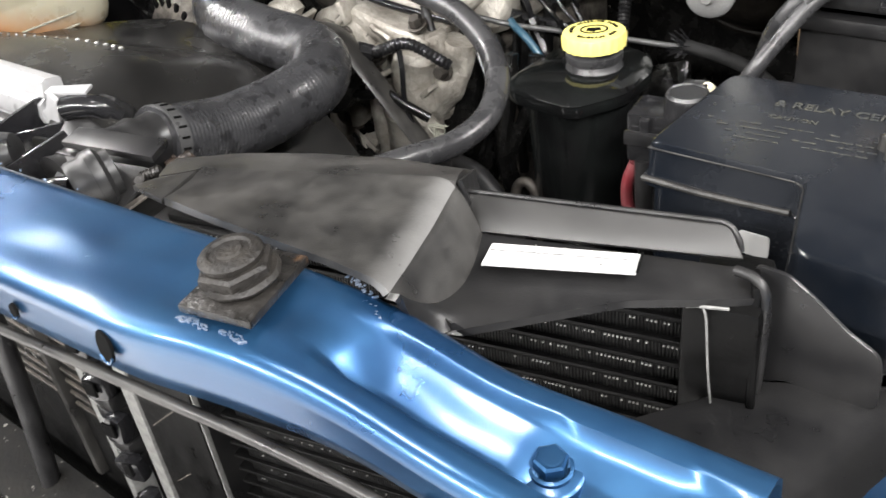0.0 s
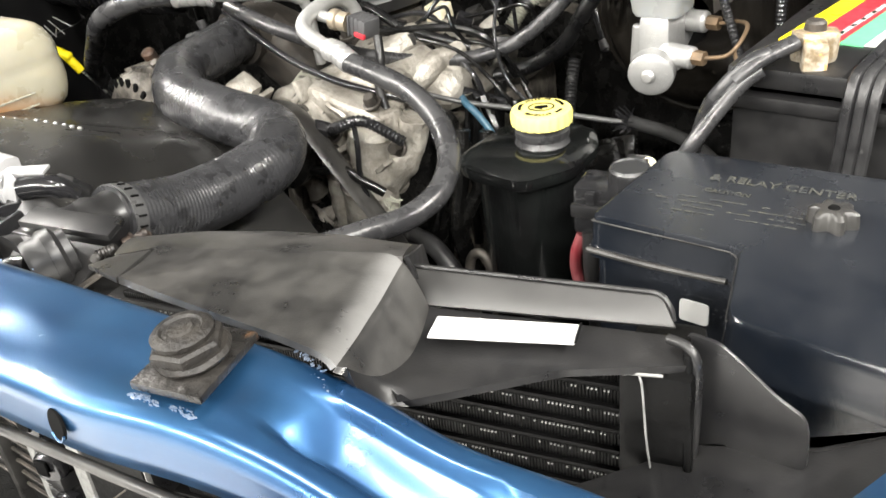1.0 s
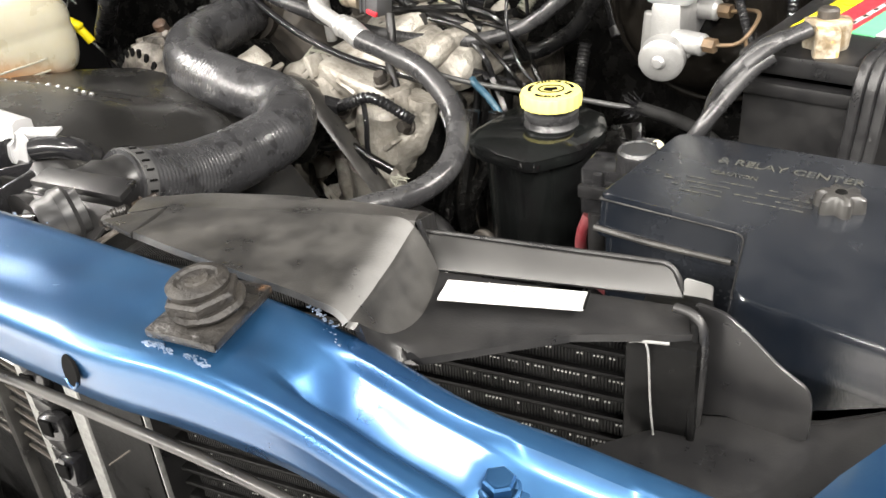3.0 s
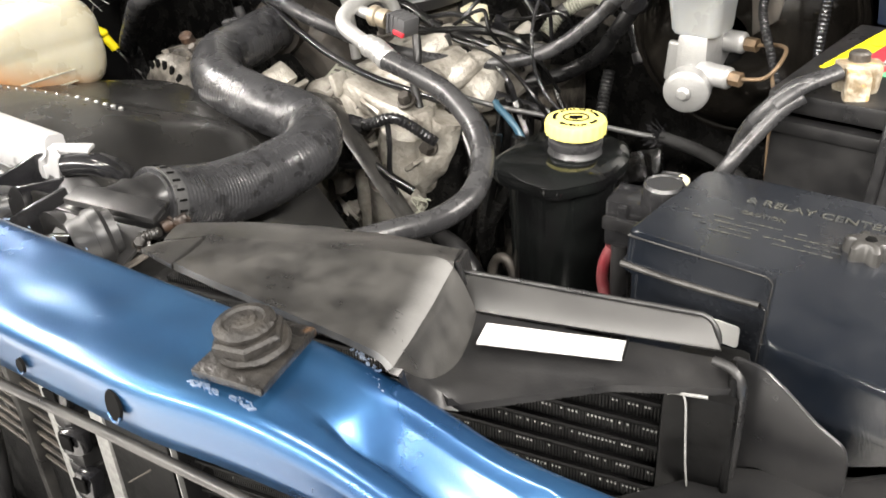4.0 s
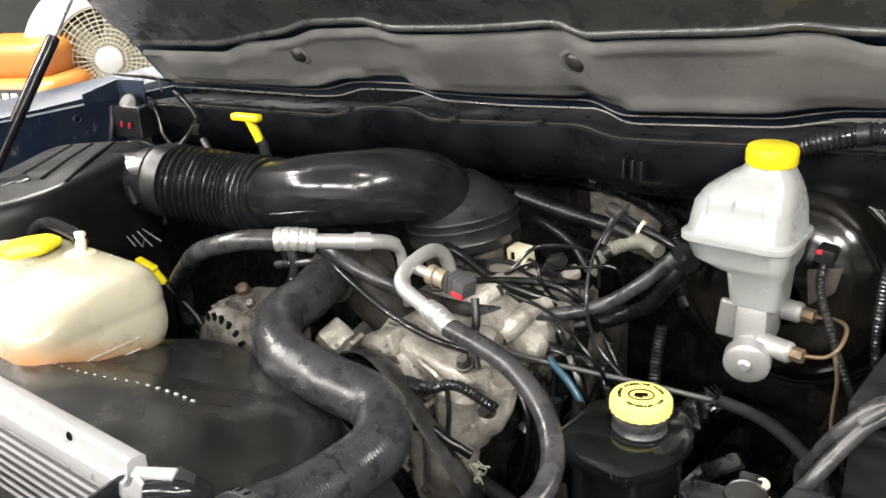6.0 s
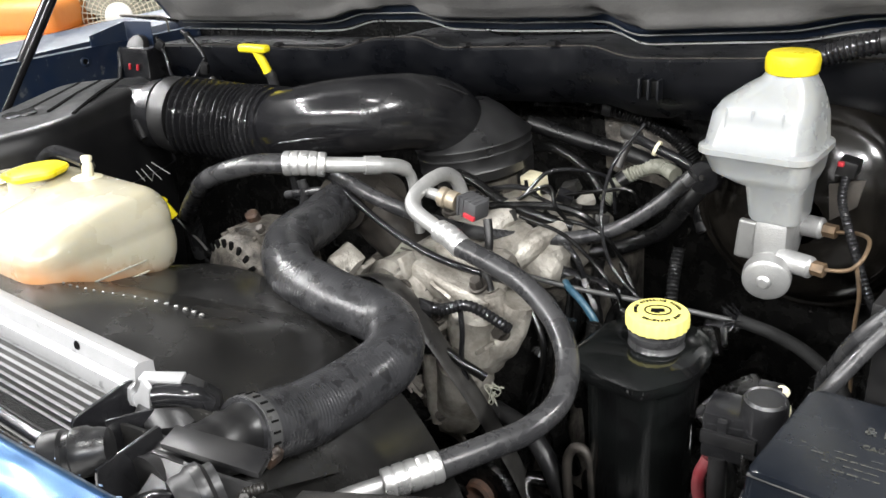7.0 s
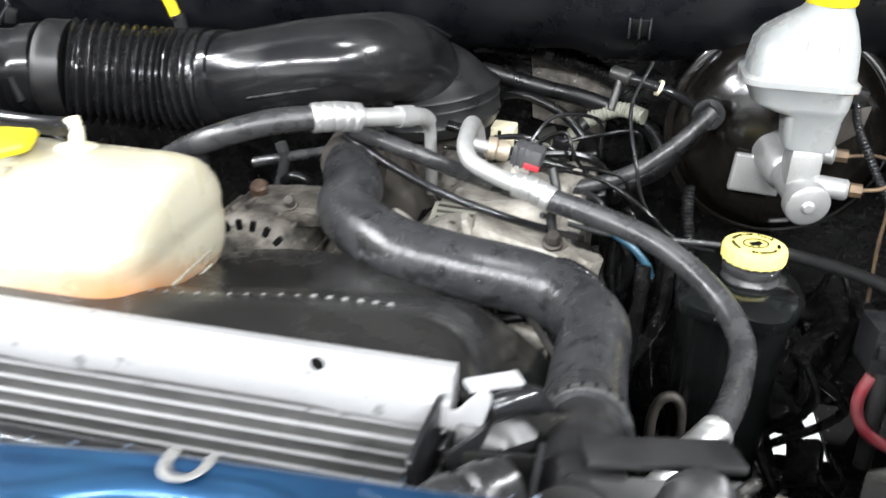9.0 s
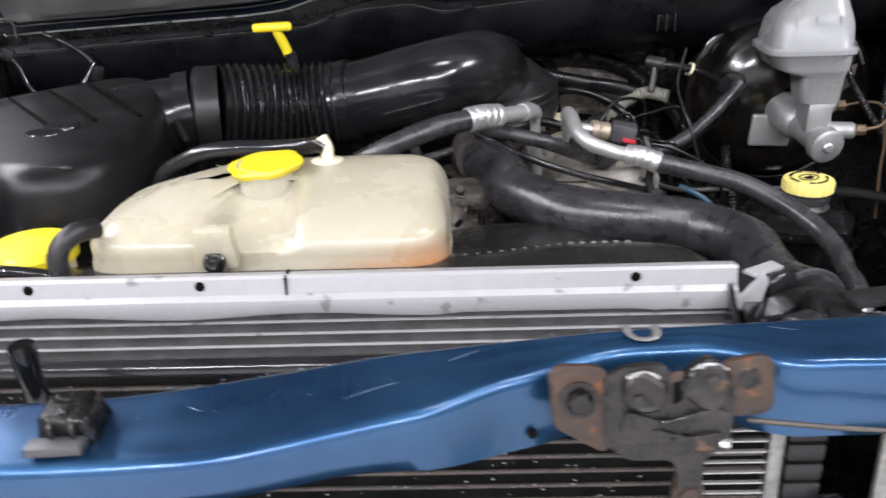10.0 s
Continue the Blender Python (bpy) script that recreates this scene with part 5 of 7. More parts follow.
hose_left = solo("bottle_hose", tube([(-0.432, 0.056, 1.148), (-0.444, 0.038, 1.15), (-0.455, 0.03, 1.138), (-0.457, 0.03, 1.115), (-0.452, 0.034, 1.06)], 0.0085, 12), m_rubber,
                 "short black elbow hose on the coolant bottle", "hose")
washer = thing("washer_bottle", (-0.52, 0.1, 1.08), "black washer bottle with a wide yellow cap", "washer bottle")
part("neck", lathe([(0.032, 0), (0.032, 0.062), (0, 0.062)], 28, pose(-0.505, 0.085, 1.05)), m_cream, washer)
part("cap", lathe([(0.037, 0), (0.038, 0.008), (0.034, 0.014), (0, 0.017)], 36, pose(-0.505, 0.085, 1.11)), m_yellow, washer, "yellow snap cap")
part("tank", box(0.13, 0.12, 0.2, pose(-0.53, 0.1, 0.98), 0.02), m_void, washer)
cable_l = solo("ground_cable", tube([(-0.56, 0.05, 1.115), (-0.5, 0.045, 1.115), (-0.46, 0.05, 1.1), (-0.44, 0.06, 1.05)], 0.005, 10), m_plastic_gloss, "black cable beside the washer bottle", "cable")

# ---- air box and intake ----
airbox = thing("air_box", (-0.68, 0.38, 1.0), "black plastic air filter box with ribbed lid", "air box")


def lid_loop(z, k):
    pts = rounded([(-0.745, 0.44), (-0.6, 0.47), (-0.5, 0.458), (-0.468, 0.36), (-0.44, 0.25), (-0.47, 0.15), (-0.56, 0.13), (-0.64, 0.28)], 0.05, 6)
    out = []
    for x, y in pts:
        x, y = -0.57 + (x + 0.57) * k, 0.31 + (y - 0.31) * k
        out.append((x, y, z + (0.06 * (y - 0.4) + 0.12 * min(0.0, x + 0.54) if z > 1.1 else 0)))
    return out


def lid_z(x, y):
    return 1.184 + 0.06 * (y - 0.4) + 0.12 * min(0.0, x + 0.54)


m_airbox = mat("satin_black_airbox_plastic", (0.005, 0.005, 0.0054), 0.36, 0, (0.012, 0.0118, 0.0115), 0.45, 24, 0.06, 700, spec=0.25, rough_var=0.08)
part("base", loft([lid_loop(z, k) for z, k in ((0.75, 0.95), (1.0, 1.02), (1.05, 1.04), (1.055, 1.06), (1.065, 1.06))]), m_airbox, airbox)
lid = part("lid", loft([lid_loop(z, k) for z, k in ((1.066, 1.03), (1.12, 1.02), (1.16, 1.0), (1.176, 0.97), (1.183, 0.92), (1.1845, 0.8))]), m_airbox, airbox, angle=60)
for dx in (0.0, 0.045, 0.09):
    a, b = Vector((-0.675 + dx, 0.425 + dx * 0.2, 0)), Vector((-0.56 + dx, 0.275 + dx * 0.2, 0))
    part("groove", tube([(p.x, p.y, lid_z(p.x, p.y) + 0.0006) for p in (a, a.lerp(b, 0.5), b)], 0.0028, 8, 5, flat=0.6), m_ink, lid, "dark moulded groove")
for dx, dy in ((-0.016, -0.004), (0.014, 0.006), (-0.002, 0.012), (0.003, -0.01)):
    part("emblem", lathe([(0.0115, 0), (0.0105, 0.002), (0.005, 0.0032), (0, 0.0025)], 20, pose(-0.552 + dx, 0.262 + dy, lid_z(-0.552 + dx, 0.262 + dy), 4)), m_plastic_gloss, lid, "glossy round emblem")
part("edge_line", tube([(-0.6, 0.2, 1.162), (-0.54, 0.163, 1.167), (-0.49, 0.158, 1.167)], 0.002, 6), m_hose, lid, "glossy moulded crease")
AIR = [(-0.56, 0.405, 1.125), (-0.5, 0.417, 1.14), (-0.452, 0.427, 1.148)]
part("outlet", tube(AIR, 0.05, 24, 6, lambda s, t: 1.1 - 0.25 * s / t), m_plastic_gloss, airbox, "glossy outlet neck")

intake = thing("intake_duct", (-0.3, 0.47, 1.13), "glossy black intake duct with bellows and throttle cap", "intake duct")
DUCT = [(-0.455, 0.426, 1.148), (-0.425, 0.433, 1.147), (-0.38, 0.452, 1.141), (-0.335, 0.466, 1.137), (-0.29, 0.472, 1.139), (-0.235, 0.468, 1.15), (-0.178, 0.475, 1.162), (-0.132, 0.5, 1.167), (-0.105, 0.542, 1.164), (-0.09, 0.585, 1.148), (-0.083, 0.615, 1.115)]
part("clamp", tube([(-0.47, 0.423, 1.146), (-0.452, 0.427, 1.148)], 0.0485, 28, 4), m_plastic_gloss, intake, "black clamp band")
part("clamp_screw", cylinder((-0.462, 0.377, 1.15), (-0.455, 0.379, 1.125), 0.0045, 12), m_plastic, intake)
part("collar", tube([(-0.454, 0.4265, 1.148), (-0.424, 0.4335, 1.147)], 0.0525, 32, 8, lambda s, t: 1 - 0.12 * max(0.0, 1 - s / 0.006) ** 2), m_plastic, intake, "dull black collar")
part("bellows", tube(DUCT[1:5], 0.0515, 48, 46, lambda s, t: 1 + 0.075 * math.cos(2 * math.pi * s / 0.0101)), m_bellows, intake, "ribbed flexible bellows")
part("collar", tube([DUCT[4], (-0.276, 0.472, 1.1415), (-0.264, 0.471, 1.144)], 0.0515, 28, 6), m_plastic_gloss, intake)
part("elbow", tube(DUCT[4:], 0.0465, 32, 8, lambda s, t: 1 + 0.05 * math.sin(math.pi * min(1, s / t)) + 0.05 * ramp(s / t, 0.72, 1.0)), m_plastic_gloss, intake, "glossy moulded elbow")
part("mould_seam", tube([Vector(q) + Vector((0.01, -0.0465, -0.012)) for q in DUCT[5:8]], 0.0012, 6, 6), m_hose, intake, "thin moulded seam along the elbow")
part("throttle_cap", lathe([(0.0, 0.082), (0.03, 0.078), (0.048, 0.064), (0.066, 0.044), (0.074, 0.034), (0.0785, 0.032), (0.08, 0.029), (0.078, 0.026), (0.0775, 0.019), (0.079, 0.017), (0.0775, 0.015), (0.077, 0.0), (0.078, -0.002), (0.075, -0.008), (0.07, -0.016), (0.0, -0.018)], 56, pose(-0.07, 0.632, 1.082, 2, -9, 0)), m_cap, intake, "round ribbed throttle cap")
part("seam", tube([(-0.095, 0.53, 1.2), (-0.07, 0.56, 1.198), (-0.05, 0.59, 1.182)], 0.002, 8), m_plastic_gloss, intake)

dip = thing("oil_dipstick", (-0.37, 0.53, 1.18), "yellow T handled oil dipstick in a black tube", "dipstick")
part("handle", box(0.05, 0.016, 0.011, pose(-0.37, 0.523, 1.228, 0, 0, 8), 0.005, 3), m_yellow, dip)
part("stem", tube([(-0.366, 0.523, 1.226), (-0.358, 0.528, 1.205), (-0.354, 0.53, 1.192)], 0.0065, 12), m_yellow, dip)
part("tube", tube([(-0.354, 0.53, 1.195), (-0.35, 0.535, 1.17), (-0.345, 0.55, 1.0)], 0.0075, 12), m_rubber, dip)
dip2 = thing("transmission_dipstick", (-0.4, 0.36, 1.04), "yellow ring handled transmission dipstick", "dipstick")
part("handle", box(0.034, 0.012, 0.009, pose(-0.397, 0.343, 1.058, 0, 18, 10), 0.004, 3), m_yellow, dip2)
part("stem", tube([(-0.392, 0.344, 1.056), (-0.386, 0.35, 1.042), (-0.382, 0.355, 1.03)], 0.0062, 12), m_yellow, dip2)
part("wire", tube([(-0.383, 0.356, 1.03), (-0.362, 0.378, 0.985), (-0.35, 0.395, 0.94)], 0.0018, 8), m_alu, dip2)

# ---- radiator hose and air conditioning lines ----
rhose = thing("radiator_hose", (0.13, 0.2, 1.06), "thick worn black upper radiator hose", "radiator hose")
RH = [(0.151, 0.03, 1.077), (0.15, 0.062, 1.067), (0.149, 0.098, 1.057), (0.149, 0.148, 1.053), (0.146, 0.201, 1.056), (0.103, 0.243, 1.059), (0.039, 0.239, 1.07), (-0.024, 0.247, 1.077), (-0.075, 0.291, 1.083), (-0.087, 0.345, 1.085), (-0.104, 0.389, 1.084), (-0.11, 0.435, 1.085)]
part("hose", tube(RH, 0.0272, 40, 64, lambda s, t: 1 + 0.0052 * math.cos(2 * math.pi * s / 0.0037) * (0.35 + max(0.0, noise.noise(Vector((s * 14, 3.3, 0))) + 0.3)) + 0.012 * noise.noise(Vector((s * 25, 0, 7)))), m_radhose, rhose)
CL = [Vector((0.151, 0.032, 1.0764)), Vector((0.1503, 0.0425, 1.0731))]
clamp = part("clamp_band", tube(CL, 0.0283, 40, 3), m_cable, rhose, "steel worm clamp band with slots")
CM = axis(CL[0], CL[1])
for i in range(22):
    a = radians(i * 360 / 22)
    part("slot", box(0.0016, 0.0066, 0.0012, CM @ pose(0.0286 * math.cos(a), 0.0286 * math.sin(a), 0.0055, 0, 0, math.degrees(a) + 90) @ pose(0, 0, 0, 90)), m_ink, clamp)
part("clamp_screw", cylinder((0.172, 0.022, 1.066), (0.18, 0.04, 1.07), 0.0048, 14, 0.001), m_latch_rust, rhose, "rusty clamp screw")
part("clamp_housing", box(0.013, 0.014, 0.012, pose(0.176, 0.034, 1.066, 0, 25, 6), 0.002), m_latch_rust, rhose, "rusty screw housing")
part("inlet", tube([(0.15, -0.045, 1.078), (0.151, -0.005, 1.08), (0.151, 0.036, 1.076)], 0.023, 24, 6, ridged(0.02, 0.06)), m_plastic, rhose, "black radiator inlet neck")
part("thermostat_neck", tube([(-0.106, 0.405, 1.085), (-0.112, 0.45, 1.082), (-0.114, 0.49, 1.06)], 0.034, 20, 6), m_dirty, rhose)

acline = thing("air_conditioning_hose", (0.25, 0.25, 1.02), "curved dark rubber air conditioning hose with crimped aluminium ends", "hose")
AC = [(0.094, 0.374, 1.084), (0.147, 0.375, 1.07), (0.189, 0.364, 1.06), (0.228, 0.345, 1.044), (0.258, 0.314, 1.027), (0.272, 0.275, 1.013), (0.267, 0.233, 1.006), (0.257, 0.187, 1.012), (0.242, 0.141, 1.016)]
part("hose", tube(AC, 0.0112, 20, 8), m_hose, acline)
part("crimp", tube([(0.243, 0.143, 1.016), (0.228, 0.119, 1.014), (0.217, 0.104, 1.011)], 0.0128, 20, 26, crimped), m_alu, acline, "crimped aluminium sleeve")
part("pipe", tube([(0.218, 0.106, 1.011), (0.194, 0.075, 1.004), (0.165, 0.04, 0.985), (0.15, 0.01, 0.95)], 0.0082, 16), m_alu, acline, "aluminium pipe")
part("crimp", tube([(0.097, 0.374, 1.083), (0.076, 0.38, 1.09), (0.06, 0.385, 1.091)], 0.0122, 20, 26, crimped), m_alu, acline, "crimped aluminium sleeve")
part("pipe", tube([(0.062, 0.384, 1.091), (0.045, 0.389, 1.094), (0.02, 0.393, 1.103), (0.009, 0.402, 1.11), (0.004, 0.42, 1.116), (0.002, 0.45, 1.121), (0.001, 0.475, 1.118), (0.003, 0.492, 1.104), (0.006, 0.5, 1.075)], 0.0085, 16), m_alu_dim, acline, "bent aluminium pipe")
sensor = thing("pressure_sensor", (0.05, 0.43, 1.1), "grey pressure sensor plug with brass collar and red lock", "sensor")
part("stub", cylinder((0.008, 0.43, 1.112), (0.03, 0.432, 1.108), 0.0065, 14), m_alu_dim, sensor)
part("collar", lathe([(0, 0), (0.0105, 0), (0.0118, 0.002), (0.0118, 0.008), (0.0095, 0.01), (0.0108, 0.012), (0.0108, 0.022), (0, 0.022)], 20, axis((0.024, 0.432, 1.109), (0.052, 0.436, 1.104))), m_brass, sensor, "dull brass collar")
part("plug", box(0.03, 0.024, 0.021, pose(0.065, 0.437, 1.103, 0, 10, -8), 0.003), m_plug, sensor)
for i in range(4):
    part("rib", box(0.0016, 0.0252, 0.0222, pose(0.0555 + 0.0065 * i, 0.437, 1.1045 - 0.0011 * i, 0, 10, -8)), m_plug, sensor)
part("lock", box(0.016, 0.004, 0.005, pose(0.07, 0.4235, 1.0955, 0, 10, -8), 0.001), m_red, sensor, "red lock tab")

acline2 = thing("suction_hose", (-0.2, 0.4, 1.11), "black suction hose with bright crimped aluminium end", "hose")
part("hose", tube([(-0.384, 0.39, 0.96), (-0.37, 0.374, 1.016), (-0.344, 0.352, 1.041), (-0.291, 0.332, 1.082), (-0.225, 0.309, 1.125), (-0.163, 0.319, 1.148), (-0.124, 0.342, 1.15)], 0.0118, 18, 8), m_hose, acline2)
part("crimp", tube([(-0.126, 0.341, 1.15), (-0.107, 0.354, 1.15), (-0.089, 0.37, 1.146)], 0.0138, 22, 26, crimped), m_alu, acline2, "crimped aluminium sleeve")
part("pipe", tube([(-0.091, 0.368, 1.1465), (-0.068, 0.394, 1.142), (-0.05, 0.42, 1.137), (-0.043, 0.446, 1.128), (-0.041, 0.46, 1.113), (-0.04, 0.464, 1.085), (-0.038, 0.466, 1.04)], 0.0088, 18, 8, lambda s, t: 1 if s < t * 0.55 else 0.72), m_alu_dim, acline2, "bright aluminium pipe")
part("ferrule", tube([(-0.061, 0.403, 1.1402), (-0.051, 0.4185, 1.1374)], 0.0108, 20, 4), m_cast_light, acline2)

# ---- power steering reservoir ----
ps = thing("steering_reservoir", (0.285, 0.42, 0.82), "black power steering reservoir with pale yellow cap", "reservoir")
PS = rounded([(0.222, 0.37), (0.25, 0.352), (0.315, 0.346), (0.345, 0.395), (0.343, 0.45), (0.32, 0.49), (0.26, 0.49), (0.225, 0.455)], 0.015, 4)
part("top_shell", prism(PS, 0.985, 0.998, None, 0.004, 2), m_enamel, ps)
part("dome", prism(PS, 0.998, 1.006, None, 0.0, 2, shrink=0.82), m_enamel, ps)
part("body", lathe([(0.05, 0.72), (0.053, 0.9), (0.056, 0.985)], 32, pose(0.284, 0.418, 0)), m_enamel, ps)
part("neck", lathe([(0.034, 0), (0.028, 0.006), (0.026, 0.012), (0.0275, 0.014), (0.0275, 0.02), (0.0245, 0.022), (0.0245, 0.032), (0, 0.032)], 32, pose(0.293, 0.426, 1.0)), m_hose, ps)
pscap = part("cap", lathe([(0.027, 0.002), (0.0302, 0.003), (0.0307, 0.013), (0.0295, 0.0165), (0.02, 0.0178), (0, 0.0178)], 96, pose(0.293, 0.426, 1.0235), wave=lambda a, i: 1 + (0.022 * math.cos(22 * a) if 0 < i < 3 else 0)), m_pale_yellow, ps, "pale yellow ribbed screw cap")
CAPM = pose(0.293, 0.426, 1.0418, 0, 0, 30)
part("symbol_ring", lathe([(0.0118, 0), (0.0118, 0.0006), (0.0132, 0.0006), (0.0132, 0)], 40, CAPM @ Matrix.Diagonal((1, 0.8, 1, 1))), m_ink, pscap)
part("symbol", box(0.013, 0.006, 0.0006, CAPM @ pose(0, 0, 0.0003)), m_ink, pscap)
part("symbol", box(0.009, 0.0018, 0.0006, CAPM @ pose(-0.003, -0.004, 0.0003, 0, 0, -25)), m_ink, pscap)
RING = "POWER STEERING FLUID   USE APPROVED   "
for i, ch in enumerate(RING):
    if ch != " ":
        a = 360 * i / len(RING)
        text(ch, 0.0048, CAPM @ pose(0, 0, 0, 0, 0, 100 - a) @ pose(0, 0.0212, 0.0002), m_ink, pscap)

# ---- brake master cylinder and booster ----
mc = thing("brake_master_cylinder", (0.36, 0.6, 1.05), "brake master cylinder with white translucent reservoir and yellow cap", "master cylinder")
part("cylinder", lathe([(0, -0.012), (0.02, -0.012), (0.0236, -0.009), (0.0242, -0.003), (0.0242, 0.004), (0.0185, 0.009), (0.0195, 0.06), (0.024, 0.065), (0.026, 0.12), (0, 0.12)], 36, axis((0.356, 0.548, 1.045), (0.33, 0.67, 1.066))), m_cast_light, mc, "cast aluminium cylinder")
part("end_dimple", lathe([(0.0075, 0), (0.005, 0.003), (0, 0.0035)], 16, axis((0.357, 0.5345, 1.043), (0.358, 0.52, 1.042))), m_alu, mc)
part("mount_block", box(0.036, 0.05, 0.05, pose(0.351, 0.585, 1.075), 0.01), m_cast_light, mc)
part("flange", box(0.06, 0.009, 0.048, pose(0.317, 0.65, 1.036, 0, 4, 4), 0.006, 3), m_cast_speck, mc, "speckled cast flange")
part("port", cylinder((0.36, 0.565, 1.06), (0.398, 0.556, 1.06), 0.0115, 16, 0.003), m_cast_light, mc)
part("port", cylinder((0.352, 0.618, 1.08), (0.39, 0.612, 1.081), 0.0115, 16, 0.003), m_cast_light, mc)
for a, b in (((0.398, 0.554, 1.062), (0.41, 0.552, 1.062)), ((0.39, 0.612, 1.081), (0.403, 0.61, 1.081))):
    part("fitting", cylinder(a, b, 0.0075, 6), m_copper, mc, "copper flare nut")


def res_loop(z, x0, x1, y0, y1, r):
    return [(x, y, z) for x, y in rounded([(x0, y0), (x1, y0), (x1, y1), (x0, y1)], r, 6)]


res = part("reservoir", loft([res_loop(1.096, 0.327, 0.375, 0.562, 0.612, 0.012), res_loop(1.1, 0.324, 0.377, 0.56, 0.614, 0.014), res_loop(1.134, 0.32, 0.378, 0.555, 0.618, 0.014), res_loop(1.138, 0.304, 0.38, 0.551, 0.625, 0.02),
                              res_loop(1.146, 0.284, 0.382, 0.547, 0.635, 0.022), res_loop(1.163, 0.275, 0.383, 0.545, 0.64, 0.024), res_loop(1.166, 0.27, 0.387, 0.541, 0.644, 0.024),
                              res_loop(1.172, 0.27, 0.387, 0.541, 0.644, 0.024), res_loop(1.175, 0.275, 0.383, 0.545, 0.64, 0.024), res_loop(1.205, 0.279, 0.381, 0.548, 0.636, 0.026),
                              res_loop(1.217, 0.286, 0.379, 0.552, 0.633, 0.03), res_loop(1.23, 0.303, 0.376, 0.56, 0.626, 0.03), res_loop(1.24, 0.319, 0.371, 0.567, 0.618, 0.026), res_loop(1.25, 0.326, 0.368, 0.57, 0.611, 0.02)]),
           m_white_tank, mc, "white translucent fluid reservoir", angle=50)
part("cap", lathe([(0.024, 0), (0.0252, 0.002), (0.0255, 0.0135), (0.0243, 0.0185), (0.022, 0.02), (0, 0.0195)], 48, pose(0.347, 0.59, 1.246), wave=lambda a, i: 1 + (0.012 * math.cos(24 * a) if 0 < i < 3 else 0)), m_yellow, mc, "yellow screw cap")
for x in (0.3, 0.326, 0.356):
    part("seam", box(0.0022, 0.0012, 0.05, pose(x, 0.5475, 1.19, -4), 0.0005), m_white_tank, mc)

booster = thing("brake_booster", (0.35, 0.74, 1.07), "round glossy black brake booster", "brake booster")
part("shell", lathe([(0.03, -0.092), (0.05, -0.09), (0.07, -0.086), (0.088, -0.079), (0.103, -0.069), (0.115, -0.056), (0.122, -0.042), (0.126, -0.03), (0.128, -0.022), (0.136, -0.018), (0.138, -0.008), (0.136, 0.0), (0.126, 0.004), (0.12, 0.05), (0.08, 0.08), (0, 0.085)], 64, axis((0.345, 0.745, 1.072), (0.34, 0.9, 1.077))), m_booster, booster)
part("ring", tube([(0.345 + 0.1305 * math.cos(radians(a)), 0.7215 - 0.0002 * a / 90, 1.069 + 0.1305 * math.sin(radians(a))) for a in range(0, 361, 12)], 0.0036, 8, 2), m_booster, booster, "rolled seam ring")
# Pale arc over part of the seam carries a painted highlight.
part("ring", tube([(0.345 + 0.131 * math.cos(radians(a)), 0.7178, 1.069 + 0.131 * math.sin(radians(a))) for a in range(20, 84, 8)], 0.0019, 8, 2), m_alu_dull, booster, "pale worn stretch of the seam, its highlight painted in")
part("rim", lathe([(0.129, -0.022), (0.134, -0.0225), (0.1392, -0.019), (0.1392, -0.012), (0.131, -0.01)], 64, axis((0.345, 0.742, 1.07), (0.34, 0.9, 1.075))), m_booster, booster, "rolled rim")



def lumpy(bm, amount=0.006, scale=18, seed=0.0):
    bmesh.ops.subdivide_edges(bm, edges=bm.edges[:], cuts=3, use_grid_fill=True)
    for v in bm.verts:
        p = v.co * scale + Vector((seed, seed * 2, 0))
        v.co += Vector((noise.noise(p), noise.noise(p + Vector((7, 3, 1))), noise.noise(p + Vector((2, 9, 5))))) * amount
    return bm


# ---- fuse box, battery ----
fuse = thing("relay_box", (0.6, 0.24, 0.98), "dark blue-black relay center box, dusty lid with faded print", "relay box")
FB = rounded([(0.455, 0.21), (0.564, 0.207), (0.582, 0.132), (0.8, 0.112), (0.8, 0.35), (0.462, 0.338)], 0.01, 4)
part("base", prism([(0.47 + (x - 0.47) * 0.98 + 0.004, 0.24 + (y - 0.24) * 0.94) for x, y in FB], 0.9, 1.03, None, 0.004), m_fuse, fuse)


def lid_pt(x, y, drop):
    slope = 0.004 * max(0.0, (0.21 - y) / 0.09) ** 1.5
    return (x, y, 1.062 - slope - drop)


fcx, fcy = 0.63, 0.24
flid = part("lid", loft([[lid_pt(fcx + (x - fcx) * k, fcy + (y - fcy) * k, d) for x, y in FB] for k, d in ((1.012, 0.034), (1.012, 0.027), (1.0, 0.025), (0.997, 0.008), (0.988, 0.002), (0.97, 0.0))]), m_fuse, fuse, "dusty lid with rounded edges", angle=35)
knob = part("knob", lathe([(0.0, 0.012), (0.0105, 0.012), (0.0135, 0.0095), (0.014, 0.0), (0.0, 0.0)], 60, pose(0.6065, 0.262, 1.062), wave=lambda a, i: 1 + 0.2 * math.cos(6 * a)), m_plastic_grey, fuse, "dusty star knob")
part("dimple", lathe([(0.004, 0), (0.003, 0.001), (0, 0.0004)], 12, pose(0.6065, 0.262, 1.074)), m_ink, knob)
edge_pts = [lid_pt(fcx + (x - fcx) * 0.9945, fcy + (y - fcy) * 0.9945, 0.0045) for x, y in FB]
# Paler tube on the lid edge: wear together with a painted highlight.
part("worn_edge_glint", tube(edge_pts[2:12], 0.0007, 6, 3), m_plastic_grey, flid, "pale lid edge, worn, with its highlight painted in")
flange = [lid_pt(fcx + (x - fcx) * 1.013, fcy + (y - fcy) * 1.013, 0.0265) for x, y in FB]
part("flange_edge", tube(flange[2:14], 0.0009, 6, 3), m_plastic_gloss, flid, "glossy rounded flange edge")
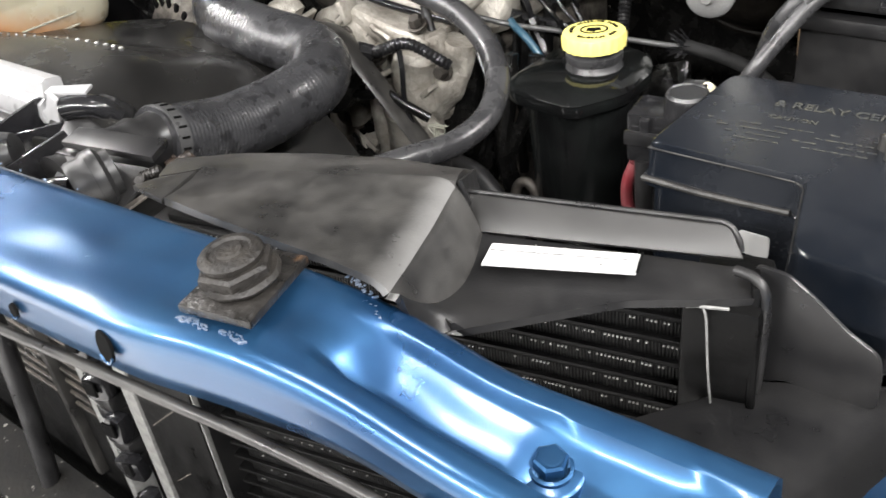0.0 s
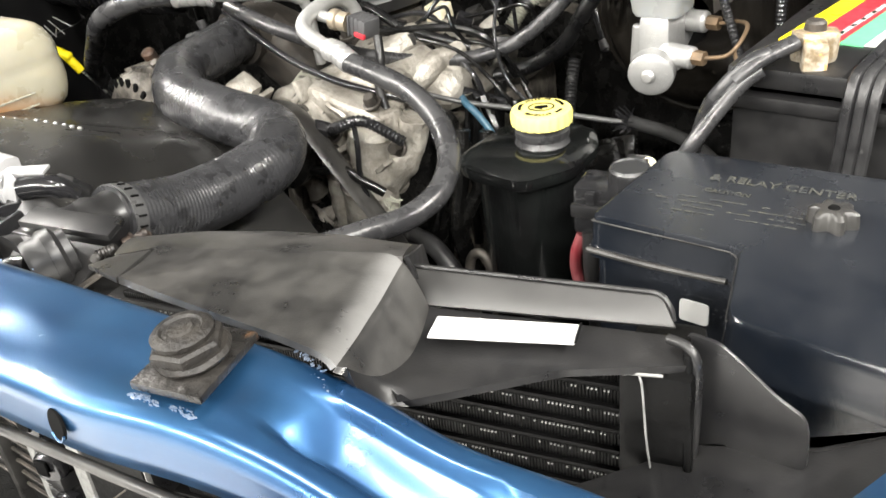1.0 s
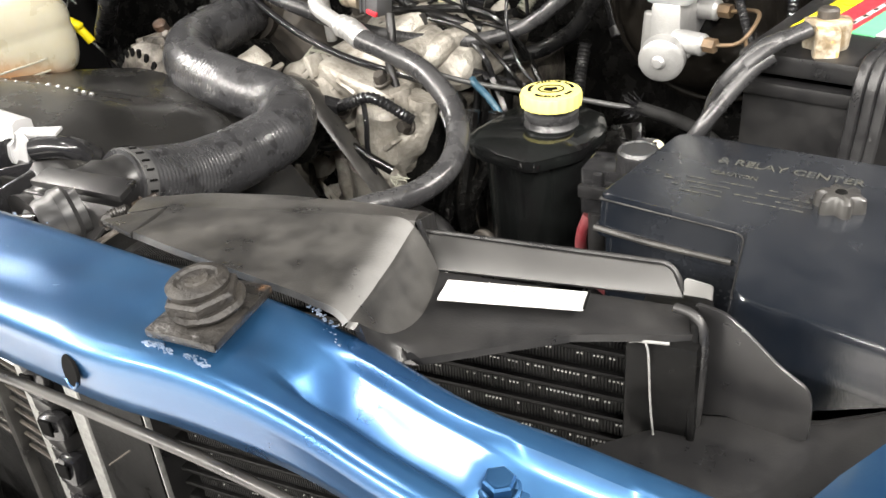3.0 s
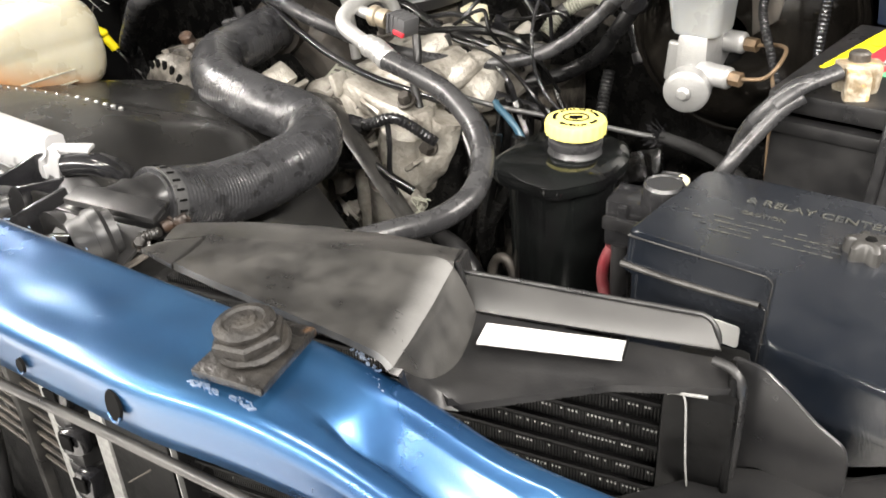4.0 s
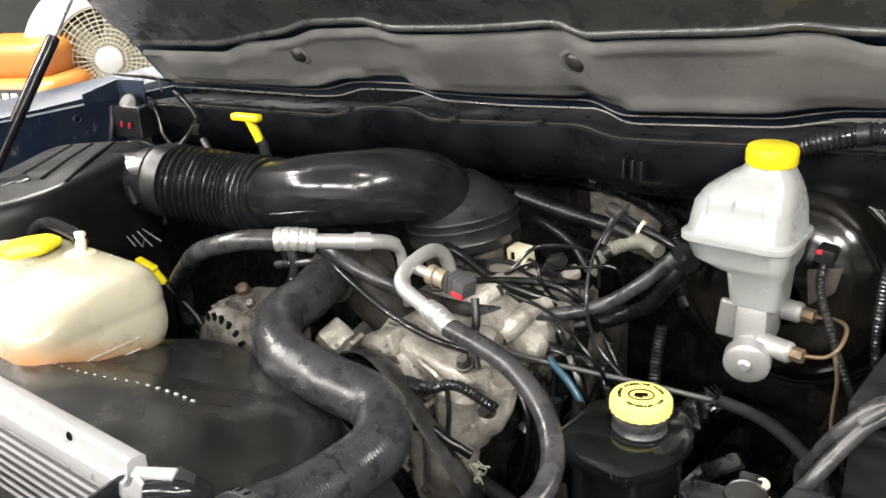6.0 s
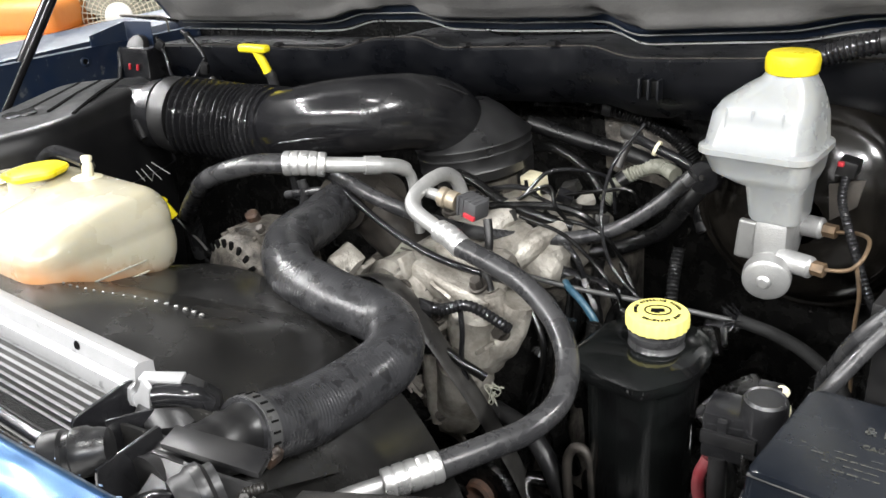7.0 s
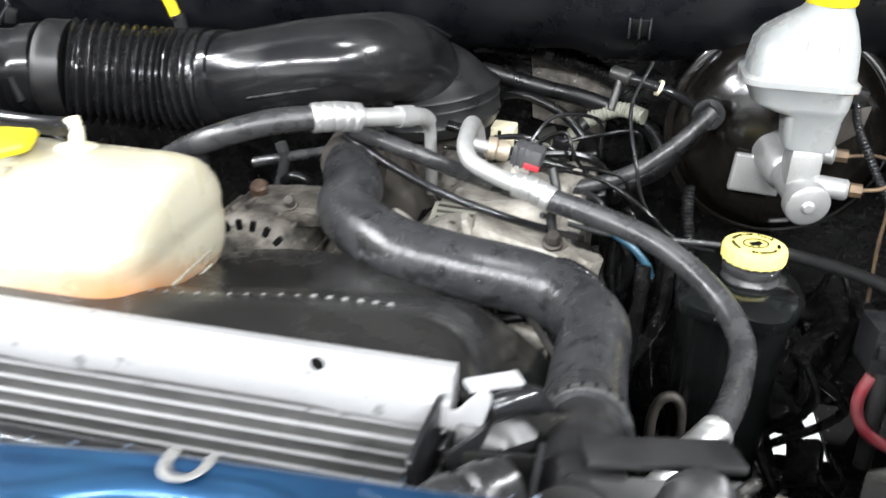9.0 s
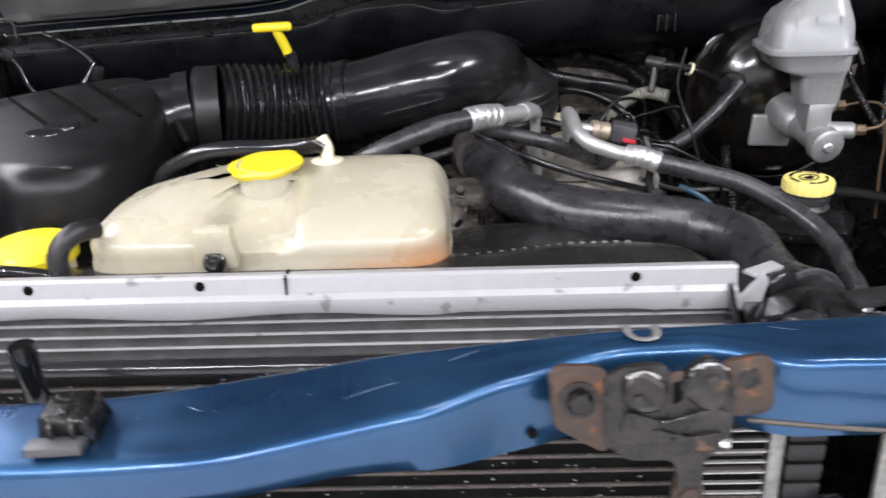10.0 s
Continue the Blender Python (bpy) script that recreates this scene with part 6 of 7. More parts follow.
part("tag", prism(rounded([(-0.0105, -0.0085), (0.0105, -0.0085), (0.0105, 0.0085), (-0.0105, 0.0085)], 0.003), 0, 0.0012, pose(0.5375, 0.2055, 1.006, 90, 0, -2)), m_white, fuse, "small white sticker")
part("seam", tube([(0.455, 0.2085, 1.034), (0.5, 0.206, 1.034), (0.558, 0.205, 1.036)], 0.0022, 8), m_plastic_grey, fuse)
part("post", box(0.004, 0.006, 0.1, pose(0.567, 0.2, 1.0), 0.0015), m_plastic, fuse, "worn corner rib")
text("& RELAY CENTER", 0.0131, pose(0.5620, 0.3010, 1.0626, 0, 0, 3.2), m_faded, flid)
text("CAUTION", 0.0072, pose(0.5310, 0.2780, 1.0626, 0, 0, 3.2), m_faded, flid)
for i in range(4):
    x = 0.478 + 0.009 * i
    for k in range(17 - 2 * i):
        w = random.uniform(0.0035, 0.0085)
        if random.random() < 0.8:
            part("print_bar", box(w, 0.0013, 0.0004, pose(x + w / 2, 0.262 - 0.0075 * i + (x - 0.48) * 0.056, 1.0624, 0, 0, 3.2)), m_faded, flid, "illegible faded print")
        x += w + 0.0018

relay = thing("relay", (0.42, 0.33, 0.98), "grey-black relay and socket beside the relay box", "relay")
part("socket", box(0.034, 0.04, 0.044, pose(0.4, 0.337, 1.0, 0, 0, 8), 0.003), m_plastic_gloss, relay)
part("drum", lathe([(0, 0.01), (0.016, 0.01), (0.0185, 0.006), (0.019, -0.04), (0, -0.04)], 28, pose(0.43, 0.335, 1.03)), m_plastic_gloss, relay, "round cap")
part("cap_rim", lathe([(0.0145, 0.0098), (0.016, 0.0112), (0.0175, 0.0085)], 28, pose(0.43, 0.335, 1.03)), m_hose, relay)
part("tab", box(0.02, 0.012, 0.006, pose(0.425, 0.362, 1.034, 0, 0, 10), 0.0015), m_plastic_gloss, relay)
part("latch_clip", box(0.008, 0.006, 0.02, pose(0.404, 0.313, 1.012, 8, 0, 6), 0.0015), m_plastic_gloss, relay)
part("clip", box(0.045, 0.006, 0.012, pose(0.41, 0.311, 1.004, 0, 0, 6), 0.002), m_plastic, relay)
part("foot", tube([(0.4, 0.32, 0.98), (0.402, 0.318, 0.94), (0.405, 0.32, 0.88)], 0.008, 12), m_plastic, relay)
pin = thing("push_pin", (0.434, 0.362, 1.03), "cream plastic push pin fastener", "fastener")
part("head", lathe([(0, 0), (0.0055, 0.002), (0.0065, 0.006), (0.004, 0.009), (0, 0.009)], 16, pose(0.4335, 0.364, 1.028, 20, 10, 0)), m_cream, pin)
part("shank", lathe([(0, 0), (0.0065, 0.002), (0.006, 0.008), (0.003, 0.011), (0, 0.011)], 16, pose(0.438, 0.362, 1.012, 0, -10, 0)), m_cream, pin)
pin_stem = part("stem", cylinder((0.44, 0.362, 1.014), (0.445, 0.36, 0.97), 0.003, 8), m_cream, pin)

bat = thing("battery", (0.62, 0.5, 0.95), "black battery with a coloured label and hold down strap", "battery")
part("case", prism([(0.488, 0.405), (0.7, 0.395), (0.72, 0.6), (0.5, 0.62)], 0.9, 1.09, None, 0.006), m_plastic, bat)
part("rim", prism([(0.482, 0.398), (0.706, 0.388), (0.726, 0.607), (0.494, 0.627)], 1.078, 1.09, None, 0.003), m_plastic, bat)
batlid = part("lid", prism([(0.484, 0.4), (0.704, 0.39), (0.724, 0.605), (0.496, 0.625)], 1.096, 1.113, None, 0.004), m_plastic, bat)
for q, w, mt in ((0.0, 0.02, m_yellow), (0.02, 0.028, m_red), (0.048, 0.02, m_green), (0.068, 0.03, m_white)):
    part("label_band", box(w, 0.15, 0.001, pose(0.513 + q + w / 2, 0.545, 1.1138, 0, 0, -8)), mt, batlid, "coloured battery label band")
for i in range(5):
    part("print_bar", box(0.004, 0.03, 0.0006, pose(0.545 + 0.0035 * i, 0.49 + 0.022 * i, 1.1146, 0, 0, -8)), m_white, batlid, "illegible print")
for x in (0.583, 0.592, 0.601):
    part("strap", tube([(x + 0.01, 0.5, 1.121), (x + 0.004, 0.42, 1.121), (x, 0.388, 1.112), (x - 0.002, 0.378, 1.06), (x - 0.006, 0.375, 0.99)], 0.0045, 8, 6, flat=0.6), m_rubber, bat, "ribbed rubber hold down strap")
terminal = thing("battery_terminal", (0.53, 0.42, 1.12), "corroded battery terminal clamp with heavy cable ends", "battery terminal")
m_corroded = mat("corroded_terminal", (0.2, 0.15, 0.09), 0.6, 0.2, (0.5, 0.46, 0.38), 1.0, 60, 1.0, 160, speck=(0.5, 0.28, 0.1), speck_at=0.58, speck_scale=110)
part("clamp", lumpy(prism(rounded([(0.52, 0.425), (0.545, 0.41), (0.562, 0.43), (0.55, 0.455), (0.528, 0.452)], 0.008), 1.112, 1.137, None, 0.003)), m_corroded, terminal)
part("ear", lumpy(box(0.018, 0.02, 0.03, pose(0.546, 0.414, 1.12, 0, 0, 30), 0.004)), m_corroded, terminal)
part("post", cylinder((0.541, 0.435, 1.13), (0.541, 0.435, 1.144), 0.0085, 16, 0.002), m_dirty, terminal)
part("lug", tube([(0.533, 0.412, 1.132), (0.512, 0.392, 1.122), (0.497, 0.382, 1.107)], 0.0095, 14, 6, flat=0.7), m_hose, terminal, "grey cable lug")
for pts in ([(0.52, 0.396, 1.128), (0.505, 0.388, 1.119), (0.481, 0.379, 1.088), (0.464, 0.396, 1.048), (0.452, 0.42, 1.02), (0.45, 0.436, 0.98)], [(0.515, 0.39, 1.115), (0.503, 0.381, 1.105), (0.487, 0.366, 1.081), (0.474, 0.352, 1.058), (0.46, 0.352, 1.03), (0.449, 0.362, 0.99)]):
    part("cable", tube(pts, 0.0066, 12), m_hose, terminal, "black battery cable")

# ---- engine ----
engine = thing("engine", (0.02, 0.5, 0.8), "dirty cast aluminium engine front with brackets and bolts", "engine")


part("block", lumpy(box(0.3, 0.28, 0.36, pose(-0.02, 0.62, 0.79), 0.02), 0.008, 14), m_cast_dark, engine, "greasy engine block")
part("compressor", lumpy(cylinder((-0.005, 0.375, 0.985), (0.03, 0.55, 1.0), 0.058, 28, 0.008), 0.004, 25), m_cast, engine, "cast compressor housing")
part("compressor_lug", lumpy(box(0.1, 0.08, 0.03, pose(0.06, 0.42, 1.02, 0, 18, 10), 0.008), 0.004, 30, 3), m_cast, engine)
# Cover coloured near-black to hold the shade behind the belt.
part("timing_cover", lumpy(box(0.2, 0.07, 0.3, pose(0.03, 0.46, 0.86, 0, 8, 0), 0.015), 0.01, 22, 5), m_void, engine, "front cover, near-black for the shade behind the belt")
part("cover_web", lumpy(box(0.125, 0.045, 0.105, pose(0.055, 0.425, 0.968, 0, 8, -4), 0.012), 0.009, 26, 8), m_cast, engine, "dirty cast cover behind the brackets")
part("bracket", lumpy(tube([(0.135, 0.42, 1.01), (0.12, 0.41, 0.96), (0.09, 0.405, 0.925), (0.075, 0.41, 0.895)], 0.018, 12, 5), 0.006, 40, 9), m_cast, engine, "cast bracket arm")
part("bracket", lumpy(tube([(0.03, 0.39, 0.97), (0.035, 0.385, 0.92), (0.04, 0.39, 0.84)], 0.012, 12, 5), 0.003, 50, 2), m_cast, engine)
part("manifold", lumpy(box(0.17, 0.16, 0.06, pose(0.035, 0.59, 1.01, 0, 5, 0), 0.015), 0.012, 24, 4), m_cast, engine, "dirty intake manifold")
part("manifold_runner", lumpy(tube([(0.02, 0.49, 1.03), (0.045, 0.54, 1.055), (0.07, 0.59, 1.05)], 0.017, 14), 0.004, 40), m_cast, engine)
part("manifold_runner", lumpy(tube([(0.08, 0.49, 1.02), (0.1, 0.54, 1.04), (0.12, 0.59, 1.035)], 0.015, 14), 0.004, 40, 2), m_cast, engine)
part("throttle_body", cylinder((-0.07, 0.64, 1.0), (-0.07, 0.634, 1.075), 0.058, 28, 0.01), m_cast_dark, engine)
part("water_neck", lumpy(tube([(-0.108, 0.44, 1.08), (-0.09, 0.46, 1.05), (-0.06, 0.48, 1.0)], 0.035, 16), 0.004, 30), m_dirty, engine)
part("cover_wedge", lumpy(box(0.03, 0.034, 0.034, pose(-0.046, 0.344, 1.043, 25, 35, 15), 0.009), 0.006, 45), m_cast, engine)
for at, way in (((0.02, 0.366, 1.02), (0, -1, 0.2)), ((0.055, 0.37, 0.975), (0, -1, 0.3)), ((0.06, 0.37, 1.0), (0.1, -0.8, 0.6)), ((-0.02, 0.372, 0.955), (0, -1, 0)), ((0.1, 0.395, 1.03), (0, -0.5, 1)),
                ((0.085, 0.38, 0.955), (0, -1, 0.1)), ((0.13, 0.395, 0.985), (0, -1, 0.2)), ((0.01, 0.47, 1.075), (0, -0.3, 1))):
    part("bolt", hex_bolt(at, way, 0.0075, 0.009, 1.4), m_dirty, engine)
part("label", box(0.05, 0.03, 0.001, pose(0.0, 0.405, 1.0425, 28, 0, -4)), m_corr, engine, "illegible worn compressor label")
for i in range(3):
    part("print_bar", box(0.04, 0.003, 0.0008, pose(0.0, 0.4 + 0.007 * i, 1.0408 + 0.0037 * i, 28, 0, -4)), m_dirty, engine)
random.seed(17)
for i in range(66):
    x, z = random.uniform(-0.05, 0.135), random.uniform(0.82, 1.045)
    y = 0.415 - 0.05 * math.sqrt(max(0.0, 1 - ((x - 0.01) / 0.12) ** 2)) * (1 if z > 0.95 else 0.4) + random.uniform(-0.01, 0.02)
    metal = m_cast_dark if i % 5 == 2 else m_cast
    if (x > 0.065 and z < 0.93) or (x > 0.08 and i % 3 == 2):
        continue
    kind = i % 3
    if kind == 0:
        part("cast_rib", lumpy(box(0.006, 0.026, random.uniform(0.018, 0.036), pose(x, y, z, 0, random.uniform(-60, 60), random.uniform(-30, 30)), 0.002), 0.002, 60, i), metal, engine, "cast stiffening rib")
    elif kind == 1:
        if i % 2:
            part("cast_boss", rough_skin(lathe([(0.014, 0), (0.0115, 0.004), (0.0095, 0.009), (0.0055, 0.0105), (0, 0.0095)], 18, axis((x, y, z), (x + random.uniform(-0.04, 0.06), y - 0.1, z + random.uniform(-0.02, 0.1)))), 0.004, 60, i), m_cast_dark, engine, "cast boss")
    else:
        part("web", lumpy(sheet([[(x, y, z), (x + random.uniform(0.02, 0.05), y - 0.008, z + random.uniform(-0.02, 0.02)), (x + random.uniform(0.01, 0.04), y + 0.02, z - 0.04), (x - 0.015, y + 0.02, z - 0.03)]], 0.004), 0.003, 50, i), metal, engine, "cast web")
for at, way, r, ln in (((0.085, 0.4, 0.928), (0.1, -0.1, 1), 0.026, 0.08), ((0.05, 0.41, 0.83), (0.3, -0.2, 1), 0.03, 0.12), ((0.12, 0.41, 0.965), (-0.3, 0, 1), 0.018, 0.06), ((-0.03, 0.4, 0.9), (0.4, -0.1, 1), 0.024, 0.1), ((0.0, 0.43, 1.02), (1, 0.15, 0.1), 0.026, 0.11), ((0.06, 0.45, 1.02), (0.2, 1, 0.1), 0.024, 0.09)):
    a = Vector(at)
    part("casting", lumpy(cylinder(a, a + Vector(way).normalized() * ln, r, 16, r * 0.3), r * 0.28, 28, at[0] * 50), m_cast, engine, "lumpy cast housing")
for i in range(14):
    x, y = random.uniform(-0.03, 0.16), random.uniform(0.49, 0.66)
    part("cast_lump", lumpy(box(random.uniform(0.015, 0.05), random.uniform(0.015, 0.04), random.uniform(0.01, 0.03), pose(x, y, random.uniform(1.02, 1.05), random.uniform(-30, 30), random.uniform(-30, 30), random.uniform(0, 180)), 0.004), 0.005, 40, i), m_cast, engine, "cast manifold lump")
part("firewall_shield", lumpy(sheet([[(0.03, 0.818, 1.03), (0.13, 0.818, 1.01), (0.14, 0.82, 1.1), (0.02, 0.82, 1.12)]], 0.004), 0.006, 20, 3), m_cast_dark, engine, "dusty heat shield behind the engine")

part("lead", corrugated([(0.066, 0.36, 1.009), (0.085, 0.352, 1.018), (0.115, 0.36, 1.026), (0.15, 0.38, 1.0)], 0.006, 0.005, 0.12), m_plastic_gloss, engine, "black lead clipped to the casting")
part("lead", tube([(0.1, 0.36, 1.03), (0.11, 0.35, 1.0), (0.108, 0.35, 0.96), (0.115, 0.36, 0.9)], 0.003, 8), m_plastic_gloss, engine)
part("lead_plug", rough_skin(box(0.022, 0.016, 0.014, pose(0.058, 0.352, 1.012, 20, 10, 20), 0.003), 0.002, 90), m_plastic_gloss, engine)
alt = thing("alternator", (-0.155, 0.3, 1.03), "dusty cast alternator with slotted vents", "alternator")
AM = axis((-0.168, 0.272, 1.018), (-0.163, 0.4, 1.018))
part("body", lathe([(0.0, 0.0), (0.025, 0.0), (0.042, 0.004), (0.052, 0.014), (0.055, 0.03), (0.055, 0.08), (0.05, 0.1), (0, 0.105)], 40, AM), m_cast_dark, alt)
for i in range(22):
    a = 2 * math.pi * i / 22
    part("vent", box(0.0055, 0.016, 0.004, AM @ pose(0.044 * math.cos(a), 0.044 * math.sin(a), 0.006, 0, 0, math.degrees(a) - 90), 0.0015), m_ink, alt)
    part("fin", box(0.004, 0.006, 0.05, AM @ pose(0.056 * math.cos(a), 0.056 * math.sin(a), 0.05, 0, 0, math.degrees(a) - 90), 0.001), m_cast_dark, alt)
part("pulley", lathe([(0, -0.03), (0.022, -0.03), (0.03, -0.028), (0.028, -0.02), (0.03, -0.012), (0.028, -0.004), (0.018, 0.0)], 32, AM @ pose(-0.02, -0.03, 0)), m_dirty, alt)
part("bracket", lumpy(box(0.07, 0.06, 0.02, pose(-0.14, 0.33, 1.068, 0, 0, 10), 0.006), 0.003, 30), m_cast_dark, alt)
part("bolt", hex_bolt((-0.135, 0.305, 1.078), (0, -0.6, 0.8), 0.0055, 0.006, 1.3), m_dirty, alt)
part("brown_cap", rough_skin(cylinder((-0.175, 0.33, 1.07), (-0.172, 0.32, 1.088), 0.008, 16, 0.002), 0.001, 90), m_latch_rust, alt, "rusty stud cap")

idler = thing("idler_pulley", (-0.03, 0.35, 1.0), "black belt pulley beside the compressor", "pulley")
part("wheel", lathe([(0, -0.015), (0.02, -0.015), (0.04, -0.012), (0.048, -0.01), (0.048, 0.014), (0, 0.016)], 40, axis((0.0, 0.345, 0.985), (0.002, 0.4, 0.985))), m_void, idler)
part("boss", lathe([(0, 0), (0.01, 0), (0.009, 0.008), (0, 0.008)], 16, axis((0.0, 0.333, 0.985), (0, 0.2, 0.985))), m_dirty, idler)
belt = solo("drive_belt", tube([(-0.035, 0.352, 1.025), (0.0, 0.35, 1.036), (0.04, 0.34, 1.03), (0.075, 0.338, 0.995), (0.105, 0.345, 0.95), (0.13, 0.36, 0.895), (0.15, 0.38, 0.83), (0.165, 0.395, 0.77)], 0.0155, 12, 8, flat=0.2), m_plastic_grey,
            "wide black rubber drive belt", "belt")
tensioner = thing("belt_tensioner", (0.11, 0.4, 0.78), "black belt tensioner with a rusty centre bolt", "pulley")
part("wheel", lathe([(0, 0), (0.045, 0), (0.05, 0.006), (0.05, 0.03), (0, 0.03)], 36, axis((0.11, 0.37, 0.775), (0.112, 0.5, 0.775))), m_void, tensioner)
part("bolt", lathe([(0, 0.004), (0.008, 0.004), (0.014, 0.0), (0.018, 0.003), (0.02, 0.012), (0.0, 0.012)], 20, axis((0.11, 0.36, 0.775), (0.112, 0.5, 0.775))), m_rust, tensioner, "rusty centre bolt")

tag = solo("paper_tag", prism(rounded([(0, 0), (0.042, -0.012), (0.012, 0.024), (0.006, 0.022)], 0.003), 0, 0.0012, pose(0.114, 0.452, 0.934, 62, 0, 8), 0.0), m_white, "small white triangular tag in the bay", "tag")

# ---- lines, looms and wires ----


def band_on(pts, at, r, width=0.006):
    """A short sleeve round a hose, at a share of its way."""
    c = curve_points(pts, 8)
    k = max(1, min(len(c) - 2, int(at * len(c))))
    d = (c[k + 1] - c[k - 1]).normalized() * width
    return tube([c[k] - d, c[k], c[k] + d], r, 14, 2)


def line(name, pts, r, material, label, category="hose", n=12, corr=None):
    skin = corrugated(pts, r, corr, 0.1) if corr else tube(pts, r, n)
    if r < 0.0085 or len(pts) < 5:
        return solo(name, skin, material, label, category)
    whole = thing(name, pts[0], label, category)
    part("tubing", skin, material, whole)
    part("tape_band" if corr else "end_collar", band_on(pts, 0.3 if corr else 0.94, r * 1.14), m_plastic, whole, "black tape wrap" if corr else "black end collar")
    return whole


line("heater_hose", [(-0.106, 0.4, 1.124), (-0.04, 0.394, 1.108), (0.003, 0.418, 1.085), (0.037, 0.461, 1.059), (0.075, 0.51, 1.04), (0.124, 0.55, 1.036), (0.173, 0.572, 1.051), (0.218, 0.585, 1.086), (0.251, 0.596, 1.122)], 0.0086, m_hose, "grey-black heater hose across the engine")
line("heater_hose", [(0.1, 0.6, 0.99), (0.15, 0.632, 1.0), (0.18, 0.64, 1.016), (0.206, 0.636, 1.036), (0.235, 0.636, 1.078), (0.252, 0.645, 1.108)], 0.0098, m_loom, "thick black heater hose ending at a round cap")
line("vacuum_tube", [(-0.116, 0.4, 1.118), (-0.056, 0.395, 1.088), (0.0, 0.39, 1.068), (0.06, 0.395, 1.05), (0.12, 0.44, 1.02)], 0.0042, m_plastic_gloss, "thin glossy vacuum tube beside the hose")
line("corrugated_tube", [(0.089, 0.7, 1.026), (0.099, 0.722, 1.05), (0.125, 0.735, 1.066), (0.152, 0.73, 1.077), (0.18, 0.715, 1.074)], 0.0095, m_corr, "pale grey corrugated tube", corr=0.005)
line("sensor_wire", [(0.179, 0.622, 1.164), (0.161, 0.58, 1.123), (0.172, 0.535, 1.076), (0.19, 0.527, 1.025), (0.231, 0.523, 0.992), (0.265, 0.49, 1.0)], 0.0022, m_plastic_gloss, "thin black sensor wire", "wire")
line("throttle_cable", [(0.085, 0.417, 1.049), (0.146, 0.479, 1.011), (0.2, 0.505, 1.0), (0.254, 0.527, 0.992), (0.308, 0.548, 0.983), (0.335, 0.553, 0.982)], 0.0031, m_cable, "grey steel cable across the bay", "cable")
line("braided_sleeve", [(0.328, 0.553, 0.983), (0.369, 0.557, 0.975), (0.409, 0.53, 0.978), (0.45, 0.486, 0.98), (0.475, 0.45, 0.965)], 0.0072, m_sleeve, "black braided cable sleeve with frayed end", "cable sleeve")
fray = bmesh.new()
for i in range(60):
    a, b = random.uniform(0, 6.28), random.uniform(0.007, 0.017)
    o = Vector((0.33, 0.553, 0.983))
    tube([o + Vector((random.uniform(-0.004, 0.012), 0, 0)), o + Vector((random.uniform(-0.02, 0.006), b * math.cos(a), b * math.sin(a)))], 0.0005, 4, 2, bm=fray, ends=False)
solo("frayed_braid", fray, m_plastic_gloss, "frayed black braid strands on the cable sleeve", "braid", kind="stuff")
line("wiring_loom", [(-0.045, 0.74, 1.143), (0.0, 0.77, 1.138), (0.06, 0.79, 1.125), (0.11, 0.8, 1.108), (0.15, 0.805, 1.085), (0.178, 0.805, 1.04), (0.185, 0.8, 0.98)], 0.0105, m_loom, "black corrugated wiring loom", "wiring loom", corr=0.004)
line("fuel_hose", [(-0.03, 0.7, 1.12), (0.04, 0.72, 1.1), (0.12, 0.74, 1.08), (0.19, 0.745, 1.05), (0.22, 0.73, 1.0)], 0.011, m_loom, "black rubber fuel hose behind the engine")
line("vacuum_pipe", [(0.138, 0.661, 1.138), (0.187, 0.634, 1.134), (0.221, 0.637, 1.121), (0.242, 0.642, 1.108)], 0.0058, m_plastic_gloss, "glossy black vacuum pipe", "pipe")
ring_t = thing("pipe_tie", (0.188, 0.64, 1.13), "pale cable tie round the vacuum pipe", "cable tie")
part("band", lathe([(0.0085, -0.002), (0.0095, -0.002), (0.0095, 0.002), (0.0085, 0.002)], 18, axis((0.19, 0.6345, 1.133), (0.22, 0.637, 1.121))), m_cream, ring_t)
cap_round = thing("check_valve", (0.248, 0.63, 1.108), "round black check valve cap", "valve")
part("body", lathe([(0, 0), (0.018, 0), (0.0195, 0.004), (0.019, 0.016), (0.012, 0.02), (0, 0.02)], 28, axis((0.249, 0.628, 1.1085), (0.251, 0.66, 1.104))), m_plastic_gloss, cap_round)
part("centre", lathe([(0.004, 0.0), (0.003, 0.002), (0, 0.002)], 12, axis((0.249, 0.6275, 1.1085), (0.248, 0.59, 1.112))), m_plastic_grey, cap_round)
tee = thing("vacuum_tee", (0.165, 0.625, 1.15), "grey plastic vacuum tee", "fitting")
part("body", cylinder((0.134, 0.663, 1.14), (0.158, 0.65, 1.137), 0.009, 14, 0.002), m_plastic_grey, tee)
part("branch", cylinder((0.146, 0.656, 1.138), (0.138, 0.64, 1.1), 0.005, 10), m_plastic_grey, tee)
line("positive_cable", [(0.392, 0.32, 0.975), (0.386, 0.318, 0.955), (0.388, 0.315, 0.935), (0.4, 0.31, 0.92), (0.425, 0.305, 0.91), (0.45, 0.31, 0.9)], 0.0055, m_redwire, "dusty red cable looping under the relay", "cable")
line("corrugated_loom", [(0.238, 0.6, 1.03), (0.24, 0.585, 1.0), (0.245, 0.57, 0.97), (0.25, 0.56, 0.92)], 0.0068, m_loom, "black corrugated loom going down beside the booster", "wiring loom", corr=0.0045)
line("blue_tube", [(0.152, 0.49, 1.01), (0.162, 0.482, 1.008), (0.18, 0.478, 0.998), (0.196, 0.476, 0.982), (0.203, 0.475, 0.968)], 0.0042, m_blue, "short blue plastic tube", "tube")
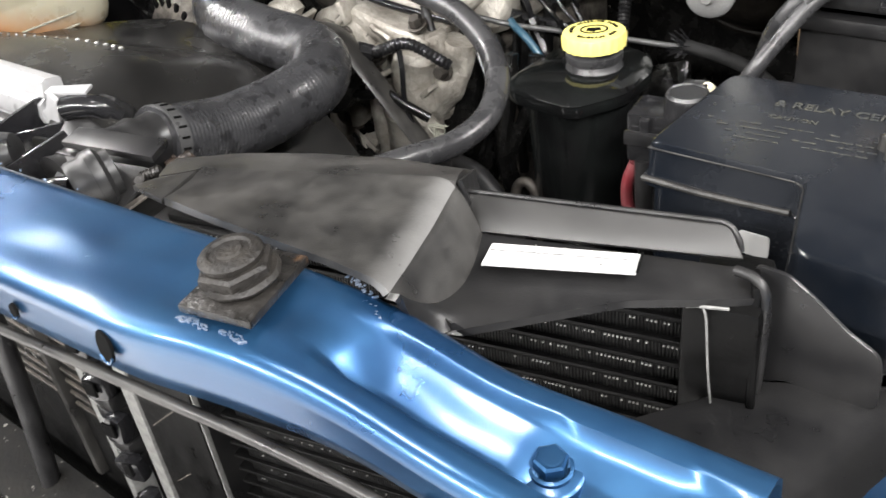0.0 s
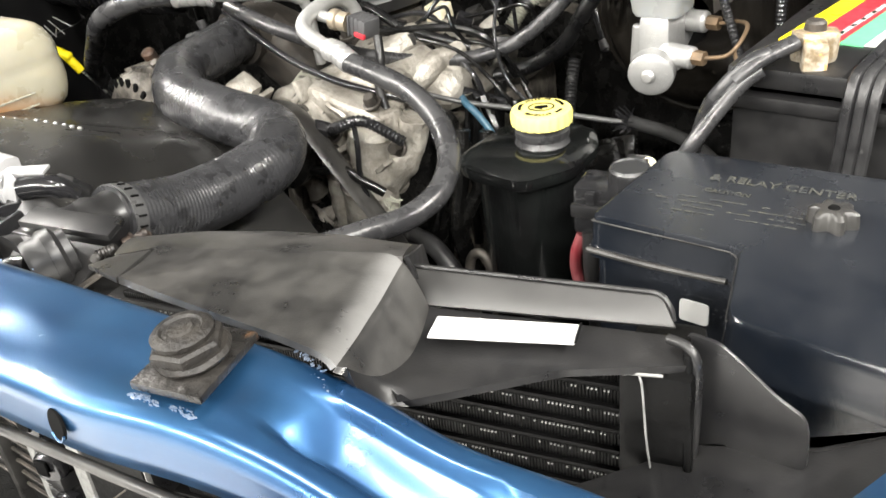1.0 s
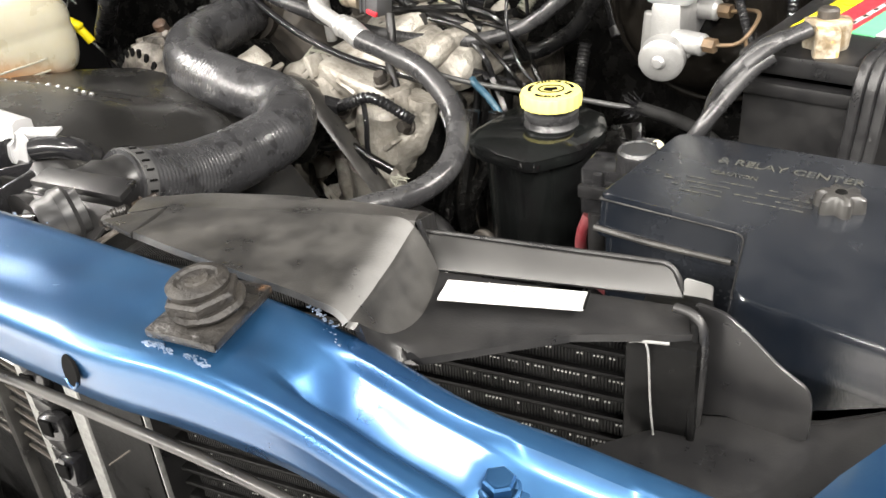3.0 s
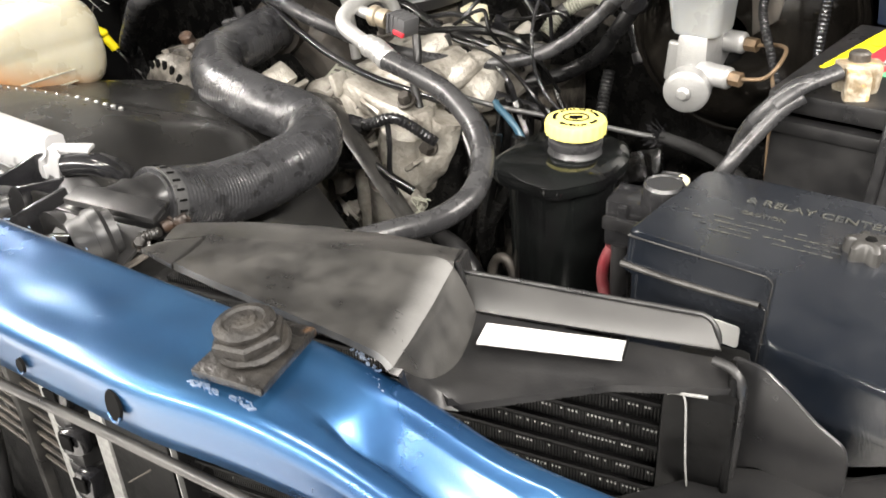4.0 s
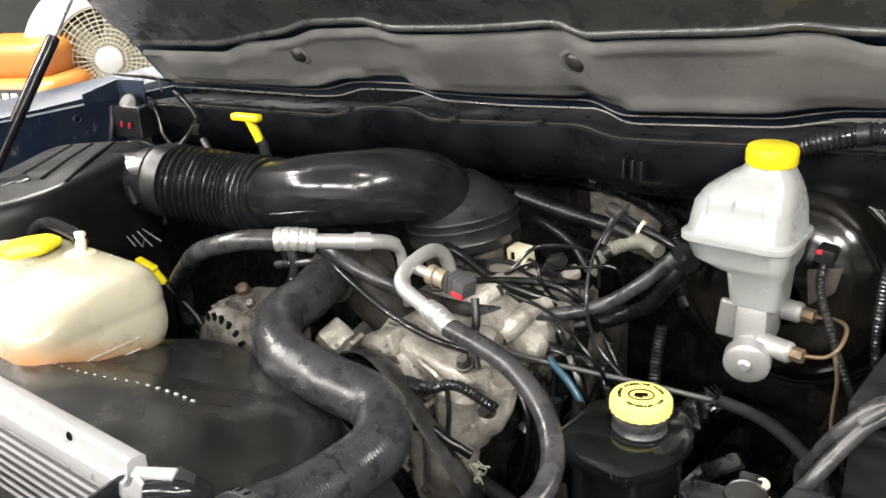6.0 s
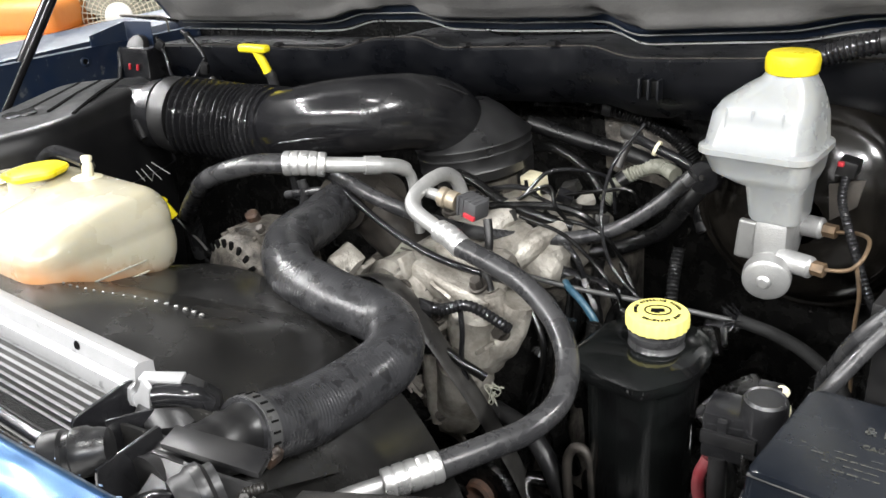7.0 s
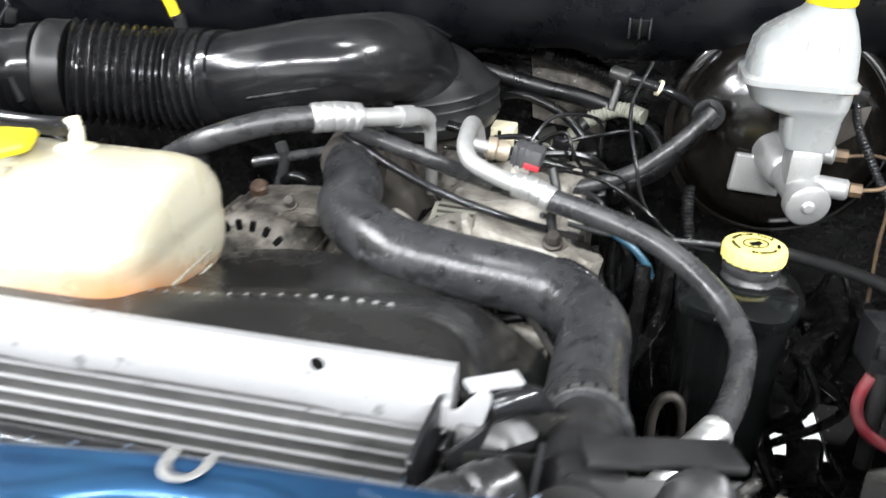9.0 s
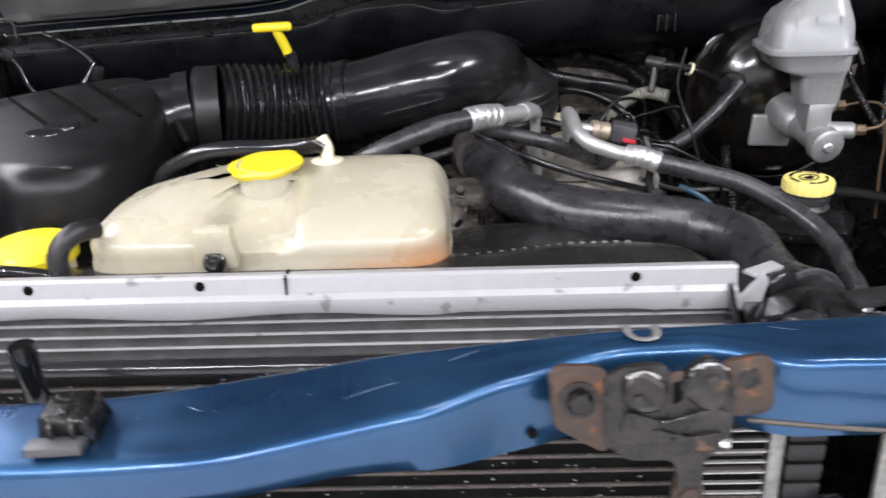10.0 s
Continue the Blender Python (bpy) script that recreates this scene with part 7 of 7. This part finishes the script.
line("brake_line", [(0.408, 0.553, 1.062), (0.43, 0.555, 1.066), (0.441, 0.56, 1.078), (0.44, 0.585, 1.088), (0.425, 0.604, 1.086), (0.403, 0.61, 1.081)], 0.0021, m_copper, "thin copper brake line", "brake line")
line("brake_line", [(0.436, 0.56, 1.072), (0.443, 0.56, 1.04), (0.443, 0.56, 1.0), (0.448, 0.56, 0.93)], 0.0021, m_copper, "thin copper brake line going down", "brake line")
line("corrugated_loom", [(0.348, 0.655, 1.2455), (0.372, 0.656, 1.256), (0.394, 0.655, 1.2635), (0.431, 0.655, 1.273), (0.45, 0.655, 1.267), (0.471, 0.653, 1.2445), (0.493, 0.65, 1.219), (0.52, 0.645, 1.195), (0.56, 0.64, 1.168), (0.604, 0.635, 1.139)], 0.0112, m_plastic_gloss, "glossy black corrugated loom under the hood", "wiring loom", corr=0.006)
line("corrugated_loom", [(0.489, 0.613, 1.236), (0.469, 0.62, 1.176), (0.462, 0.619, 1.118), (0.466, 0.621, 1.04), (0.491, 0.628, 0.965)], 0.0052, m_plastic_gloss, "thin corrugated loom in front of the booster", "wiring loom", corr=0.0045)
line("sensor_loom", [(0.402, 0.625, 1.14), (0.405, 0.606, 1.117), (0.425, 0.588, 1.08), (0.449, 0.57, 1.038), (0.474, 0.585, 0.983)], 0.0046, m_plastic_gloss, "thin black corrugated sensor loom", "wiring loom", corr=0.0042)
bplug = thing("level_sensor_plug", (0.4, 0.62, 1.14), "black sensor plug with a red lock and steel bracket", "connector")
part("plug", box(0.02, 0.024, 0.017, pose(0.402, 0.63, 1.146, 0, 10, 0), 0.003), m_plastic, bplug)
part("lock", box(0.006, 0.005, 0.005, pose(0.397, 0.6165, 1.152), 0.001), m_red, bplug)
part("bracket", sheet([[(0.385, 0.63, 1.125), (0.42, 0.63, 1.135), (0.415, 0.63, 1.105), (0.39, 0.63, 1.085)]], 0.003, 0.0008), m_dirty, bplug)
line("steel_hook", [(0.223, 0.38, 0.79), (0.219, 0.38, 0.85), (0.224, 0.38, 0.876), (0.236, 0.38, 0.884), (0.246, 0.38, 0.874), (0.25, 0.38, 0.85), (0.252, 0.38, 0.8)], 0.0055, m_dirty, "bent grey steel pipe hook", "pipe")
line("battery_loom", [(0.5, 0.62, 1.03), (0.53, 0.63, 1.1), (0.57, 0.64, 1.14), (0.64, 0.63, 1.16)], 0.0075, m_plastic_gloss, "black corrugated loom behind the battery", "wiring loom", corr=0.0045)

conn = thing("injector_connector", (0.01, 0.66, 1.05), "cream plug and black sensor on the engine", "connector")
part("plug", box(0.03, 0.024, 0.026, pose(0.012, 0.648, 1.055, 10, 0, -6), 0.003), m_cream, conn, "cream plastic plug")
part("slot", box(0.004, 0.004, 0.01, pose(0.008, 0.6345, 1.058)), m_ink, conn)
part("sensor", box(0.035, 0.03, 0.04, pose(-0.022, 0.66, 1.07), 0.004), m_plastic, conn)
part("disc", lathe([(0.006, 0), (0.005, 0.001), (0, 0.001)], 16, axis((-0.012, 0.644, 1.082), (-0.012, 0.6, 1.09))), m_white, conn)
wires = [
    ("injector_wire", [(0.025, 0.645, 1.05), (0.05, 0.64, 1.045), (0.09, 0.63, 1.04), (0.13, 0.62, 1.05)], 0.006, m_wire),
    ("injector_wire", [(-0.04, 0.55, 1.09), (-0.01, 0.545, 1.085), (0.03, 0.54, 1.07), (0.08, 0.54, 1.06), (0.12, 0.56, 1.045)], 0.0065, m_wire),
    ("injector_wire", [(-0.01, 0.68, 1.09), (0.03, 0.67, 1.1), (0.08, 0.66, 1.085), (0.11, 0.65, 1.06)], 0.006, m_wire),
    ("sensor_wire", [(0.09, 0.43, 1.095), (0.098, 0.42, 1.07), (0.095, 0.415, 1.045), (0.105, 0.41, 1.02)], 0.005, m_plastic),
    ("sensor_wire", [(0.0, 0.36, 0.985), (0.03, 0.345, 0.968), (0.055, 0.342, 0.966), (0.085, 0.345, 0.972), (0.11, 0.35, 0.96), (0.13, 0.36, 0.945)], 0.0055, m_wire),
    ("vent_tube", [(-0.22, 0.42, 1.07), (-0.19, 0.42, 1.078), (-0.15, 0.43, 1.086), (-0.12, 0.44, 1.09)], 0.0055, m_hose),
    ("vent_tube", [(-0.19, 0.42, 1.095), (-0.186, 0.42, 1.078), (-0.19, 0.415, 1.05)], 0.006, m_hose),
    ("wiring_loom", [(-0.18, 0.4, 1.06), (-0.165, 0.395, 1.07), (-0.15, 0.4, 1.06), (-0.16, 0.41, 1.045), (-0.18, 0.4, 1.05)], 0.0055, m_wire),
    ("wiring_loom", [(0.1, 0.53, 1.0), (0.15, 0.54, 0.99), (0.21, 0.55, 0.97), (0.24, 0.55, 0.9)], 0.009, m_plastic_gloss),
    ("wiring_loom", [(0.15, 0.5, 1.01), (0.16, 0.5, 0.98), (0.16, 0.49, 0.93), (0.18, 0.48, 0.86)], 0.008, m_wire),
    ("bay_hose", [(0.1, 0.42, 0.86), (0.16, 0.4, 0.86), (0.2, 0.39, 0.82), (0.22, 0.39, 0.74)], 0.011, m_rubber),
]
for name, pts, r, mt in wires:
    line(name, pts, r, mt, {"injector_wire": "glossy black injector wire bundle", "sensor_wire": "black sensor wire on the engine", "vent_tube": "thin grey vent tube", "wiring_loom": "greasy black wiring loom",
                            "bay_hose": "black hose deep in the bay"}[name], "wire" if "wire" in name else "hose")

# tangled wires and plugs on top of the engine
random.seed(21)
for i in range(11):
    a = Vector((random.uniform(-0.05, 0.1), random.uniform(0.5, 0.6), random.uniform(1.03, 1.08)))
    b = a + Vector((random.uniform(0.05, 0.13), random.uniform(-0.02, 0.1), random.uniform(-0.05, 0.02)))
    c = a.lerp(b, 0.5) + Vector((random.uniform(-0.02, 0.02), random.uniform(-0.02, 0.02), random.uniform(0.0, 0.025)))
    line("engine_wire", [a, c, b, b + Vector((random.uniform(0.0, 0.03), random.uniform(0, 0.03), -0.05))], random.choice((0.0025, 0.0035, 0.005)),
         random.choice((m_wire, m_wire, m_plastic_gloss)), "glossy black wire over the engine", "wire", 8)
for i in range(9):
    x, y, z = random.uniform(-0.04, 0.17), random.uniform(0.5, 0.66), random.uniform(1.03, 1.07)
    solo("wire_plug", box(random.uniform(0.014, 0.026), random.uniform(0.012, 0.02), random.uniform(0.01, 0.02), pose(x, y, z, random.uniform(-25, 25), random.uniform(-25, 25), random.uniform(0, 180)), 0.002),
         random.choice((m_plastic_gloss, m_plastic, m_plastic_grey)), "small black wire plug on the engine", "connector", "engine plugs")
for i in range(12):
    x, y = random.uniform(0.12, 0.22), random.uniform(0.4, 0.6)
    line("lower_wire", [(x, y, 1.0), (x + random.uniform(-0.02, 0.03), y - 0.01, 0.95), (x + random.uniform(-0.03, 0.03), y - 0.02, 0.88), (x + random.uniform(-0.03, 0.03), y, 0.8)], random.choice((0.004, 0.006, 0.008)),
         random.choice((m_wire, m_void)), "greasy black wire going down into the bay", "wire", 8)

# greasy clutter deep in the bay
random.seed(7)
for i in range(60):
    x, y, z = random.uniform(-0.05, 0.42), random.uniform(0.36, 0.7), random.uniform(0.62, 0.93)
    if math.hypot(x - 0.284, y - 0.418) < 0.09:
        continue
    solo("bracket", lumpy(box(random.uniform(0.02, 0.06), random.uniform(0.02, 0.05), random.uniform(0.01, 0.05),
                              pose(x, y, z, random.uniform(-40, 40), random.uniform(-40, 40), random.uniform(0, 90)), 0.004), 0.003, 40, i), m_void,
         "greasy black bracket deep in the bay", "bracket", "greasy brackets")

# Thin pale strokes beside the air box.
for a, b in (((-0.46, 0.36, 1.081), (-0.443, 0.36, 1.069)), ((-0.446, 0.36, 1.086), (-0.425, 0.36, 1.072)), ((-0.425, 0.36, 1.074), (-0.418, 0.36, 1.085)), ((-0.432, 0.36, 1.094), (-0.402, 0.36, 1.078)), ((-0.418, 0.36, 1.1), (-0.38, 0.36, 1.09))):
    line("pale_stroke", [a, b], 0.0009, m_alu_dull, "short pale stroke beside the air box", "wire", 6)

# hoses and looms low in the bay, between engine and reservoir
random.seed(33)
for i in range(8):
    x, y, z = random.uniform(0.1, 0.24), random.uniform(0.3, 0.42), random.uniform(0.66, 0.78)
    line("low_hose", [(x, y, z), (x + random.uniform(-0.05, 0.05), y + 0.02, z + 0.04), (x + random.uniform(-0.08, 0.08), y + 0.05, z + 0.02), (x + random.uniform(-0.1, 0.1), y + 0.1, z - 0.08)], random.choice((0.004, 0.006, 0.009)),
         random.choice((m_wire, m_void)), "greasy hose low in the bay", "hose", 10)
for i in range(10):
    x, y, z = random.uniform(0.36, 0.46), random.uniform(0.42, 0.66), random.uniform(0.7, 0.98)
    line("harness_branch", [(x, y, z), (x + random.uniform(-0.03, 0.03), y, z - 0.05), (x + random.uniform(-0.05, 0.05), y + 0.02, z - 0.12), (x + random.uniform(-0.05, 0.05), y + 0.03, z - 0.2)], random.choice((0.003, 0.004, 0.006)),
         random.choice((m_wire, m_void)), "thin black harness branch beside the booster", "wire", 8)
knot = bmesh.new()
for i in range(6):
    o = Vector((0.148, 0.352, 0.935))
    tube([o + Vector((random.uniform(-0.01, 0.01), random.uniform(-0.005, 0.005), random.uniform(-0.013, 0.013))) for k in range(4)], 0.0007, 5, 5, bm=knot)
solo("wire_knot", knot, m_corr, "knotted pale wire strands on the drive belt", "wire")

# ---- behind the fender ----
floorfan = thing("floor_fan", (-2.45, 1.65, 0.5), "white round floor fan with a wire grille", "fan")
FM = axis((-2.4, 1.6, 1.0), (-1.0, 0.35, 1.2)) @ Matrix.Scale(0.7, 4)
part("shell", lathe([(0.3, -0.14), (0.41, -0.1), (0.44, -0.02), (0.4, 0.015), (0.285, 0.02), (0.275, 0.0)], 48, FM), m_fan, floorfan)
part("back", lathe([(0.29, -0.13), (0, -0.14)], 32, FM), m_plastic_grey, floorfan, "dark fan interior")
for k in range(1, 13):
    part("ring", lathe([(0.275 * k / 12 - 0.0025, 0.016), (0.275 * k / 12, 0.021), (0.275 * k / 12 + 0.0025, 0.016)], 40, FM), m_grille, floorfan)
for k in range(36):
    a = 2 * math.pi * k / 36
    part("spoke", box(0.21, 0.005, 0.005, FM @ pose(0.17 * math.cos(a), 0.17 * math.sin(a), 0.014, 0, 0, math.degrees(a))), m_grille, floorfan)
part("hub", lathe([(0.07, 0.01), (0.07, 0.028), (0.055, 0.034), (0, 0.034)], 28, FM), m_fan, floorfan)
for k in range(5):
    part("blade", box(0.2, 0.14, 0.01, FM @ pose(0, 0, -0.06, 0, 0, 72 * k) @ pose(0.15, 0, 0, 28)), m_corr, floorfan)
part("stand", box(0.35, 0.25, 0.7, pose(-2.5, 1.68, 0.35), 0.03), m_fan, floorfan)
tool = thing("tool_case", (-2.6, 1.35, 0.0), "tall orange plastic tool case with a pale badge", "tool case")
part("shell", box(0.46, 0.4, 0.98, pose(-2.6, 1.36, 0.49, 0, 0, 30), 0.06, 4), m_orange, tool)
part("lid", box(0.36, 0.32, 0.14, pose(-2.62, 1.38, 1.03, 0, 0, 30), 0.05, 4), m_orange, tool)
badge = part("badge", box(0.12, 0.012, 0.06, pose(-2.41, 1.2, 0.93, 0, 0, 30), 0.004), m_plastic_grey, tool, "dark badge with plain pale bars")
for k in range(3):
    part("badge_bar", box(0.022, 0.006, 0.034, pose(-2.44 + 0.028 * k, 1.172 + 0.016 * k, 0.93, 0, 0, 30), 0.001), m_white, tool, "plain pale bar")

plugbox = thing("fender_connector", (-0.84, 0.64, 1.13), "black connector block with red pins on the fender wall", "connector")
part("block", box(0.07, 0.05, 0.06, pose(-0.835, 0.65, 1.145, 0, 0, 10), 0.008), m_plastic_gloss, plugbox)
for dx in (-0.012, 0.012):
    part("pin", box(0.004, 0.004, 0.011, pose(-0.83 + dx, 0.622, 1.142, 0, 12, 0), 0.001), m_red, plugbox)
part("cover", lathe([(0, 0.012), (0.018, 0.011), (0.022, 0.006), (0.023, 0)], 24, axis((-0.845, 0.65, 1.172), (-0.83, 0.6, 1.2))), m_plastic, plugbox, "round glossy cover")
for pts, r, mt in (([(-0.9, 0.655, 1.2), (-0.895, 0.64, 1.17), (-0.885, 0.63, 1.14), (-0.888, 0.62, 1.1), (-0.9, 0.61, 1.06)], 0.0045, m_hose),
                   ([(-0.8, 0.66, 1.19), (-0.775, 0.655, 1.165), (-0.76, 0.65, 1.13), (-0.73, 0.645, 1.11), (-0.7, 0.63, 1.1)], 0.0035, m_plastic_gloss),
                   ([(-0.735, 0.67, 1.205), (-0.7, 0.665, 1.19), (-0.67, 0.66, 1.168), (-0.655, 0.65, 1.14)], 0.004, m_plastic),
                   ([(-0.66, 0.655, 1.165), (-0.675, 0.645, 1.14), (-0.69, 0.63, 1.12), (-0.73, 0.62, 1.112), (-0.79, 0.62, 1.115), (-0.83, 0.61, 1.11)], 0.0045, m_plastic_gloss),
                   ([(-0.63, 0.64, 1.135), (-0.605, 0.63, 1.12), (-0.57, 0.61, 1.1), (-0.52, 0.58, 1.09)], 0.0065, m_plastic_grey)):
    line("fender_wire", pts, r, mt, "dusty black wire sagging beside the fender wall", "wire")
for x, y, z, t in ((-0.785, 0.655, 1.178, 30), (-0.715, 0.667, 1.196, -20), (-0.657, 0.648, 1.15, 10), (-0.695, 0.632, 1.118, 60)):
    solo("wire_clip", rough_skin(box(0.014, 0.008, 0.02, pose(x, y, z, 10, t, 20), 0.003), 0.003, 60, x), m_plastic, "black plastic clip holding a wire", "clip", "wire clips")
